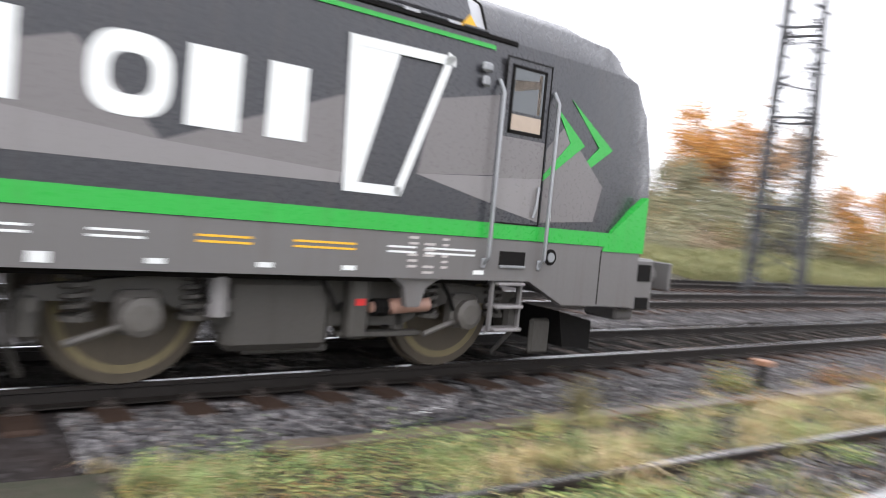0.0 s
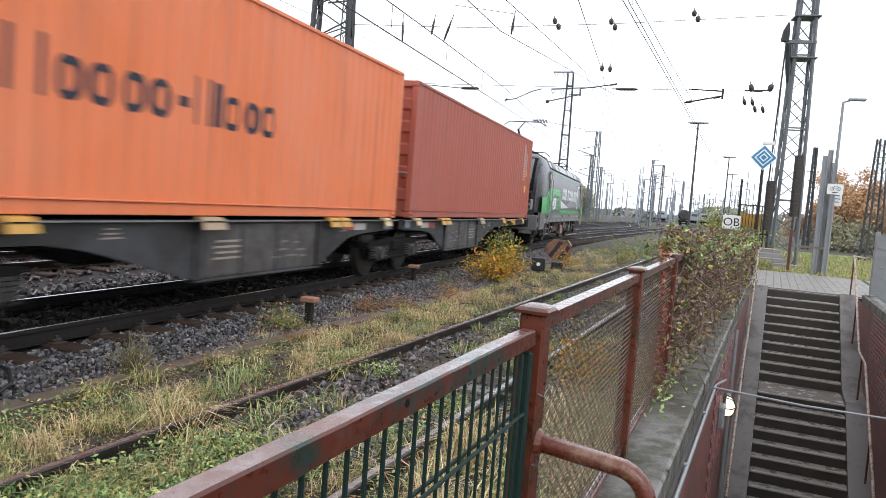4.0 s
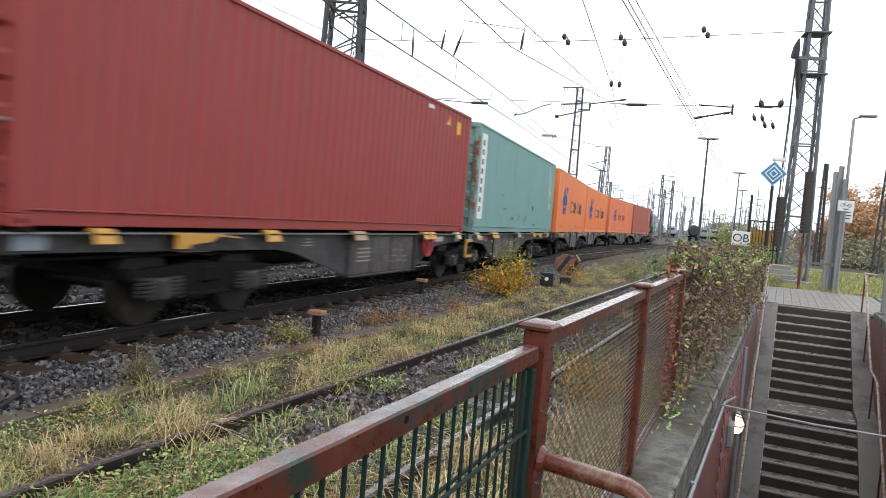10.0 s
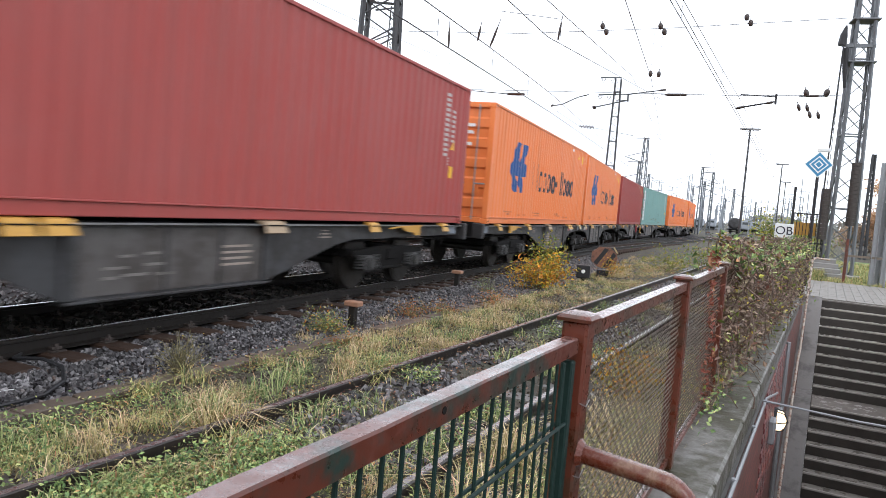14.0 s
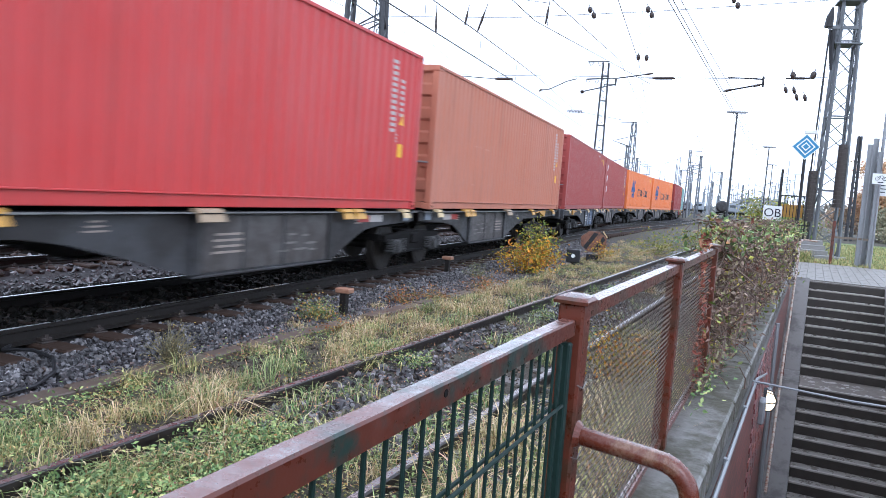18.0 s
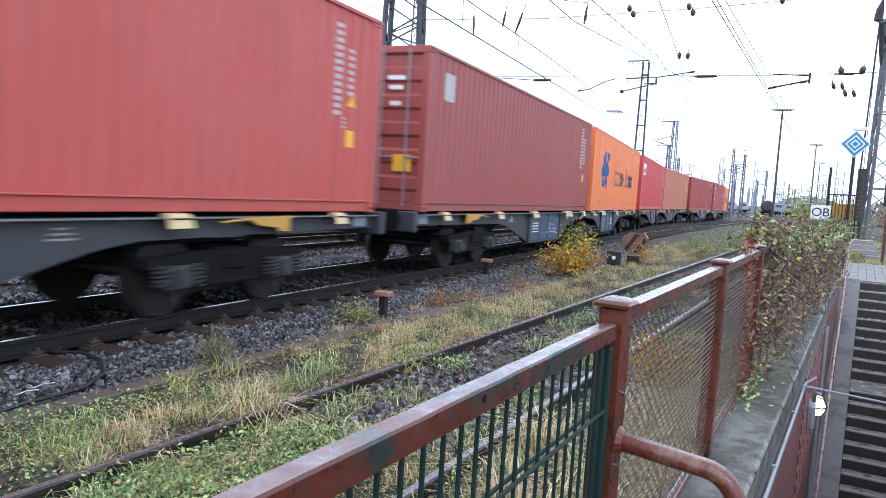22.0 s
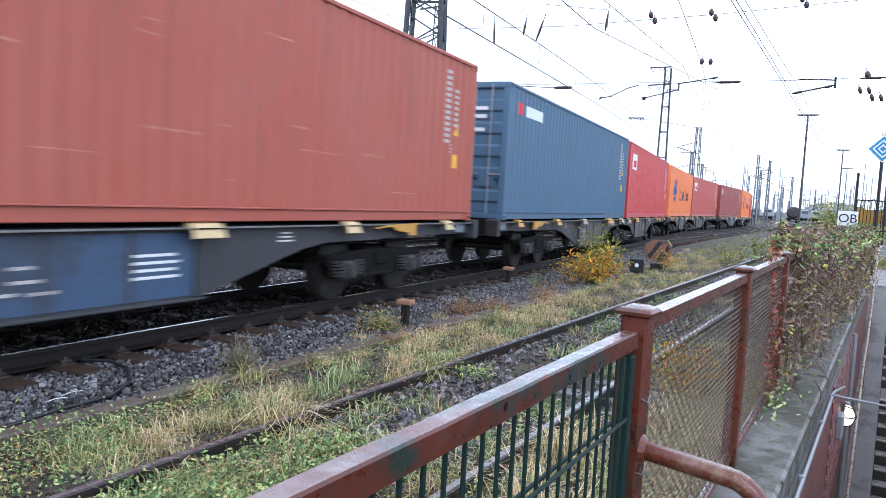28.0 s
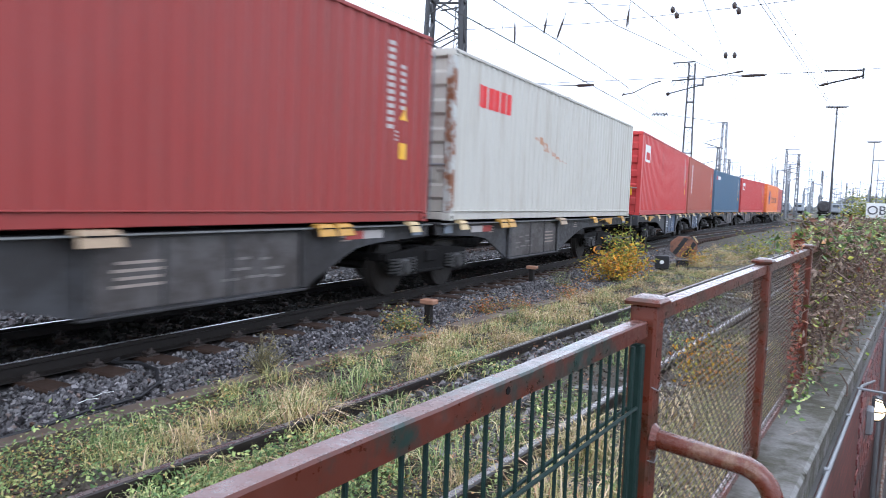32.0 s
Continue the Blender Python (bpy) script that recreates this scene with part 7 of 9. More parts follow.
def loco():
    lo = thing("locomotive", "charcoal and green four-axle electric locomotive with white side blocks", "locomotive")
    ys = [-9.12, -9.09, -9.05, -8.98, -8.9, -8.8, -8.7, -8.58, -8.45, -8.28, -8.1, -7.9, -7.7, -7.3, -6.5, -3.0, 0, 3.0, 6.5, 7.3, 7.7, 7.9, 8.1, 8.28, 8.45, 8.58, 8.7, 8.8, 8.9, 8.98, 9.05, 9.09, 9.12]
    part("body_side", loco_loft(ys, 0, 4), LOCO_DARK, lo, "glossy charcoal upper body", smooth=True)
    part("roof", loco_loft([y for y in ys if abs(y) <= 6.5], 4, 8), LOCO_ROOF, lo, "pale grey rounded roof", smooth=True)
    for s in (1, -1):
        part("cab_roof", loco_loft([y for y in ys if s * y >= 6.5], 4, 8), LOCO_DARK, lo, "charcoal rounded cab roof", smooth=True)
        sec = loco_section(s * 9.12)
        g = Geo().add([(x, s * 9.36, z) for x, z in sec] + [(-x, s * 9.36, z) for x, z in reversed(sec)], [tuple(range(2 * len(sec)))])
        g.box((0, s * 9.30, 1.2), (2.5, 0.12, 0.44), 0.03)
        nose = part("nose", g, LOCO_DARK, lo)
        part("mask", Geo().box((0, s * 9.37, 2.0), (2.2, 0.03, 0.32), 0.01), BOGIE, nose, "black panel below the windscreen")
        for k in range(3):
            part("marking", Geo().box((0.25 - 0.25 * k, s * 9.388, 2.02), (0.18, 0.005, 0.05)), MARK_GREY, nose)
        for k in range(4):
            part("grille_slat", Geo().box((0, s * 9.375, 1.50 + 0.1 * k), (1.75, 0.03, 0.07), 0.01), LOCO_GREEN, nose, "green nose slat")
        for x in (1.0, -1.0):
            lamp = part("headlamp", Geo().box((x * 1.03, s * 9.3, 1.7), (0.40, 0.2, 0.5), 0.07), LAMP_GREY, nose, "grey headlamp cluster")
            for z in (1.82, 1.6):
                part("lens", Geo().tube([(x * 1.03, s * 9.39, z), (x * 1.03, s * 9.41, z)], 0.085, 14), GLASS, lamp)
        part("bumper_bar", Geo().box((0, s * 9.40, 1.42), (1.9, 0.08, 0.09), 0.02), LOGO_WHITE, nose, "white bumper bar")
        # windscreen on the sloping front, in a black surround
        for name, mat, w, rows, up in (("windscreen_surround", BOGIE, 1.16, [8.36, 8.45, 8.58, 8.7, 8.8, 8.9, 8.98, 9.05, 9.09], 0.008), ("windscreen", SCREEN, 1.04, [8.45, 8.58, 8.7, 8.8, 8.9, 8.98, 9.03], 0.016)):
            g = Geo()
            for y in rows:
                top = loco_section(s * y)[8][1]
                g.v += [(-w, nose_y(s * y) + s * up, top + up), (w, nose_y(s * y) + s * up, top + up)]
            g.f = [(2 * i, 2 * i + 1, 2 * i + 3, 2 * i + 2) for i in range(len(rows) - 1)]
            part(name, g, mat, lo, "wide sloping windscreen" if name == "windscreen" else "black windscreen surround")
        part("wiper", Geo().tube([(0.2, s * 9.33, 2.5), (0.7, s * 9.31, 2.62)], 0.016, 5), BOGIE, lo)
    loco_skirt(lo)
    part("underframe", Geo().box((0, 0, 1.15), (2.7, 17.6, 0.44), 0.05), BOGIE, lo)
    loco_livery(lo)
    loco_lettering(lo)
    loco_cab_doors(lo)
    loco_roof(lo)
    for yc in (5.17, -4.76):
        loco_bogie(lo, yc)
    part("transformer_tank", Geo().box((0, 0.15, 0.66), (2.5, 2.2, 0.64), 0.06), LOCO_UNDER, lo, "grey transformer tank")
    for y, z, h, m in ((-0.80, 0.8, 0.1, SIGNAL_RED), (-0.8, 0.6, 0.25, LOCO_UNDER), (-0.46, 0.56, 0.42, COPPER), (-0.10, 0.56, 0.42, COPPER), (0.35, 0.7, 0.5, LOCO_UNDER), (1.05, 0.8, 0.24, COPPER), (1.2, 0.55, 0.22, LOCO_UNDER)):
        part("equipment_box", Geo().box((1.3, y, z), (0.12, 0.24, h), 0.02), m, lo)
    part("compressor", Geo().tube([(1.3, 0.45, 0.72), (1.3, 0.62, 0.72), (1.3, 0.64, 0.72), (1.3, 0.85, 0.72)], [0.1, 0.1, 0.17, 0.15], 14), LOCO_PALE, lo, "round grey compressor", smooth=True)
    for y in (1.7, 2.3, -1.6, -2.1, -2.6):
        part("equipment_box", Geo().box((1.2, y, 0.72), (0.2, 0.34, 0.44), 0.05), LOCO_UNDER, lo)
    for s in (1, -1):
        part("snow_plough", Geo().prism([(s * 8.3, 0.2), (s * 8.75, 0.16), (s * 8.75, 0.5), (s * 8.2, 0.62)], "x", -1.1, 1.1), BOGIE, lo, "dark plough plate")
        part("rail_guard", Geo().box((1.0, s * 8.0, 0.32), (0.08, 0.3, 0.4), 0.03), LOCO_UNDER, lo)
        hd = part("buffer_beam", Geo().box((0, s * 9.2, 0.98), (2.86, 0.42, 0.62), 0.03), LOCO_GREY, lo)
        for z, h in ((1.12, 0.2), (0.76, 0.14)):
            part("pocket", Geo().box((1.432, s * 9.22, z), (0.01, 0.24, h), 0.0), BOGIE, hd, "dark rectangular pocket")
        part("apron", Geo().box((0.95, s * 9.22, 0.6), (0.5, 0.36, 0.16), 0.03), LOCO_GREY, hd)
        far = 9.98 if s < 0 else 10.12
        for x in (0.875, -0.875):
            part("buffer", Geo().tube([(x, s * 9.3, 1.06), (x, s * (far - 0.1), 1.06)], 0.13, 14).box((x, s * (far - 0.03), 1.06), (0.6, 0.05, 0.36), 0.015), LOCO_GREY, hd, "wide buffer plate")
        part("coupling_hook", Geo().tube([(0, s * 9.3, 1.05), (0, s * 9.7, 1.0)], 0.06, 8), BOGIE, hd)
        part("brake_hose", Geo().tube([(0.4, s * 9.4, 0.95), (0.42, s * 9.55, 0.72), (0.38, s * 9.62, 0.6)], 0.025, 7), BOGIE, hd)
    TRAIN.append((lo, -10.694, 4.95))


loco()

# ---- masts and towers ----
def lattice(name, x, y, h, w0, w1, panels, leg, label, category="mast", turn=0.0, fine=True, z0=-0.2, mat=None):
    """A square lattice mast: four tapering legs and zigzag braces on each face."""
    mat = mat or MAST
    t = thing(name, label, category, pose(x, y, z0, 0, 0, turn))
    corner = [(-1, -1), (1, -1), (1, 1), (-1, 1)]
    for cx, cy in corner:
        part("leg", Geo().bar((cx * w0 / 2, cy * w0 / 2, 0), (cx * w1 / 2, cy * w1 / 2, h), leg), mat, t)

    def at(c, k):
        w = (w0 + (w1 - w0) * k) / 2
        return (c[0] * w, c[1] * w, h * k)

    rest = Geo()
    for f in range(4):
        a, b = corner[f], corner[(f + 1) % 4]
        for i in range(panels):
            k0, k1 = i / panels, (i + 1) / panels
            p, q = (at(a, k0), at(b, k1)) if i % 2 else (at(b, k0), at(a, k1))
            if fine:
                part("brace", Geo().bar(p, q, leg * 0.55, leg * 0.3), mat, t)
            else:
                rest.bar(p, q, leg * 0.5, leg * 0.3)
            if i % 4 == 0 and i:
                if fine:
                    part("strut", Geo().bar(at(a, k0), at(b, k0), leg * 0.7, leg * 0.5), mat, t)
                else:
                    rest.bar(at(a, k0), at(b, k0), leg * 0.7, leg * 0.4)
    if not fine:
        tagged(part("bracing", rest, mat, t), kind="stuff")
    return t


STEEL_BLUE = plain("weathered_blue_grey_steel", (0.135, 0.145, 0.155), 0.55, 0.1, var=0.25)
DARK_IRON = plain("black_iron", (0.025, 0.025, 0.027), 0.5, 0.3)
INSULATOR = plain("brown_glazed_porcelain", (0.04, 0.028, 0.024), 0.25, var=0.2)
PLANK = plain("weathered_plank", (0.16, 0.13, 0.1), 0.7, var=0.3)

# distance haze is mixed into this paler steel for the far masts
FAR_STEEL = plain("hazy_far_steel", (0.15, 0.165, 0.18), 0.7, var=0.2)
near_tower = lattice("lattice_tower", 3.45, 31.8, 17.0, 0.92, 0.38, 24, 0.1, "tall blue-grey riveted lattice tower carrying the overhead wires", "tower", 6.0, mat=STEEL_BLUE)
for i, (dx, dy) in enumerate(((-1, -1), (1, -1), (1, 1), (-1, 1))):
    part("footing", Geo().box((dx * 0.46, dy * 0.46, 0.12), (0.5, 0.5, 0.4), 0.04), CONCRETE, near_tower, "stepped concrete footing")
WEIGHT = plain("brown_grey_cast_weight", (0.05, 0.042, 0.038), 0.6, 0.1, var=0.4)
for x, z0, n in ((0.22, 2.2, 16), (-0.72, 1.6, 13)):
    for k in range(n):
        part("tension_weight", Geo().tube([(x, -0.4, z0 + 0.15 * k), (x, -0.4, z0 + 0.143 + 0.15 * k)], 0.17, 14), WEIGHT, near_tower, "stacked cast tension weight")
    part("weight_rod", Geo().tube([(x, -0.4, z0 - 0.2), (x, -0.4, 8.9)], 0.012, 5), DARK_IRON, near_tower)
for z in (8.4, 10.0, 12.6):
    part("platform", Geo().box((0, 0, z), (0.95, 0.85, 0.06), 0.01), STEEL_BLUE, near_tower)
part("cross_arm", Geo().bar((-0.75, -0.3, 9.0), (0.4, -0.3, 9.0), 0.12), STEEL_BLUE, near_tower)
part("tensioner", Geo().tube([(-0.75, -0.3, 9.0), (-0.72, -0.3, 9.4), (-0.66, -0.3, 9.75)], [0.16, 0.13, 0.03], 8).tube([(-0.6, -0.3, 8.9), (-0.55, -0.3, 8.0), (-0.5, -0.3, 7.4)], [0.12, 0.09, 0.05], 8), DARK_IRON, near_tower, "dark pulley and insulator cluster")
part("down_lead", Geo().tube([(-0.72, -0.45, 8.9), (-0.85, -0.5, 3.0), (-0.85, -0.5, 0.2)], 0.03, 6), DARK_IRON, near_tower)
# tensioning platform at the tower's foot
pf = thing("tension_platform", "dark steel railing frame with a yellow panel at the tower foot", "frame", pose(2.35, 32.2, 0))
for i in range(10):
    part("bar", Geo().bar((-0.55 + 0.12 * i, 0, 0.1), (-0.55 + 0.12 * i, 0, 2.35), 0.025), DARK_IRON, pf)
for z in (0.15, 1.2, 2.35):
    part("rail", Geo().bar((-0.6, 0.0, z), (0.6, 0.0, z), 0.05), DARK_IRON, pf)
part("panel", Geo().box((-0.1, 0.05, 1.75), (0.8, 0.03, 0.5), 0.005), YELLOW, pf, "yellow panel")
for x in (-0.6, 0.6):
    part("post", Geo().bar((x, 0, -0.1), (x, 0, 3.4), 0.09), DARK_IRON, pf)
st = thing("concrete_steps", "low stack of grey concrete blocks below the tower", "steps", pose(2.9, 29.6, 0))
for i in range(4):
    part("block", Geo().box((0, 0.28 * i, 0.1 + 0.17 * i), (1.1 - 0.12 * i, 0.4, 0.2), 0.015), CONCRETE, st)

lattice("lattice_tower", -13.9, 25.5, 17.5, 1.75, 0.85, 22, 0.15, "tall dark lattice tower behind the train", "tower", 20)

mast1 = lattice("catenary_mast", -10.05, 57.1, 12.4, 0.8, 0.42, 26, 0.1, "slender dark lattice catenary mast with cross arms", "mast", 10)


def abreast(d, z):
    """A point beside the first mast, square to the tracks."""
    return (d * 0.985, -d * 0.174, z + 0.2)


part("top_arm", Geo().bar(abreast(-1.39, 12.3), abreast(0.22, 12.32), 0.09), MAST, mast1)
part("cross_arm", Geo().bar(abreast(-1.42, 10.97), abreast(0.2, 11.05), 0.1), MAST, mast1)
part("cantilever", Geo().tube([abreast(-1.68, 10.0), abreast(0.85, 10.6)], 0.05, 7), MAST, mast1, "tubular cantilever arm")
part("cantilever", Geo().tube([abreast(0.8, 11.04), abreast(3.55, 11.45)], 0.045, 7), MAST, mast1, "tubular cantilever arm")
part("bracket", Geo().bar(abreast(0.85, 10.5), abreast(0.85, 11.1), 0.14), MAST, mast1)
for z in (10.6, 11.04):
    part("bracket", Geo().bar(abreast(0.0, z), abreast(0.85, z), 0.06), MAST, mast1)
part("insulator", Geo().tube([abreast(-1.78, 9.96), abreast(-1.55, 10.03)], 0.14, 9), INSULATOR, mast1)
part("insulator", Geo().tube([abreast(3.1, 11.38), abreast(3.6, 11.46)], 0.075, 7), INSULATOR, mast1)
for d, z in ((-1.13, 12.05), (-0.45, 12.05), (-1.28, 10.72), (-0.6, 10.72)):
    part("insulator", Geo().tube([abreast(d - 0.16, z + 0.18), abreast(d, z - 0.12), abreast(d + 0.16, z + 0.18)], 0.035, 5), INSULATOR, mast1)

for x, y, h, w, arm in ((-13.0, 99, 12.6, 0.95, -1), (-15.5, 113, 10.5, 0.6, -1), (-7.3, 129, 11.4, 0.5, 1), (-5.9, 138, 11.2, 0.5, -1), (-8.6, 165, 11, 0.5, 1), (-3.0, 190, 11, 0.5, -1), (-12.5, 190, 11, 0.5, 1), (-1.0, 230, 11, 0.5, 1), (-18.5, 150, 11, 0.6, -1),
                        (-6.5, 260, 11, 0.5, -1), (3.0, 270, 11, 0.5, 1), (-26, 230, 11, 0.6, 1), (-15, 290, 11, 0.5, -1), (-24.5, 47.0, 15.5, 1.0, -1), (8.1, 60, 7.8, 0.35, 1), (9.3, 45, 6.9, 0.8, 1), (6, 330, 11, 0.5, 1), (-12, 350, 11, 0.5, 1)):
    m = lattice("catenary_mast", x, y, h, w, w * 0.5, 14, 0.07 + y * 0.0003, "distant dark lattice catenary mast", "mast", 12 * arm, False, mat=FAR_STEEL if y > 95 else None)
    if h > 10:
        part("cross_arm", Geo().bar((-1.6 * (arm < 0) - 0.3, 0, h - 0.1), (1.6 * (arm > 0) + 0.3, 0, h - 0.1), 0.1), MAST, m)
        part("cantilever", Geo().tube([(0, 0, h - 3.4), (2.6 * arm, -0.3, h - 2.6)], 0.06, 5), MAST, m)
        part("cantilever", Geo().tube([(0, 0, h - 1.9), (2.2 * arm, -0.3, h - 2.5)], 0.05, 5), MAST, m)


# ---- overhead wires ----
def wire(name, pts, r, label):
    ob = part(name, Geo().tube(pts, r, 4, False), DARK_IRON)
    return tagged(ob, label, "wire")


def catenary(fx, label, supports, zc=5.55, zm=7.1, stagger=0.2, r=0.008, sag=0.8):
    """Contact wire, sagging bearer and droppers over a track."""
    t = thing("overhead_line", label, "overhead line")
    part("contact_wire", Geo().tube([(fx(y) + (stagger if i % 2 else -stagger), y, zc) for i, y in enumerate(supports)], r * 1.2, 4, False), DARK_IRON, t)
    dr = Geo()
    for i in range(len(supports) - 1):
        a, b = supports[i], supports[i + 1]
        pts = []
        for k in range(9):
            u = k / 8
            y = a + (b - a) * u
            xs = fx(y) + stagger * ((1 if i % 2 else -1) * (1 - 2 * u))
            zz = zm - sag * 4 * u * (1 - u)
            pts.append((xs, y, zz))
            if 0 < k < 8 and a < 120:
                dr.tube([(xs, y, zz), (xs, y, zc)], r * 0.6, 3, False)
        part("bearer_wire", Geo().tube(pts, r, 4, False), DARK_IRON, t)
    tagged(part("hanger_wire", dr, DARK_IRON, t), kind="stuff")


catenary(siding_x, "thin overhead contact line above the siding", [-30, 30.3, 95, 160, 230], 5.62, 6.3, 0.02, 0.0075, 0.4)
wire("contact_wire", [(siding_x(y) + 0.09, y, 5.64) for y in (-30, 30.3, 95, 160, 230)], 0.0085, "second contact wire running beside the first above the siding")
catenary(main_x, "thin overhead contact line above the main track", [-35, -5, 27.8, 57.5, 99, 150, 200], 5.42, 6.1, 0.1, 0.013, 0.12)
catenary(second_x, "thin overhead contact line above the second track", [-35, 26.4, 57.5, 99, 150, 200, 260], 5.5, 7.2)
catenary(third_x, "thin overhead contact line above the third track", [-35, 26, 57.5, 99, 150, 200, 260], 5.5, 7.2)
catenary(lambda y: -3.2 + 0.01 * y, "thin overhead line crossing the yard", [57, 110, 170, 240, 320], 5.6, 7.0, 0.3, 0.012)
catenary(lambda y: 1.5 + 0.005 * y, "thin overhead line at the yard's edge", [95, 150, 210, 280, 360], 5.6, 7.0, 0.3, 0.012)


def span_at(k, z):
    """A point on the cross span between the two towers."""
    return Vector((-13.9 + 17.35 * k, 25.5 + 6.3 * k, z))


wire("cross_wire", [span_at(0.03, 8.14), span_at(0.3, 8.4), span_at(0.6, 9.0), span_at(0.98, 9.9)], 0.012, "upper cross wire between the towers")
wire("cross_wire", [span_at(0.2, 6.1), span_at(0.45, 6.35), span_at(0.76, 6.65), span_at(0.97, 6.95)], 0.012, "lower cross wire between the towers")
wire("cross_wire", [span_at(0.25, 9.2), span_at(0.38, 9.05), span_at(0.38, 8.2)], 0.012, "loose jumper wire under the cross span")
wire("feeder_wire", [(-9.5, 30, 11.2), (-9.0, 57, 12.4), (-11.5, 99, 12.5), (-12, 160, 12)], 0.02, "feeder wire from mast to mast")
wire("feeder_wire", [(-4.6, 20, 9.9), (-7.6, 57, 12.3), (-11.2, 99, 12.5)], 0.02, "feeder wire from mast to mast")
for x0, x1 in ((-9.0, -6.5),):
    wire("feeder_wire", [(x0, 10, 9.2), (x0 + 0.6, 30, 8.9), (x1, 57, 10.6)], 0.018, "feeder wire above the train")


def insulator(k, z, dx, dz, n=1, r=0.09):
    t = thing("span_insulator", "dark porcelain insulator hanging from the cross span", "insulator", Matrix.Translation(span_at(k, z)), "span insulators")
    for i in range(n):
        o = Vector((i * 0.3, 0.1 * i, 0)) if k < 0.4 or z < 8.5 else Vector((i * 0.16, 0, -0.22 * i))
        d = Vector((dx, 0, dz))
        part("insulator_body", Geo().tube([o, o + d * 0.1, o + d * 0.4, o + d * 0.5, o + d * 0.9, o + d], [0.02, r * 0.55, r * 0.8, r * 0.8, r * 0.6, 0.02], 10), INSULATOR, t, smooth=True)
        part("hanger", Geo().tube([o + d * -0.35, o], 0.015, 5), DARK_IRON, t)


for k, z, dx, dz, n, r in ((0.146, 8.42, 0.03, -0.8, 1, 0.06), (0.212, 8.58, -0.09, -0.58, 1, 0.06), (0.248, 8.6, -0.26, -0.78, 1, 0.06), (0.38, 8.95, -0.08, -0.7, 1, 0.06), (0.465, 9.02, 0.05, -0.24, 2, 0.12), (0.585, 9.18, 0.04, -0.25, 2, 0.12), (0.76, 9.75, 0.02, -0.25, 2, 0.12),
                           (0.575, 7.35, 0.0, -0.24, 2, 0.1), (0.884, 6.5, 0.08, -0.26, 2, 0.085), (0.908, 6.25, 0.08, -0.26, 2, 0.085), (0.896, 7.08, 0.08, -0.3, 1, 0.13), (0.942, 7.15, -0.08, -0.3, 1, 0.14)):
    insulator(k, z, dx, dz, n, r)
wire("hanger_wire", [span_at(0.575, 7.3), span_at(0.575, 8.98)], 0.006, "thin wire holding two insulators below the cross span")
wire("hanger_wire", [span_at(0.592, 7.3), span_at(0.592, 9.0)], 0.006, "thin wire holding two insulators below the cross span")


def overhead_arm(name, label, rods, caps):
    """Rods and stout insulators on the cross span, each given by its ends."""
    o = span_at(rods[0][0], rods[0][1])
    t = thing(name, label, "overhead arm", Matrix.Translation(o), "overhead arms")
    for a, za, b, zb, r in rods:
        part("tube", Geo().tube([span_at(a, za) - o, span_at(b, zb) - o], r, 6), DARK_IRON, t)
    for a, za, b, zb, r in caps:
        p, q = span_at(a, za) - o, span_at(b, zb) - o
        part("insulator", Geo().tube([p, p.lerp(q, 0.15), p.lerp(q, 0.85), q], [r * 0.5, r, r, r * 0.5], 8), INSULATOR, t)


overhead_arm("registration_arm", "dark tubular registration arm steadying the contact wire", [(0.765, 6.7, 0.838, 6.71, 0.022), (0.758, 6.16, 0.838, 6.53, 0.03), (0.838, 6.42, 0.838, 6.82, 0.04)], [(0.76, 6.17, 0.775, 6.24, 0.05), (0.818, 6.43, 0.833, 6.5, 0.05)])
overhead_arm("cross_strut", "thin strut ending in a dark ribbed insulator", [(0.2, 6.06, 0.281, 6.04, 0.016)], [(0.279, 6.04, 0.317, 6.08, 0.06)])
overhead_arm("registration_arm", "thin bent steady arm holding the contact wire", [(0.376, 5.72, 0.396, 5.79, 0.022), (0.396, 5.79, 0.43, 6.13, 0.02), (0.43, 6.13, 0.452, 6.26, 0.02)], [(0.374, 5.66, 0.379, 5.78, 0.04)])
overhead_arm("cross_strut", "short dark insulator in the cross wire", [(0.6, 6.46, 0.612, 6.47, 0.012)], [(0.609, 6.47, 0.655, 6.53, 0.055)])
overhead_arm("cross_strut", "dark rod with a stout insulator beside the tower", [(0.885, 6.8, 0.94, 6.88, 0.022)], [(0.9, 6.83, 0.925, 6.86, 0.05)])
t = thing("line_connector", "dark cluster of wire clamps above the train", "clamp", pose(-7.1, 33.0, 5.5), "line clamps")
for i in range(5):
    part("clamp", Geo().tube([(-0.3 + 0.14 * i, 0, 0.05 * (i % 2)), (-0.22 + 0.14 * i, 0, 0.14), (-0.16 + 0.14 * i, 0, -0.02)], 0.035, 5), DARK_IRON, t)
part("lead", Geo().tube([(-0.3, 0, 0.1), (-1.4, -0.4, 0.75)], 0.015, 4), DARK_IRON, t)
part("lead", Geo().tube([(0.3, 0, 0.05), (2.0, 2.0, -0.05)], 0.015, 4), DARK_IRON, t)


# ---- lamps, signs and posts ----
def yard_lamp(x, y, h, head, label):
    t = thing("yard_lamp", label, "lamp post", pose(x, y, -0.2))
    part("pole", Geo().tube([(0, 0, 0), (0, 0, h)], [h * 0.011, h * 0.007], 8), MAST, t)
    part("head", Geo().box((0, 0, h), (head, 0.3, 0.2), 0.03), GALV, t, "long grey luminaire")
    part("bracket", Geo().bar((-head * 0.4, 0, h - 0.12), (head * 0.4, 0, h - 0.12), 0.08), MAST, t)


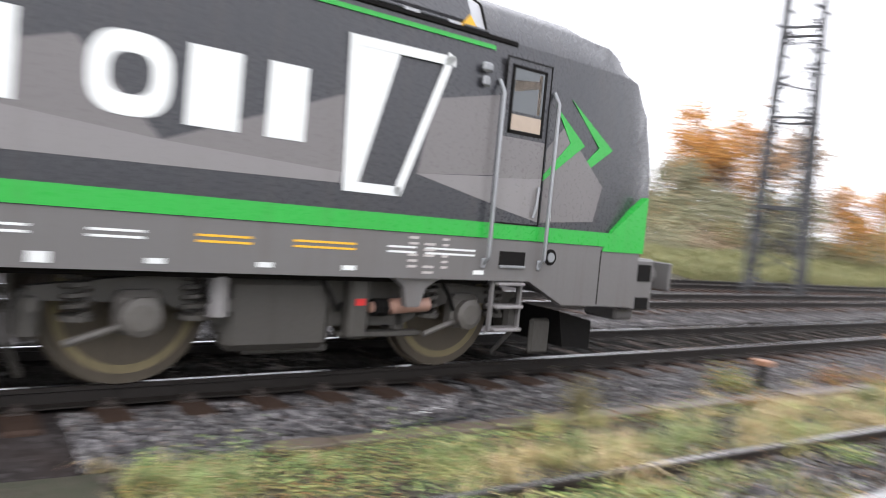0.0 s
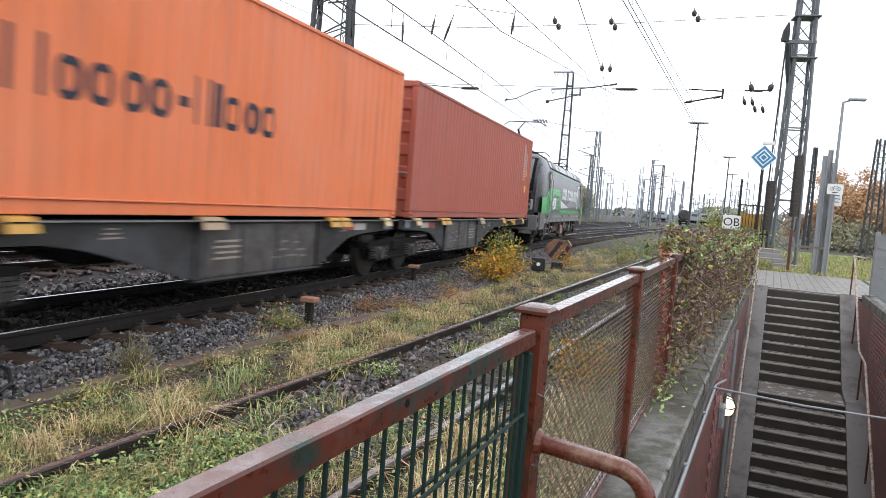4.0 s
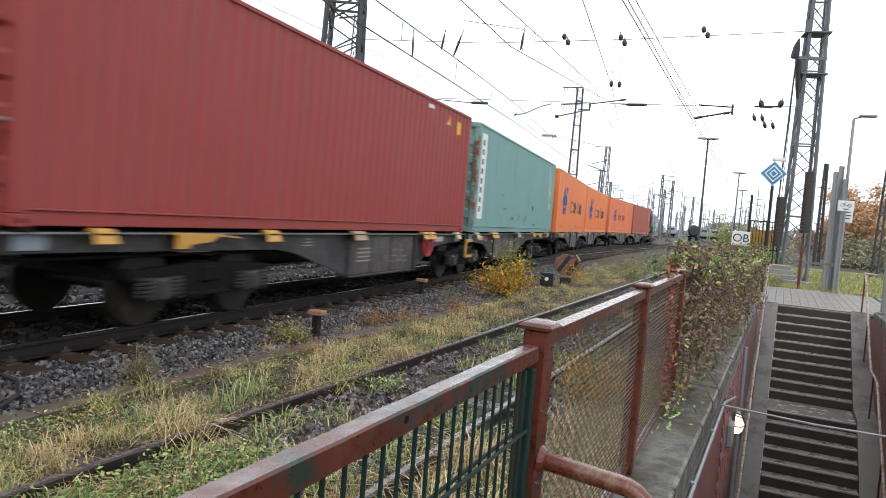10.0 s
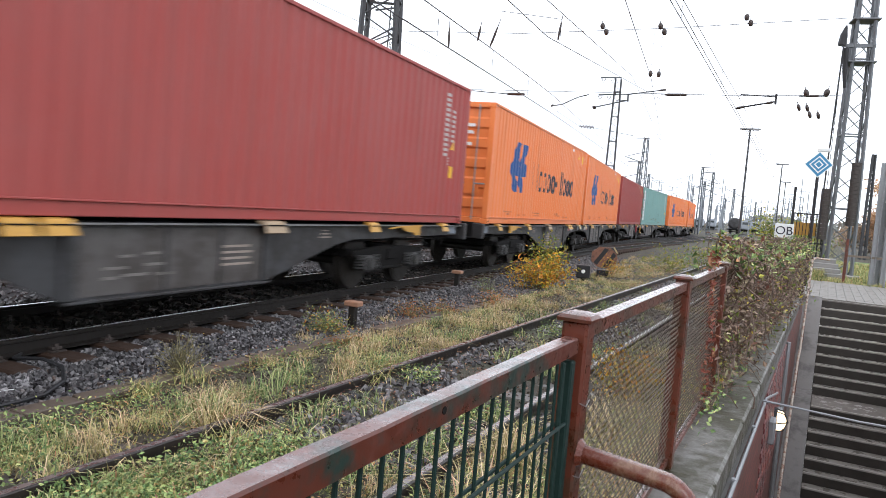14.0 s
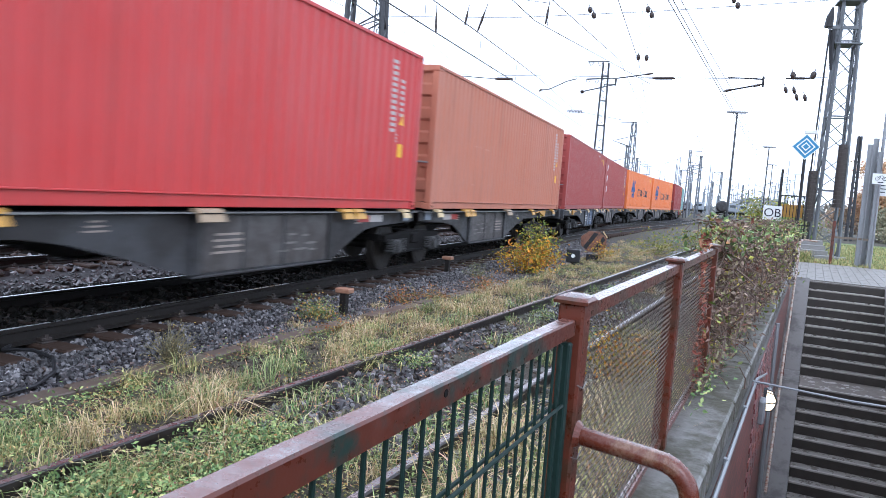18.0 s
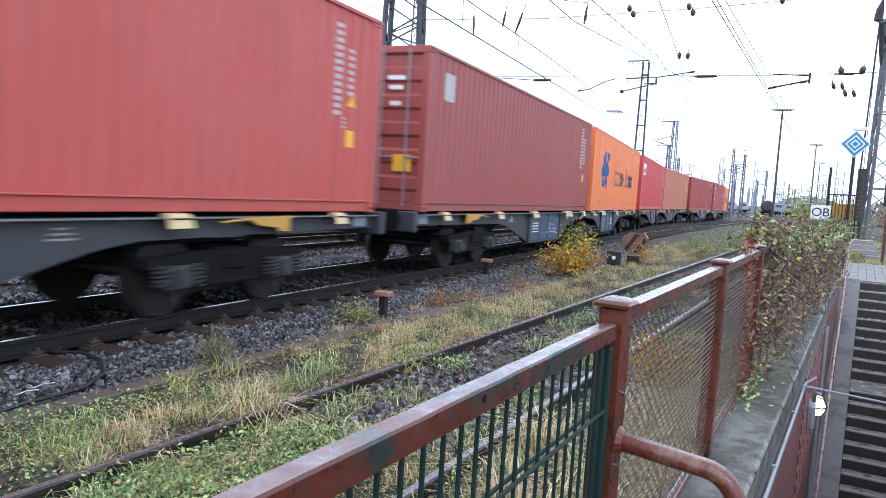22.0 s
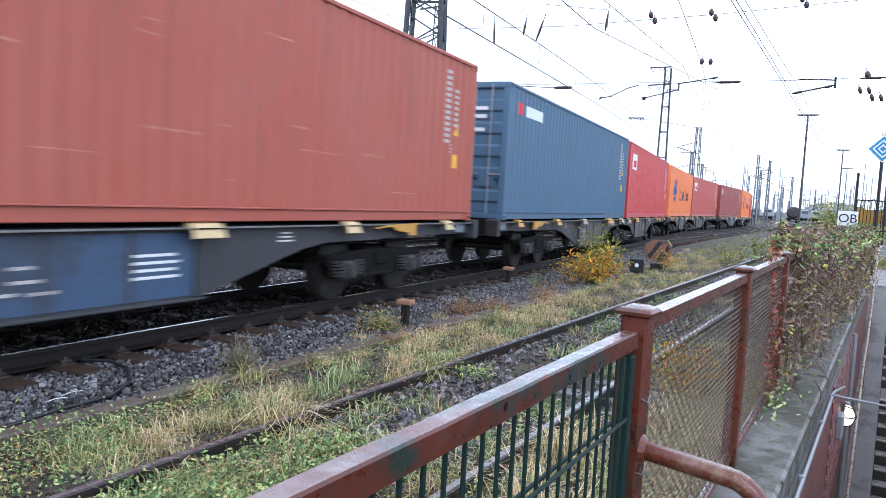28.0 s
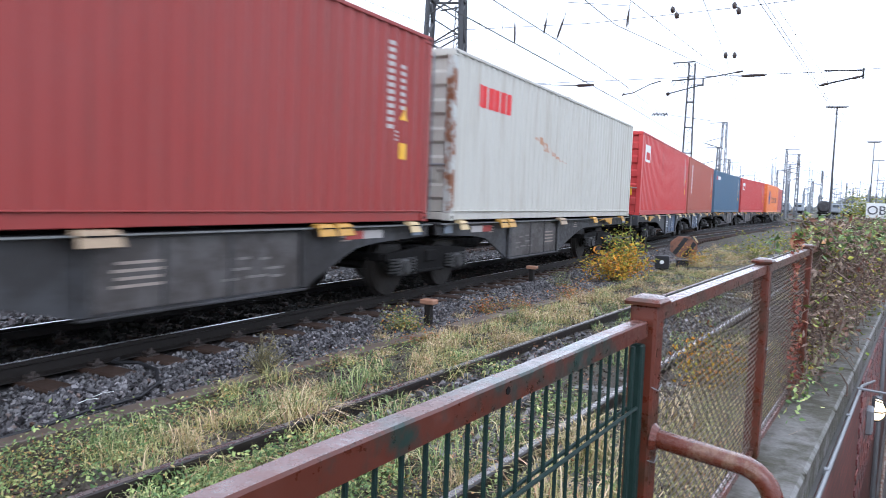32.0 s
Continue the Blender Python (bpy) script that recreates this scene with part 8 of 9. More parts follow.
yard_lamp(-0.5, 100, 14.3, 2.5, "tall dark yard lamp post with a wide luminaire")
yard_lamp(5.1, 140, 13.4, 2.2, "far yard lamp post with a wide luminaire")
yard_lamp(8.5, 200, 14, 2.4, "far yard lamp post with a wide luminaire")
lp = thing("street_lamp", "grey tapered street lamp with a flat head", "street lamp", pose(4.5, 28.2, 0))
part("pole", Geo().tube([(0, 0, 0), (0, 0, 6.0)], [0.07, 0.045], 10), GALV, lp)
part("arm", Geo().tube([(0, 0, 6.0), (0.25, 0, 6.08)], 0.03, 6), GALV, lp)
part("head", Geo().box((0.42, 0, 6.1), (0.55, 0.2, 0.09), 0.03), GALV, lp, "flat grey lamp head")
part("notice", Geo().box((0.1, -0.09, 2.75), (0.34, 0.01, 0.62), 0.0), LOGO_WHITE, lp, "white notice plate")
for k in range(4):
    part("notice_line", Geo().box((0.1, -0.098, 2.9 - 0.11 * k), (0.24 - 0.05 * (k % 2), 0.004, 0.03)), LOGO_RED if k == 0 else LOGO_DARK, lp)
bs = thing("cycle_sign", "white rectangular sign with a bicycle pictogram on a post", "sign", pose(4.35, 27.0, 0))
part("post", Geo().tube([(0, 0, 0), (0, 0, 3.2)], 0.03, 8), GALV, bs)
part("plate", Geo().box((0, -0.04, 2.95), (0.48, 0.012, 0.34), 0.0), LOGO_WHITE, bs)
for s in (-1, 1):
    part("pictogram", Geo().tube([(s * 0.1 + 0.055 * math.cos(a), -0.05, 2.96 + 0.055 * math.sin(a)) for a in [i * math.pi / 8 for i in range(17)]], 0.008, 4), LOGO_DARK, bs)
part("pictogram", Geo().tube([(-0.1, -0.05, 2.96), (-0.03, -0.05, 3.05), (0.06, -0.05, 3.05), (0.1, -0.05, 2.96), (0.0, -0.05, 2.96), (-0.03, -0.05, 3.05)], 0.007, 4), LOGO_DARK, bs)
part("notice_line", Geo().box((0, -0.05, 2.84), (0.16, 0.004, 0.03)), LOGO_DARK, bs)
for x, y, h in ((4.05, 27.6, 4.1), (4.28, 28.1, 4.35), (4.42, 27.9, 3.9)):
    t = thing("steel_post", "thick grey steel post beside the path", "post", pose(x, y, 0), "steel posts")
    part("flange", Geo().box((-0.065, 0, h / 2), (0.02, 0.14, h), 0.004), GALV, t)
    part("flange", Geo().box((0.065, 0, h / 2), (0.02, 0.14, h), 0.004), GALV, t)
    part("web", Geo().box((0, 0, h / 2), (0.108, 0.02, h), 0.0), GALV, t)
bn = thing("barrier_rail", "short rusty barrier rail on posts by the path", "barrier", pose(3.75, 27.6, 0))
part("rail", Geo().bar((-0.5, 0, 0.95), (0.55, 0, 0.95), 0.07), PLANK, bn)
part("post", Geo().bar((-0.5, 0, -0.05), (-0.5, 0, 1.5), 0.09), RUST_RED, bn)

ds = thing("diamond_sign", "blue and white diamond sign with nested squares on a post", "sign", pose(1.84, 23.93, 0, 0, 0, -4))
part("post", Geo().tube([(0, 0, -0.05), (0, 0, 3.95)], 0.045, 10), DARK_IRON, ds)
SIGN_BLUE = plain("sign_blue", (0.045, 0.22, 0.40), 0.4, var=0.1)
for i, (s, m) in enumerate(((0.385, LOGO_WHITE), (0.35, SIGN_BLUE), (0.26, LOGO_WHITE), (0.21, SIGN_BLUE), (0.13, LOGO_WHITE), (0.085, SIGN_BLUE))):
    part("plate", Geo().prism([(-s, 3.62), (0, 3.62 - s), (s, 3.62), (0, 3.62 + s)], "y", -0.06 - 0.004 * i, -0.055 - 0.004 * i + 0.003), m, ds)
part("lamp", Geo().box((0.1, -0.02, 4.05), (0.36, 0.1, 0.11), 0.02), LOGO_WHITE, ds, "small pale lamp box on top")

ob_sign = thing("location_sign", "white enamel sign with black letters on a post in the creeper", "sign", pose(0.675, 14.48, 0, 0, 0, -2))
part("post", Geo().tube([(0, 0, 0.1), (0, 0, 1.7)], 0.025, 8), GALV, ob_sign)
part("plate", Geo().box((0, -0.035, 1.6), (0.31, 0.012, 0.26), 0.003), LOGO_WHITE, ob_sign)
cu = bpy.data.curves.new("lettering", "FONT")
cu.body, cu.size, cu.extrude, cu.align_x, cu.align_y = "OB", 0.21, 0.002, "CENTER", "CENTER"
cu.materials.append(LOGO_DARK)
tx = new("lettering", cu)
tx.parent = ob_sign
tx.matrix_basis = pose(0, -0.046, 1.6, 90, 0, 0)

# marker posts, shunting signal and point lever
WOOD_CAP = plain("weathered_orange_brown_cap", (0.30, 0.16, 0.10), 0.55, var=0.3)
for x, y, h in ((-4.92, 8.85, 0.36), (-5.6, 14.55, 0.4)):
    t = thing("marker_post", "short rusty marker post with a square cap", "post", pose(x, y, -0.3), "marker posts")
    part("post", Geo().box((0, 0, h / 2), (0.1, 0.1, h), 0.01), RAIL_SIDE, t)
    part("cap", Geo().box((0, 0, h + 0.03), (0.22, 0.17, 0.07), 0.012), WOOD_CAP, t, "weathered pale cap")
    part("base", Geo().box((0.05, 0.02, 0.02), (0.24, 0.2, 0.1), 0.02), SLEEPER, t)
sg = thing("ground_signal", "small dark ground signal box with a white dot", "signal", pose(-3.72, 18.75, -0.2, 0, 0, 8))
part("case", Geo().box((0, 0, 0.32), (0.34, 0.26, 0.34), 0.02), DARK_IRON, sg)
part("dot", Geo().tube([(0, -0.132, 0.33), (0, -0.14, 0.33)], 0.05, 14), LOGO_WHITE, sg)
part("leg", Geo().box((0, 0, 0.08), (0.12, 0.12, 0.18), 0.01), DARK_IRON, sg)
pd = thing("point_weight", "octagonal brown and white point lever weight beside the siding", "point lever", pose(-3.72, 21.6, -0.2, 0, 0, 14))
oct_pts = [(0.40 * math.cos(a), 0.58 + 0.33 * math.sin(a)) for a in [math.pi / 8 + i * math.pi / 4 for i in range(8)]]
part("weight", Geo().prism(oct_pts, "y", -0.05, 0.05), rusty("brown_weight_paint", (0.19, 0.085, 0.05), (0.10, 0.05, 0.035), 0.45), pd)
part("stripe", Geo().prism([(-0.3, 0.4), (-0.2, 0.34), (0.12, 0.82), (0.0, 0.86)], "y", -0.058, -0.051), DARK_IRON, pd, "dark diagonal stripe")
part("stripe", Geo().prism([(-0.02, 0.3), (0.1, 0.3), (0.34, 0.66), (0.26, 0.76)], "y", -0.058, -0.051), DARK_IRON, pd, "dark diagonal stripe")
part("edge", Geo().prism([(0.25, 0.88), (0.37, 0.72), (0.395, 0.74), (0.27, 0.91)], "y", -0.06, 0.05), CREAM, pd, "pale chipped edge")
part("lever", Geo().bar((0.1, 0, 0.22), (0.6, 0, 0.18), 0.05), CREAM, pd)
part("stand", Geo().box((0, 0, 0.1), (0.34, 0.3, 0.22), 0.02), DARK_IRON, pd)

# black cable looped on the ballast, with white scraps
cb = Geo()
pts = [(-6.15, 4.75, -0.15), (-6.0, 4.56, -0.13), (-5.75, 4.66, -0.12), (-5.45, 4.62, -0.14), (-5.22, 4.44, -0.19), (-5.06, 4.12, -0.21), (-4.98, 3.85, -0.19), (-4.9, 3.5, -0.16), (-4.85, 3.1, -0.17), (-4.9, 2.4, -0.2)]
fine = []
for i in range(len(pts) - 1):
    for k in range(5):
        fine.append(tuple(np.array(pts[i]) + (np.array(pts[i + 1]) - np.array(pts[i])) * k / 5))
part_cable = part("loose_cable", cb.tube(fine, 0.017, 7), DARK_IRON, smooth=True)
tagged(part_cable, "loose black cable looped over the ballast", "cable")
r = random.Random(31)
for i in range(3):
    x, y = -5.3 - 0.07 * i, 3.68 + 0.2 * i
    g = Geo().tube([(x, y, -0.22), (x + 0.05, y + 0.06, -0.19), (x - 0.02, y + 0.12, -0.21), (x + 0.05, y + 0.18, -0.2)], 0.004, 5)
    tagged(part("plastic_scrap", g, LOGO_WHITE), "crumpled white plastic scrap on the ballast", "litter")


# ---- stair fittings, paving and lawn ----
def handrail(u, label, top_u):
    t = thing("handrail", label, "handrail", WELL)
    pts = [(top_u + 0.3, 20.1, 0.98), (top_u, 20.1, 1.0), (u, 20.0, 0.94), (u, 17.05, -0.86), (u, 15.9, -0.92), (u, 12.6, -2.9)]
    part("tube", Geo().tube(pts, 0.024, 8), rusty("flaking_cream_paint", (0.42, 0.36, 0.30), (0.22, 0.09, 0.05), 0.47, 0.5, 12), t, "flaking cream handrail tube", smooth=True)
    for v, z in ((20.1, 1.0), (18.5, 0.02), (16.5, -0.9), (14.2, -1.93)):
        zz = {20.1: 0.0, 18.5: -0.82, 16.5: -1.72, 14.2: -2.6}[v]
        part("stanchion", Geo().tube([(u, v, z), (u, v, zz - 0.1)], 0.018, 7), RUST_RED, t)


handrail(-0.28, "flaking cream-painted handrail on rusty stanchions beside the stairs", -0.2)
handrail(1.86, "flaking cream-painted handrail on the stairs' other side", 1.84)
lampw = thing("wall_lamp", "oval caged bulkhead lamp glowing warm on the wall", "wall lamp", WELL @ pose(-0.38, 9.9, -0.76))
GLOW = bpy.data.materials.new("warm_lamp_glow")
GLOW.use_nodes = True
gbs = GLOW.node_tree.nodes["Principled BSDF"]
gbs.inputs["Base Color"].default_value = (0.9, 0.8, 0.6, 1)
gbs.inputs["Emission Color"].default_value, gbs.inputs["Emission Strength"].default_value = (1.0, 0.74, 0.42, 1), 2.0
part("base", Geo().tube([(0, 0, 0), (0.05, 0, 0)], 0.16, 16), DARK_IRON, lampw)
part("glass", Geo().tube([(0.05, 0, 0), (0.1, 0, 0), (0.14, 0, 0), (0.155, 0, 0)], [0.125, 0.12, 0.08, 0.02], 16), GLOW, lampw, "glowing ribbed glass", smooth=True)
for a in (0, 60, 120):
    c, s = math.cos(radians(a)), math.sin(radians(a))
    part("cage_wire", Geo().tube([(0.03, c * 0.15, s * 0.15), (0.13, c * 0.12, s * 0.12), (0.175, 0, 0), (0.13, -c * 0.12, -s * 0.12), (0.03, -c * 0.15, -s * 0.15)], 0.008, 5), DARK_IRON, lampw)
cable = part("tension_cable", Geo().tube([(-0.37, 7.1, 0.06), (0.4, 7.1, 0.03), (1.2, 7.1, 0.04), (2.05, 7.1, 0.09)], 0.011, 6), GALV, at=WELL)
tagged(cable, "pale cable stretched across the stairwell", "cable")
cond = thing("conduit", "grey conduit running along the stairwell coping", "conduit", WELL)
part("tube", Geo().tube([(-0.355, 3.0, 0.02), (-0.355, 7.4, 0.02), (-0.355, 9.8, -0.4)], 0.014, 6), GALV, cond)
for v in (3.4, 4.8, 6.2):
    part("clip", Geo().box((-0.365, v, 0.02), (0.03, 0.04, 0.05), 0.005), GALV, cond)
dp = thing("downpipe", "pale blue-grey stained pipe strip on the brick wall", "pipe", WELL)
part("tube", Geo().tube([(-0.35, 11.6, 0.0), (-0.35, 11.6, -3.0)], 0.035, 8), GALV, dp)
for v, z in ((10.6, -0.9), (8.9, -0.65)):
    part("junction_box", Geo().box((-0.34, v, z), (0.08, 0.22, 0.28), 0.02), GALV, dp)

pv = thing("paving", "pale grey paving slabs at the top of the stairs", "paving", WELL, kind="structure")
SLAB = plain("pale_paving_concrete", (0.21, 0.195, 0.175), 0.55, var=0.3, scale=5)
slab = Geo().box((0, 0, 0), (0.194, 0.494, 0.06), 0.006).mesh("paving_slab", SLAB)
r = random.Random(9)
for i in range(17):
    for j in range(15):
        part("paving_slab", slab, None, pv, at=pose(-0.55 + 0.2 * i, 20.38 + 0.5 * j, 0.004 + r.uniform(-0.003, 0.003)))
part("kerb", Geo().box((0.83, 20.07, -0.012), (2.9, 0.14, 0.03), 0.006), STRING, pv, "worn edge stone at the stair head")
LAWN_MAT, n_, l_, b_ = node_mat("short_lawn", 0.8)
l_.new(mix(n_, l_, noise_tex(n_, l_, 3, 5), (0.07, 0.12, 0.025), (0.17, 0.22, 0.06)), b_.inputs["Base Color"])
lawn = part("lawn", Geo().box((6.5, 40, 0.0), (14.5, 25.6, 0.03), 0.01), LAWN_MAT, at=WELL)
tagged(lawn, "short green lawn beyond the paving", "lawn", kind="structure")
m = 6000
vv = 27.3 + 22 * rng.uniform(0, 1, m) ** 1.4
uu = rng.uniform(-0.6, 8.0, m)
c5, s5 = math.cos(radians(5.5)), math.sin(radians(5.5))
cen = np.stack([uu * c5 + vv * s5, -uu * s5 + vv * c5, np.full(m, 0.01)], 1)
stuff("lawn_grass", tufts(cen, 7, 0.07, 0.13, 0.007), GRASS_GREEN, "short green grass on the lawn", "grass")
cen = np.stack([uu[:700] * 0.12 + 2.0, 27.4 + uu[:700] * 0.35, np.full(700, 0.0)], 1)
stuff("verge_weeds", tufts(cen, 10, 0.08, 0.3, 0.006), GRASS_GREEN, "taller green weeds at the tower foot", "grass")

gp = thing("welded_fence", "light grey welded mesh fence panel on the stairwell wall", "fence", WELL)
for v in (15.4, 18.7):
    part("post", Geo().box((2.13, v, 0.88), (0.08, 0.08, 1.5), 0.01), GALV, gp)
    part("post_foot", Geo().box((2.13, v, 0.2), (0.2, 0.2, 0.03), 0.005), GALV, gp)
for i in range(64):
    part("mesh_wire", Geo().bar((2.13, 15.47 + 0.05 * i, 0.25), (2.13, 15.47 + 0.05 * i, 1.58), 0.007), GALV, gp)
for i in range(7):
    part("mesh_wire", Geo().bar((2.14, 15.4, 0.28 + 0.2 * i), (2.14, 18.7, 0.28 + 0.2 * i), 0.012), GALV, gp)
pa = part("path", Geo().box((3.6, 24, 0.0), (1.4, 9.0, 0.05), 0.01), SLAB, at=WELL)
tagged(pa, "pale paved path beyond the mesh panel", "path", kind="structure")

# ---- trees and distance ----
TRUNK = plain("grey_brown_bark", (0.12, 0.095, 0.075), 0.8, var=0.4, scale=8)
ORANGE_TREE = island_mat("orange_tree_leaves", [(0.0, (0.45, 0.20, 0.05)), (0.4, (0.66, 0.31, 0.08)), (0.75, (0.74, 0.41, 0.11)), (1.0, (0.45, 0.28, 0.12))])
# rust and olive leaves are lightened to mix distance haze into their colours
RUST_TREE = island_mat("hazed_rust_leaves", [(0.0, (0.34, 0.24, 0.17)), (0.5, (0.45, 0.33, 0.23)), (1.0, (0.54, 0.43, 0.32))])
OLIVE_TREE = island_mat("hazed_olive_leaves", [(0.0, (0.22, 0.23, 0.15)), (0.5, (0.32, 0.32, 0.21)), (1.0, (0.44, 0.39, 0.27))])


def tree(x, y, h, w, mat, label, seed, leaves=1500, size=0.3, bare=0.5):
    r = random.Random(seed)
    t = thing("tree", label, "tree", pose(x, y, -0.2))
    part("trunk", Geo().tube([(0, 0, 0), (r.uniform(-0.2, 0.2), 0, h * 0.35), (r.uniform(-0.4, 0.4), 0, h * 0.7)], [0.03 * h, 0.02 * h, 0.008 * h], 7), TRUNK, t)
    g, ends = Geo(), []
    for i in range(26):
        z = h * r.uniform(0.12, 0.75)
        a = r.uniform(0, 2 * math.pi)
        k = w * r.uniform(0.35, 1.0) * (1 - 0.5 * max(0, z / h - 0.4))
        tip = Vector((math.cos(a) * k, math.sin(a) * k, min(h, z + h * r.uniform(0.1, 0.3))))
        mid = tip * 0.5 + Vector((0, 0, z * 0.55))
        g.tube([(0, 0, z), mid, tip], [0.008 * h, 0.005 * h, 0.002 * h], 4, False)
        ends.append((mid, tip))
        for _ in range(3):
            q = tip + Vector((r.gauss(0, 0.3), r.gauss(0, 0.3), r.uniform(0, 0.5))) * w * 0.35
            g.tube([mid + (tip - mid) * r.random(), q], [0.003 * h, 0.001 * h], 3, False)
            ends.append((tip, q))
    tagged(part("branch_tangle", g, TRUNK, t), kind="stuff")
    p = []
    for i in range(leaves):
        a, b = r.choice(ends)
        q = a + (b - a) * r.uniform(0.2, 1.1) + Vector((r.gauss(0, 1), r.gauss(0, 1), r.gauss(0, 1))) * w * 0.13
        q.z = max(q.z, 0.2)
        p.append(tuple(q))
    v, f = leaf_cards(np.array(p), size, 0.1)
    tagged(part("crown", fast_mesh("crown", v, f, mat), None, t), kind="stuff")


r = random.Random(77)
for i, (x, y, h, w, mat) in enumerate((
        (-33, 51.5, 11.9, 5.2, ORANGE_TREE), (-29.5, 53, 10.5, 4.2, RUST_TREE), (-36.5, 48, 6.0, 4.2, OLIVE_TREE), (-31, 47, 5.0, 3.6, OLIVE_TREE), (-27.5, 50, 5.0, 3.4, OLIVE_TREE), (-25.5, 58, 6.5, 3.2, ORANGE_TREE), (-34, 47, 7.5, 3.2, OLIVE_TREE), (-23, 61, 6.8, 2.8, OLIVE_TREE), (-38, 44, 8.0, 3.4, OLIVE_TREE),
        (-25, 75, 8.0, 3.4, RUST_TREE), (-22, 82, 7.6, 3.2, RUST_TREE), (-26, 84, 9.0, 3.6, OLIVE_TREE), (-20.5, 95, 6.2, 2.6, ORANGE_TREE), (-23, 100, 7.5, 3.0, RUST_TREE), (-20, 112, 6.5, 2.8, OLIVE_TREE), (-22, 124, 7.0, 3.2, RUST_TREE), (-21, 140, 6.0, 3.2, OLIVE_TREE), (-24, 160, 7.0, 4, RUST_TREE), (-42, 60, 10, 4, RUST_TREE), (-48, 40, 9, 4, OLIVE_TREE))):
    tree(x, y, h, w, mat, {"orange_tree_leaves": "autumn tree with orange leaves on the railway bank", "hazed_rust_leaves": "half-bare autumn tree with rust-brown leaves", "hazed_olive_leaves": "olive-green bushy tree on the railway bank"}[mat.name], i, int(3400 * (1 + max(0.0, w - 4) * 1.1)), 0.34)
# hedge leaves are paled so that haze is part of the colour
HEDGE_LEAF = island_mat("hazed_rust_hedge_leaves", [(0.0, (0.50, 0.30, 0.17)), (0.5, (0.62, 0.39, 0.22)), (1.0, (0.70, 0.50, 0.32))])
for i in range(13):
    b, d = radians(10.0 + 0.55 * i), 66 + 5 * (i % 3)
    tree(math.sin(b) * d, math.cos(b) * d, r.uniform(4.6, 6.6), r.uniform(2.2, 2.9), HEDGE_LEAF, "bushy autumn tree with dull orange foliage behind the lawn", 40 + i, 7000, 0.24)
for x, y, h, w, mat in ((9.5, 70, 2.6, 2.4, RUST_TREE), (11.2, 62, 2.4, 2.2, OLIVE_TREE)):
    tree(x, y, h, w, mat, "low autumn scrub at the edge of the lawn", 60 + int(x), 3000, 0.24)
shrub("hedge_bush", 1.6, 37, 1.7, 2.6, 2600, YELLOW_GREEN, 0.13, "rounded yellow-green bush behind the fence", 61, 60, -0.1)
shrub("hedge_bush", 2.7, 40, 1.6, 2.3, 2000, YELLOW_GREEN, 0.13, "rounded yellow-green bush behind the fence", 62, 50, -0.1)
shrub("hedge_bush", 3.4, 36, 0.9, 1.5, 1200, OLIVE_TREE, 0.1, "dark green bush at the tower foot", 63, 40, -0.1)
BRAMBLE = island_mat("dull_bramble_leaves", [(0.0, (0.16, 0.17, 0.09)), (0.45, (0.26, 0.26, 0.13)), (0.75, (0.38, 0.30, 0.16)), (1.0, (0.42, 0.25, 0.13))])
for i in range(34):
    y = 36 + 3.2 * i + r.uniform(-1.2, 1.2)
    x = -23.5 - r.uniform(0, 7) + 0.025 * y
    h = r.uniform(1.8, 4.0)
    shrub("bank_scrub", x, y, r.uniform(2.0, 3.2), h, 1300, (OLIVE_TREE, BRAMBLE, RUST_TREE, BRAMBLE)[i % 4], 0.2, ("olive scrub on the railway bank", "tangled brambles turning brown on the railway bank", "rust-brown scrub on the railway bank", "tangled brambles turning brown on the railway bank")[i % 4], 70 + i, 34, 0.2)
OLIVE_GRASS = island_mat("long_olive_grass", [(0.0, (0.16, 0.18, 0.08)), (0.5, (0.26, 0.27, 0.12)), (1.0, (0.38, 0.33, 0.17))])
m = 9000
yy = 28 + 110 * rng.uniform(0, 1, m) ** 1.3
xx = -19.6 - 7 * rng.uniform(0, 1, m) ** 1.4 + 0.02 * yy
zz = np.interp(xx - 0.02 * yy, (-26, -21.5, -19.5), (0.68, 0.08, -0.24))
stuff("bank_grass", tufts(np.stack([xx, yy, zz], 1), 6, 0.25, 0.6, 0.02, 1.4), OLIVE_GRASS, "long olive grass on the railway bank", "grass")
bank = Geo()
ys = [0, 20, 35, 50, 70, 100, 150, 250]
for y in ys:
    for x, z in ((-19.5, -0.22), (-21.5, 0.1), (-26, 0.7), (-40, 0.9), (-80, 1.0)):
        bank.v.append((x + (0.02 * y), y, z))
bank.f = [(j * 5 + i, j * 5 + i + 1, (j + 1) * 5 + i + 1, (j + 1) * 5 + i) for j in range(len(ys) - 1) for i in range(4)]
ob = part("bank", bank, GROUND)
tagged(ob, "low grassy bank along the far side of the yard", "bank", kind="structure")

# stabled stock and low buildings at the far end of the yard
# two greys with the air's haze painted in, for far vehicles and poles
HAZE = plain("hazy_grey_blue", (0.33, 0.36, 0.40), 0.8)
HAZE_DARK = plain("hazy_dark_grey", (0.25, 0.275, 0.30), 0.8)
tk = thing("tank_wagon", "grey-brown tank wagon standing far off in the yard", "wagon", pose(-2.2, 185, 0, 0, 0, 2))
part("tank", Geo().tube([(0, -4.5, 2.4), (0, -4.2, 2.4), (0, 4.2, 2.4), (0, 4.5, 2.4)], [1.0, 1.35, 1.35, 1.0], 20), WAGON_GREY, tk, smooth=True)
part("underframe", Geo().box((0, 0, 0.95), (2.4, 11, 0.3), 0.03), BOGIE, tk)
for y in (-4.2, -2.4, 2.4, 4.2):
    wheelset(tk, y)
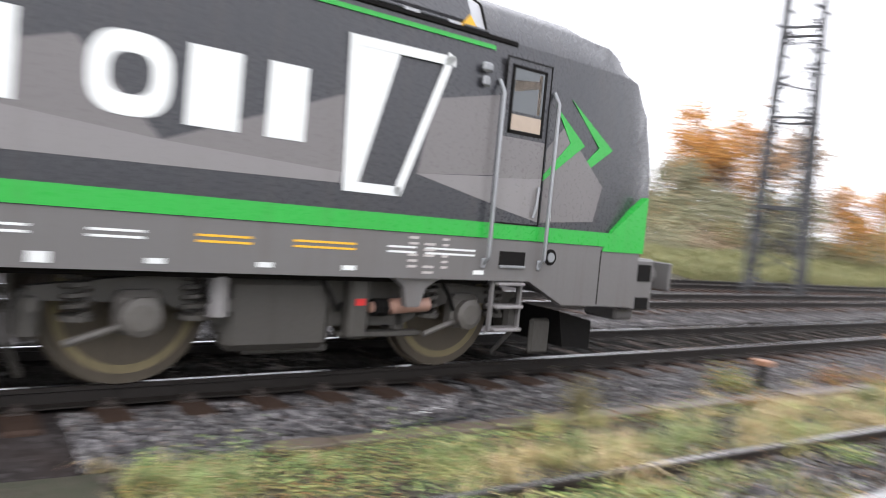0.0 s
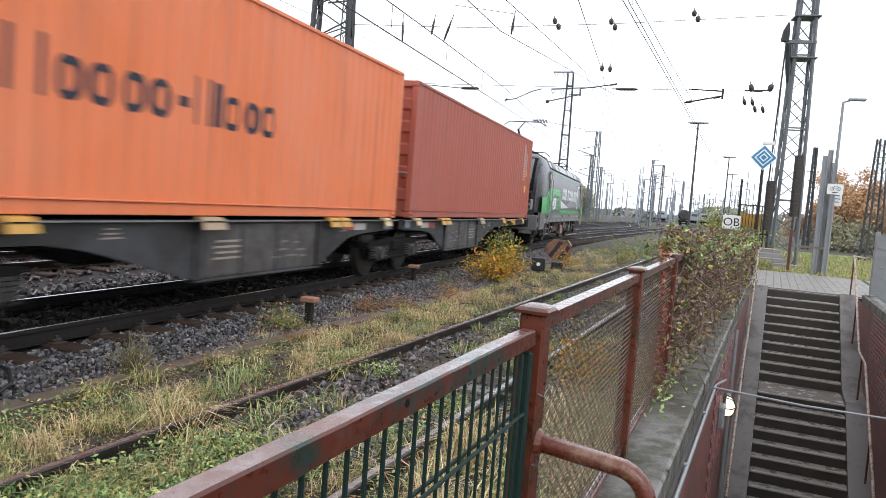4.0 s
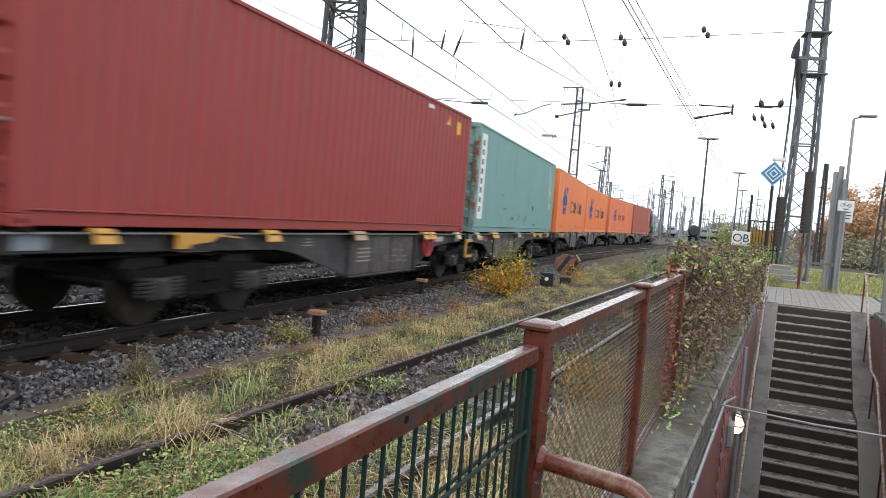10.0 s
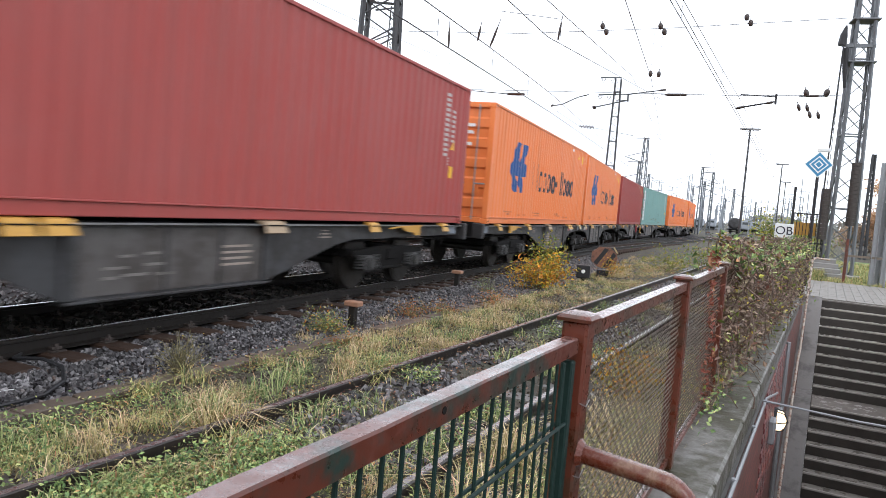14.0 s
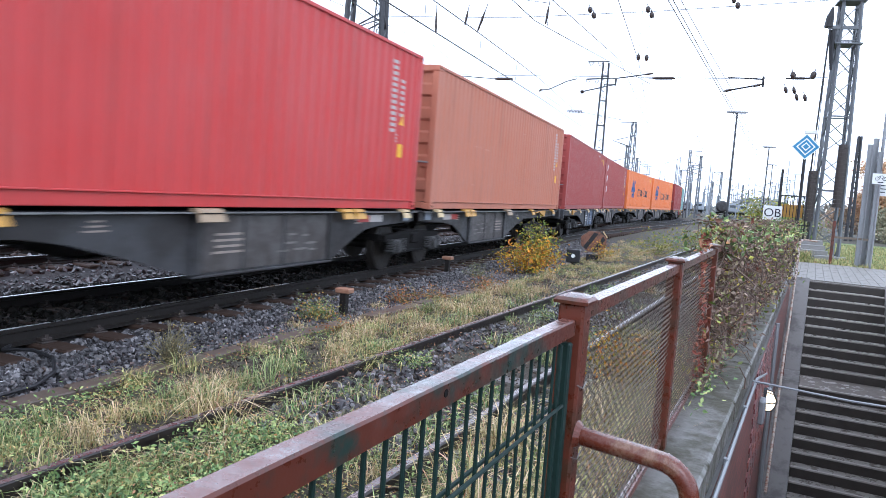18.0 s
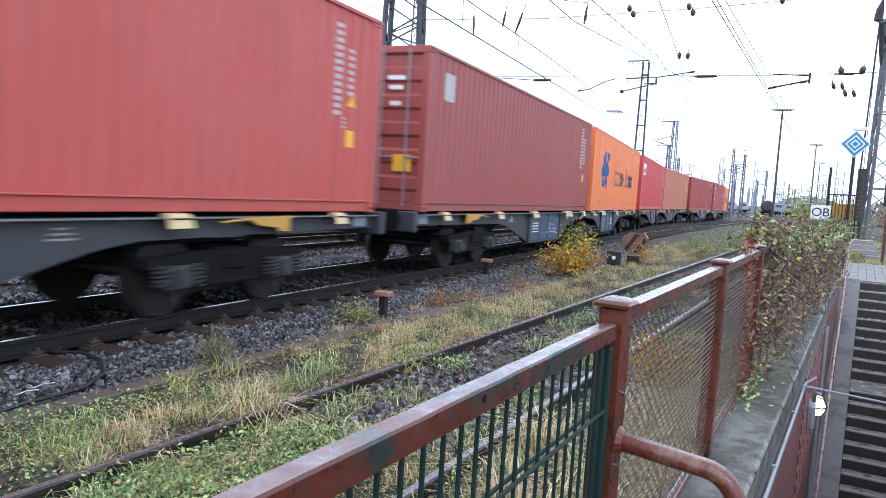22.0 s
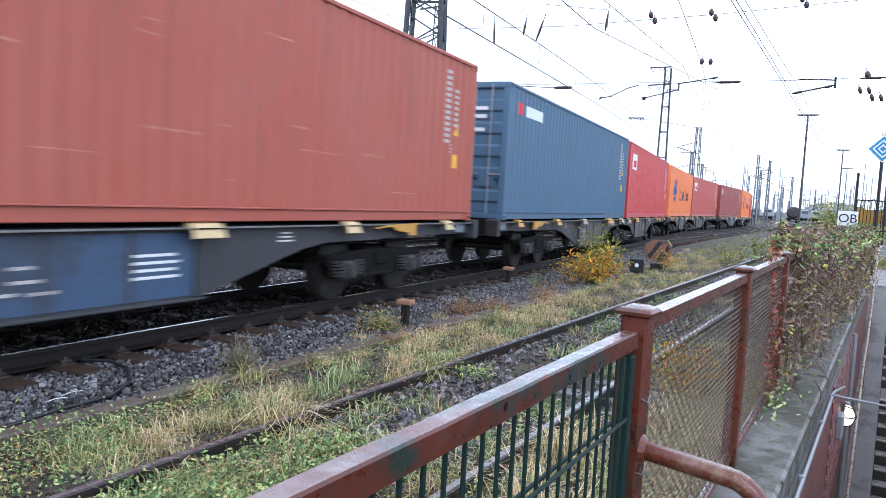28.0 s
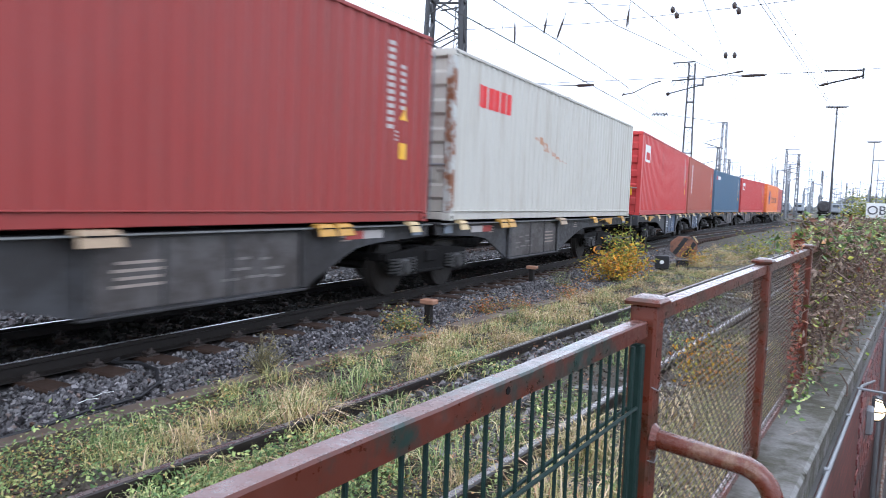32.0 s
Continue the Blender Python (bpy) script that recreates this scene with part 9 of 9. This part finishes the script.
for i, (x, y, m, lab) in enumerate(((-10.5, 270, HAZE, "pale shunting engine far off in the yard"), (-16.0, 300, HAZE, "grey engine far off in the yard"), (0.5, 230, HAZE_DARK, "dark covered wagon far off in the yard"), (3.5, 250, HAZE, "pale covered wagon far off in the yard"))):
    t = thing("stabled_vehicle", lab, "rail vehicle", pose(x, y, 0))
    part("body", Geo().box((0, 0, 2.3), (2.8, 13, 2.4), 0.25), m, t)
    part("roof", Geo().box((0, 0, 3.6), (2.6, 12.6, 0.3), 0.14), HAZE_DARK, t)
    part("window", Geo().box((0, -6.51, 2.8), (1.9, 0.02, 0.7), 0.0), GLASS, t)
    part("underframe", Geo().box((0, 0, 0.85), (2.5, 12.6, 0.5), 0.03), BOGIE, t)
    for y2 in (-5, -3, 3, 5):
        wheelset(t, y2)
rp = random.Random(19)
for i in range(84):
    b, d = radians(rp.uniform(-9.5, 5.0)), rp.uniform(130, 460)
    x, y, h = math.sin(b) * d, math.cos(b) * d, rp.uniform(8.5, 12.5)
    t = thing("yard_pole", "thin hazy catenary pole far off in the yard", "pole", pose(x, y, -0.2), "far poles")
    part("pole", Geo().tube([(0, 0, 0), (0, 0, h)], [0.02 + 0.0006 * d, 0.012 + 0.0004 * d], 5), HAZE_DARK, t)
    sd = rp.choice((-1, 1))
    part("arm", Geo().tube([(0, 0, h - rp.uniform(0.2, 2.5)), (sd * rp.uniform(1.5, 3.2), 0, h - rp.uniform(0.8, 2.0))], 0.0004 * d, 4), HAZE_DARK, t)
    if i % 3 == 0:
        part("cross_arm", Geo().tube([(-1.3, 0, h), (1.3, 0, h)], 0.0004 * d, 4), HAZE_DARK, t)
g = []
rr = np.random.default_rng(5)
n = 9000
a = np.radians(rr.uniform(-50, 40, n))
d = rr.uniform(430, 520, n)
hh = (6 + 3.0 * np.sin(a * 23) + 2 * np.sin(a * 61)) * rr.uniform(0.05, 1.0, n)
v, f = leaf_cards(np.stack([np.sin(a) * d, np.cos(a) * d, hh], 1), 4.2, 0.1)
# leaf tones are greyed to paint the horizon's haze into the woods
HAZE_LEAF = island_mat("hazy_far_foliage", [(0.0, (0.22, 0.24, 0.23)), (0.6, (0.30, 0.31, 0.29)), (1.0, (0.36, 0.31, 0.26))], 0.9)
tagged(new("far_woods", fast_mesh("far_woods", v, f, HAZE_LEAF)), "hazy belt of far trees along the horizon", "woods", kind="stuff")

# ---- movement ----
def front(t):
    """Where the first box's leading end stands on the line."""
    return -12.88 + 9.9855 * t - 0.00506 * t * t


def on_track(y, half):
    """Pose of a vehicle centred at y whose bogies stand half apart from it."""
    a, b = main_x(y - half), main_x(y + half)
    return pose((a + b) / 2, y, 0, 0, 0, -math.degrees(math.atan2(b - a, 2 * half)))


def rolling(wheel):
    """Turns a wheelset at the speed of the train."""
    m = wheel.matrix_basis.copy()
    r = m.translation.z
    walk(wheel, [(k / 15, m @ pose(0, 0, 0, -math.degrees(front(k / 15) - front(0)) / r)) for k in range(481)])


def motions():
    for ob, back, half in TRAIN:
        walk(ob, [(t, on_track(front(t) - back, half)) for t in range(33)])
        for p in ob.children_recursive:
            if p.name.startswith("wheelset"):
                rolling(p)


motions()
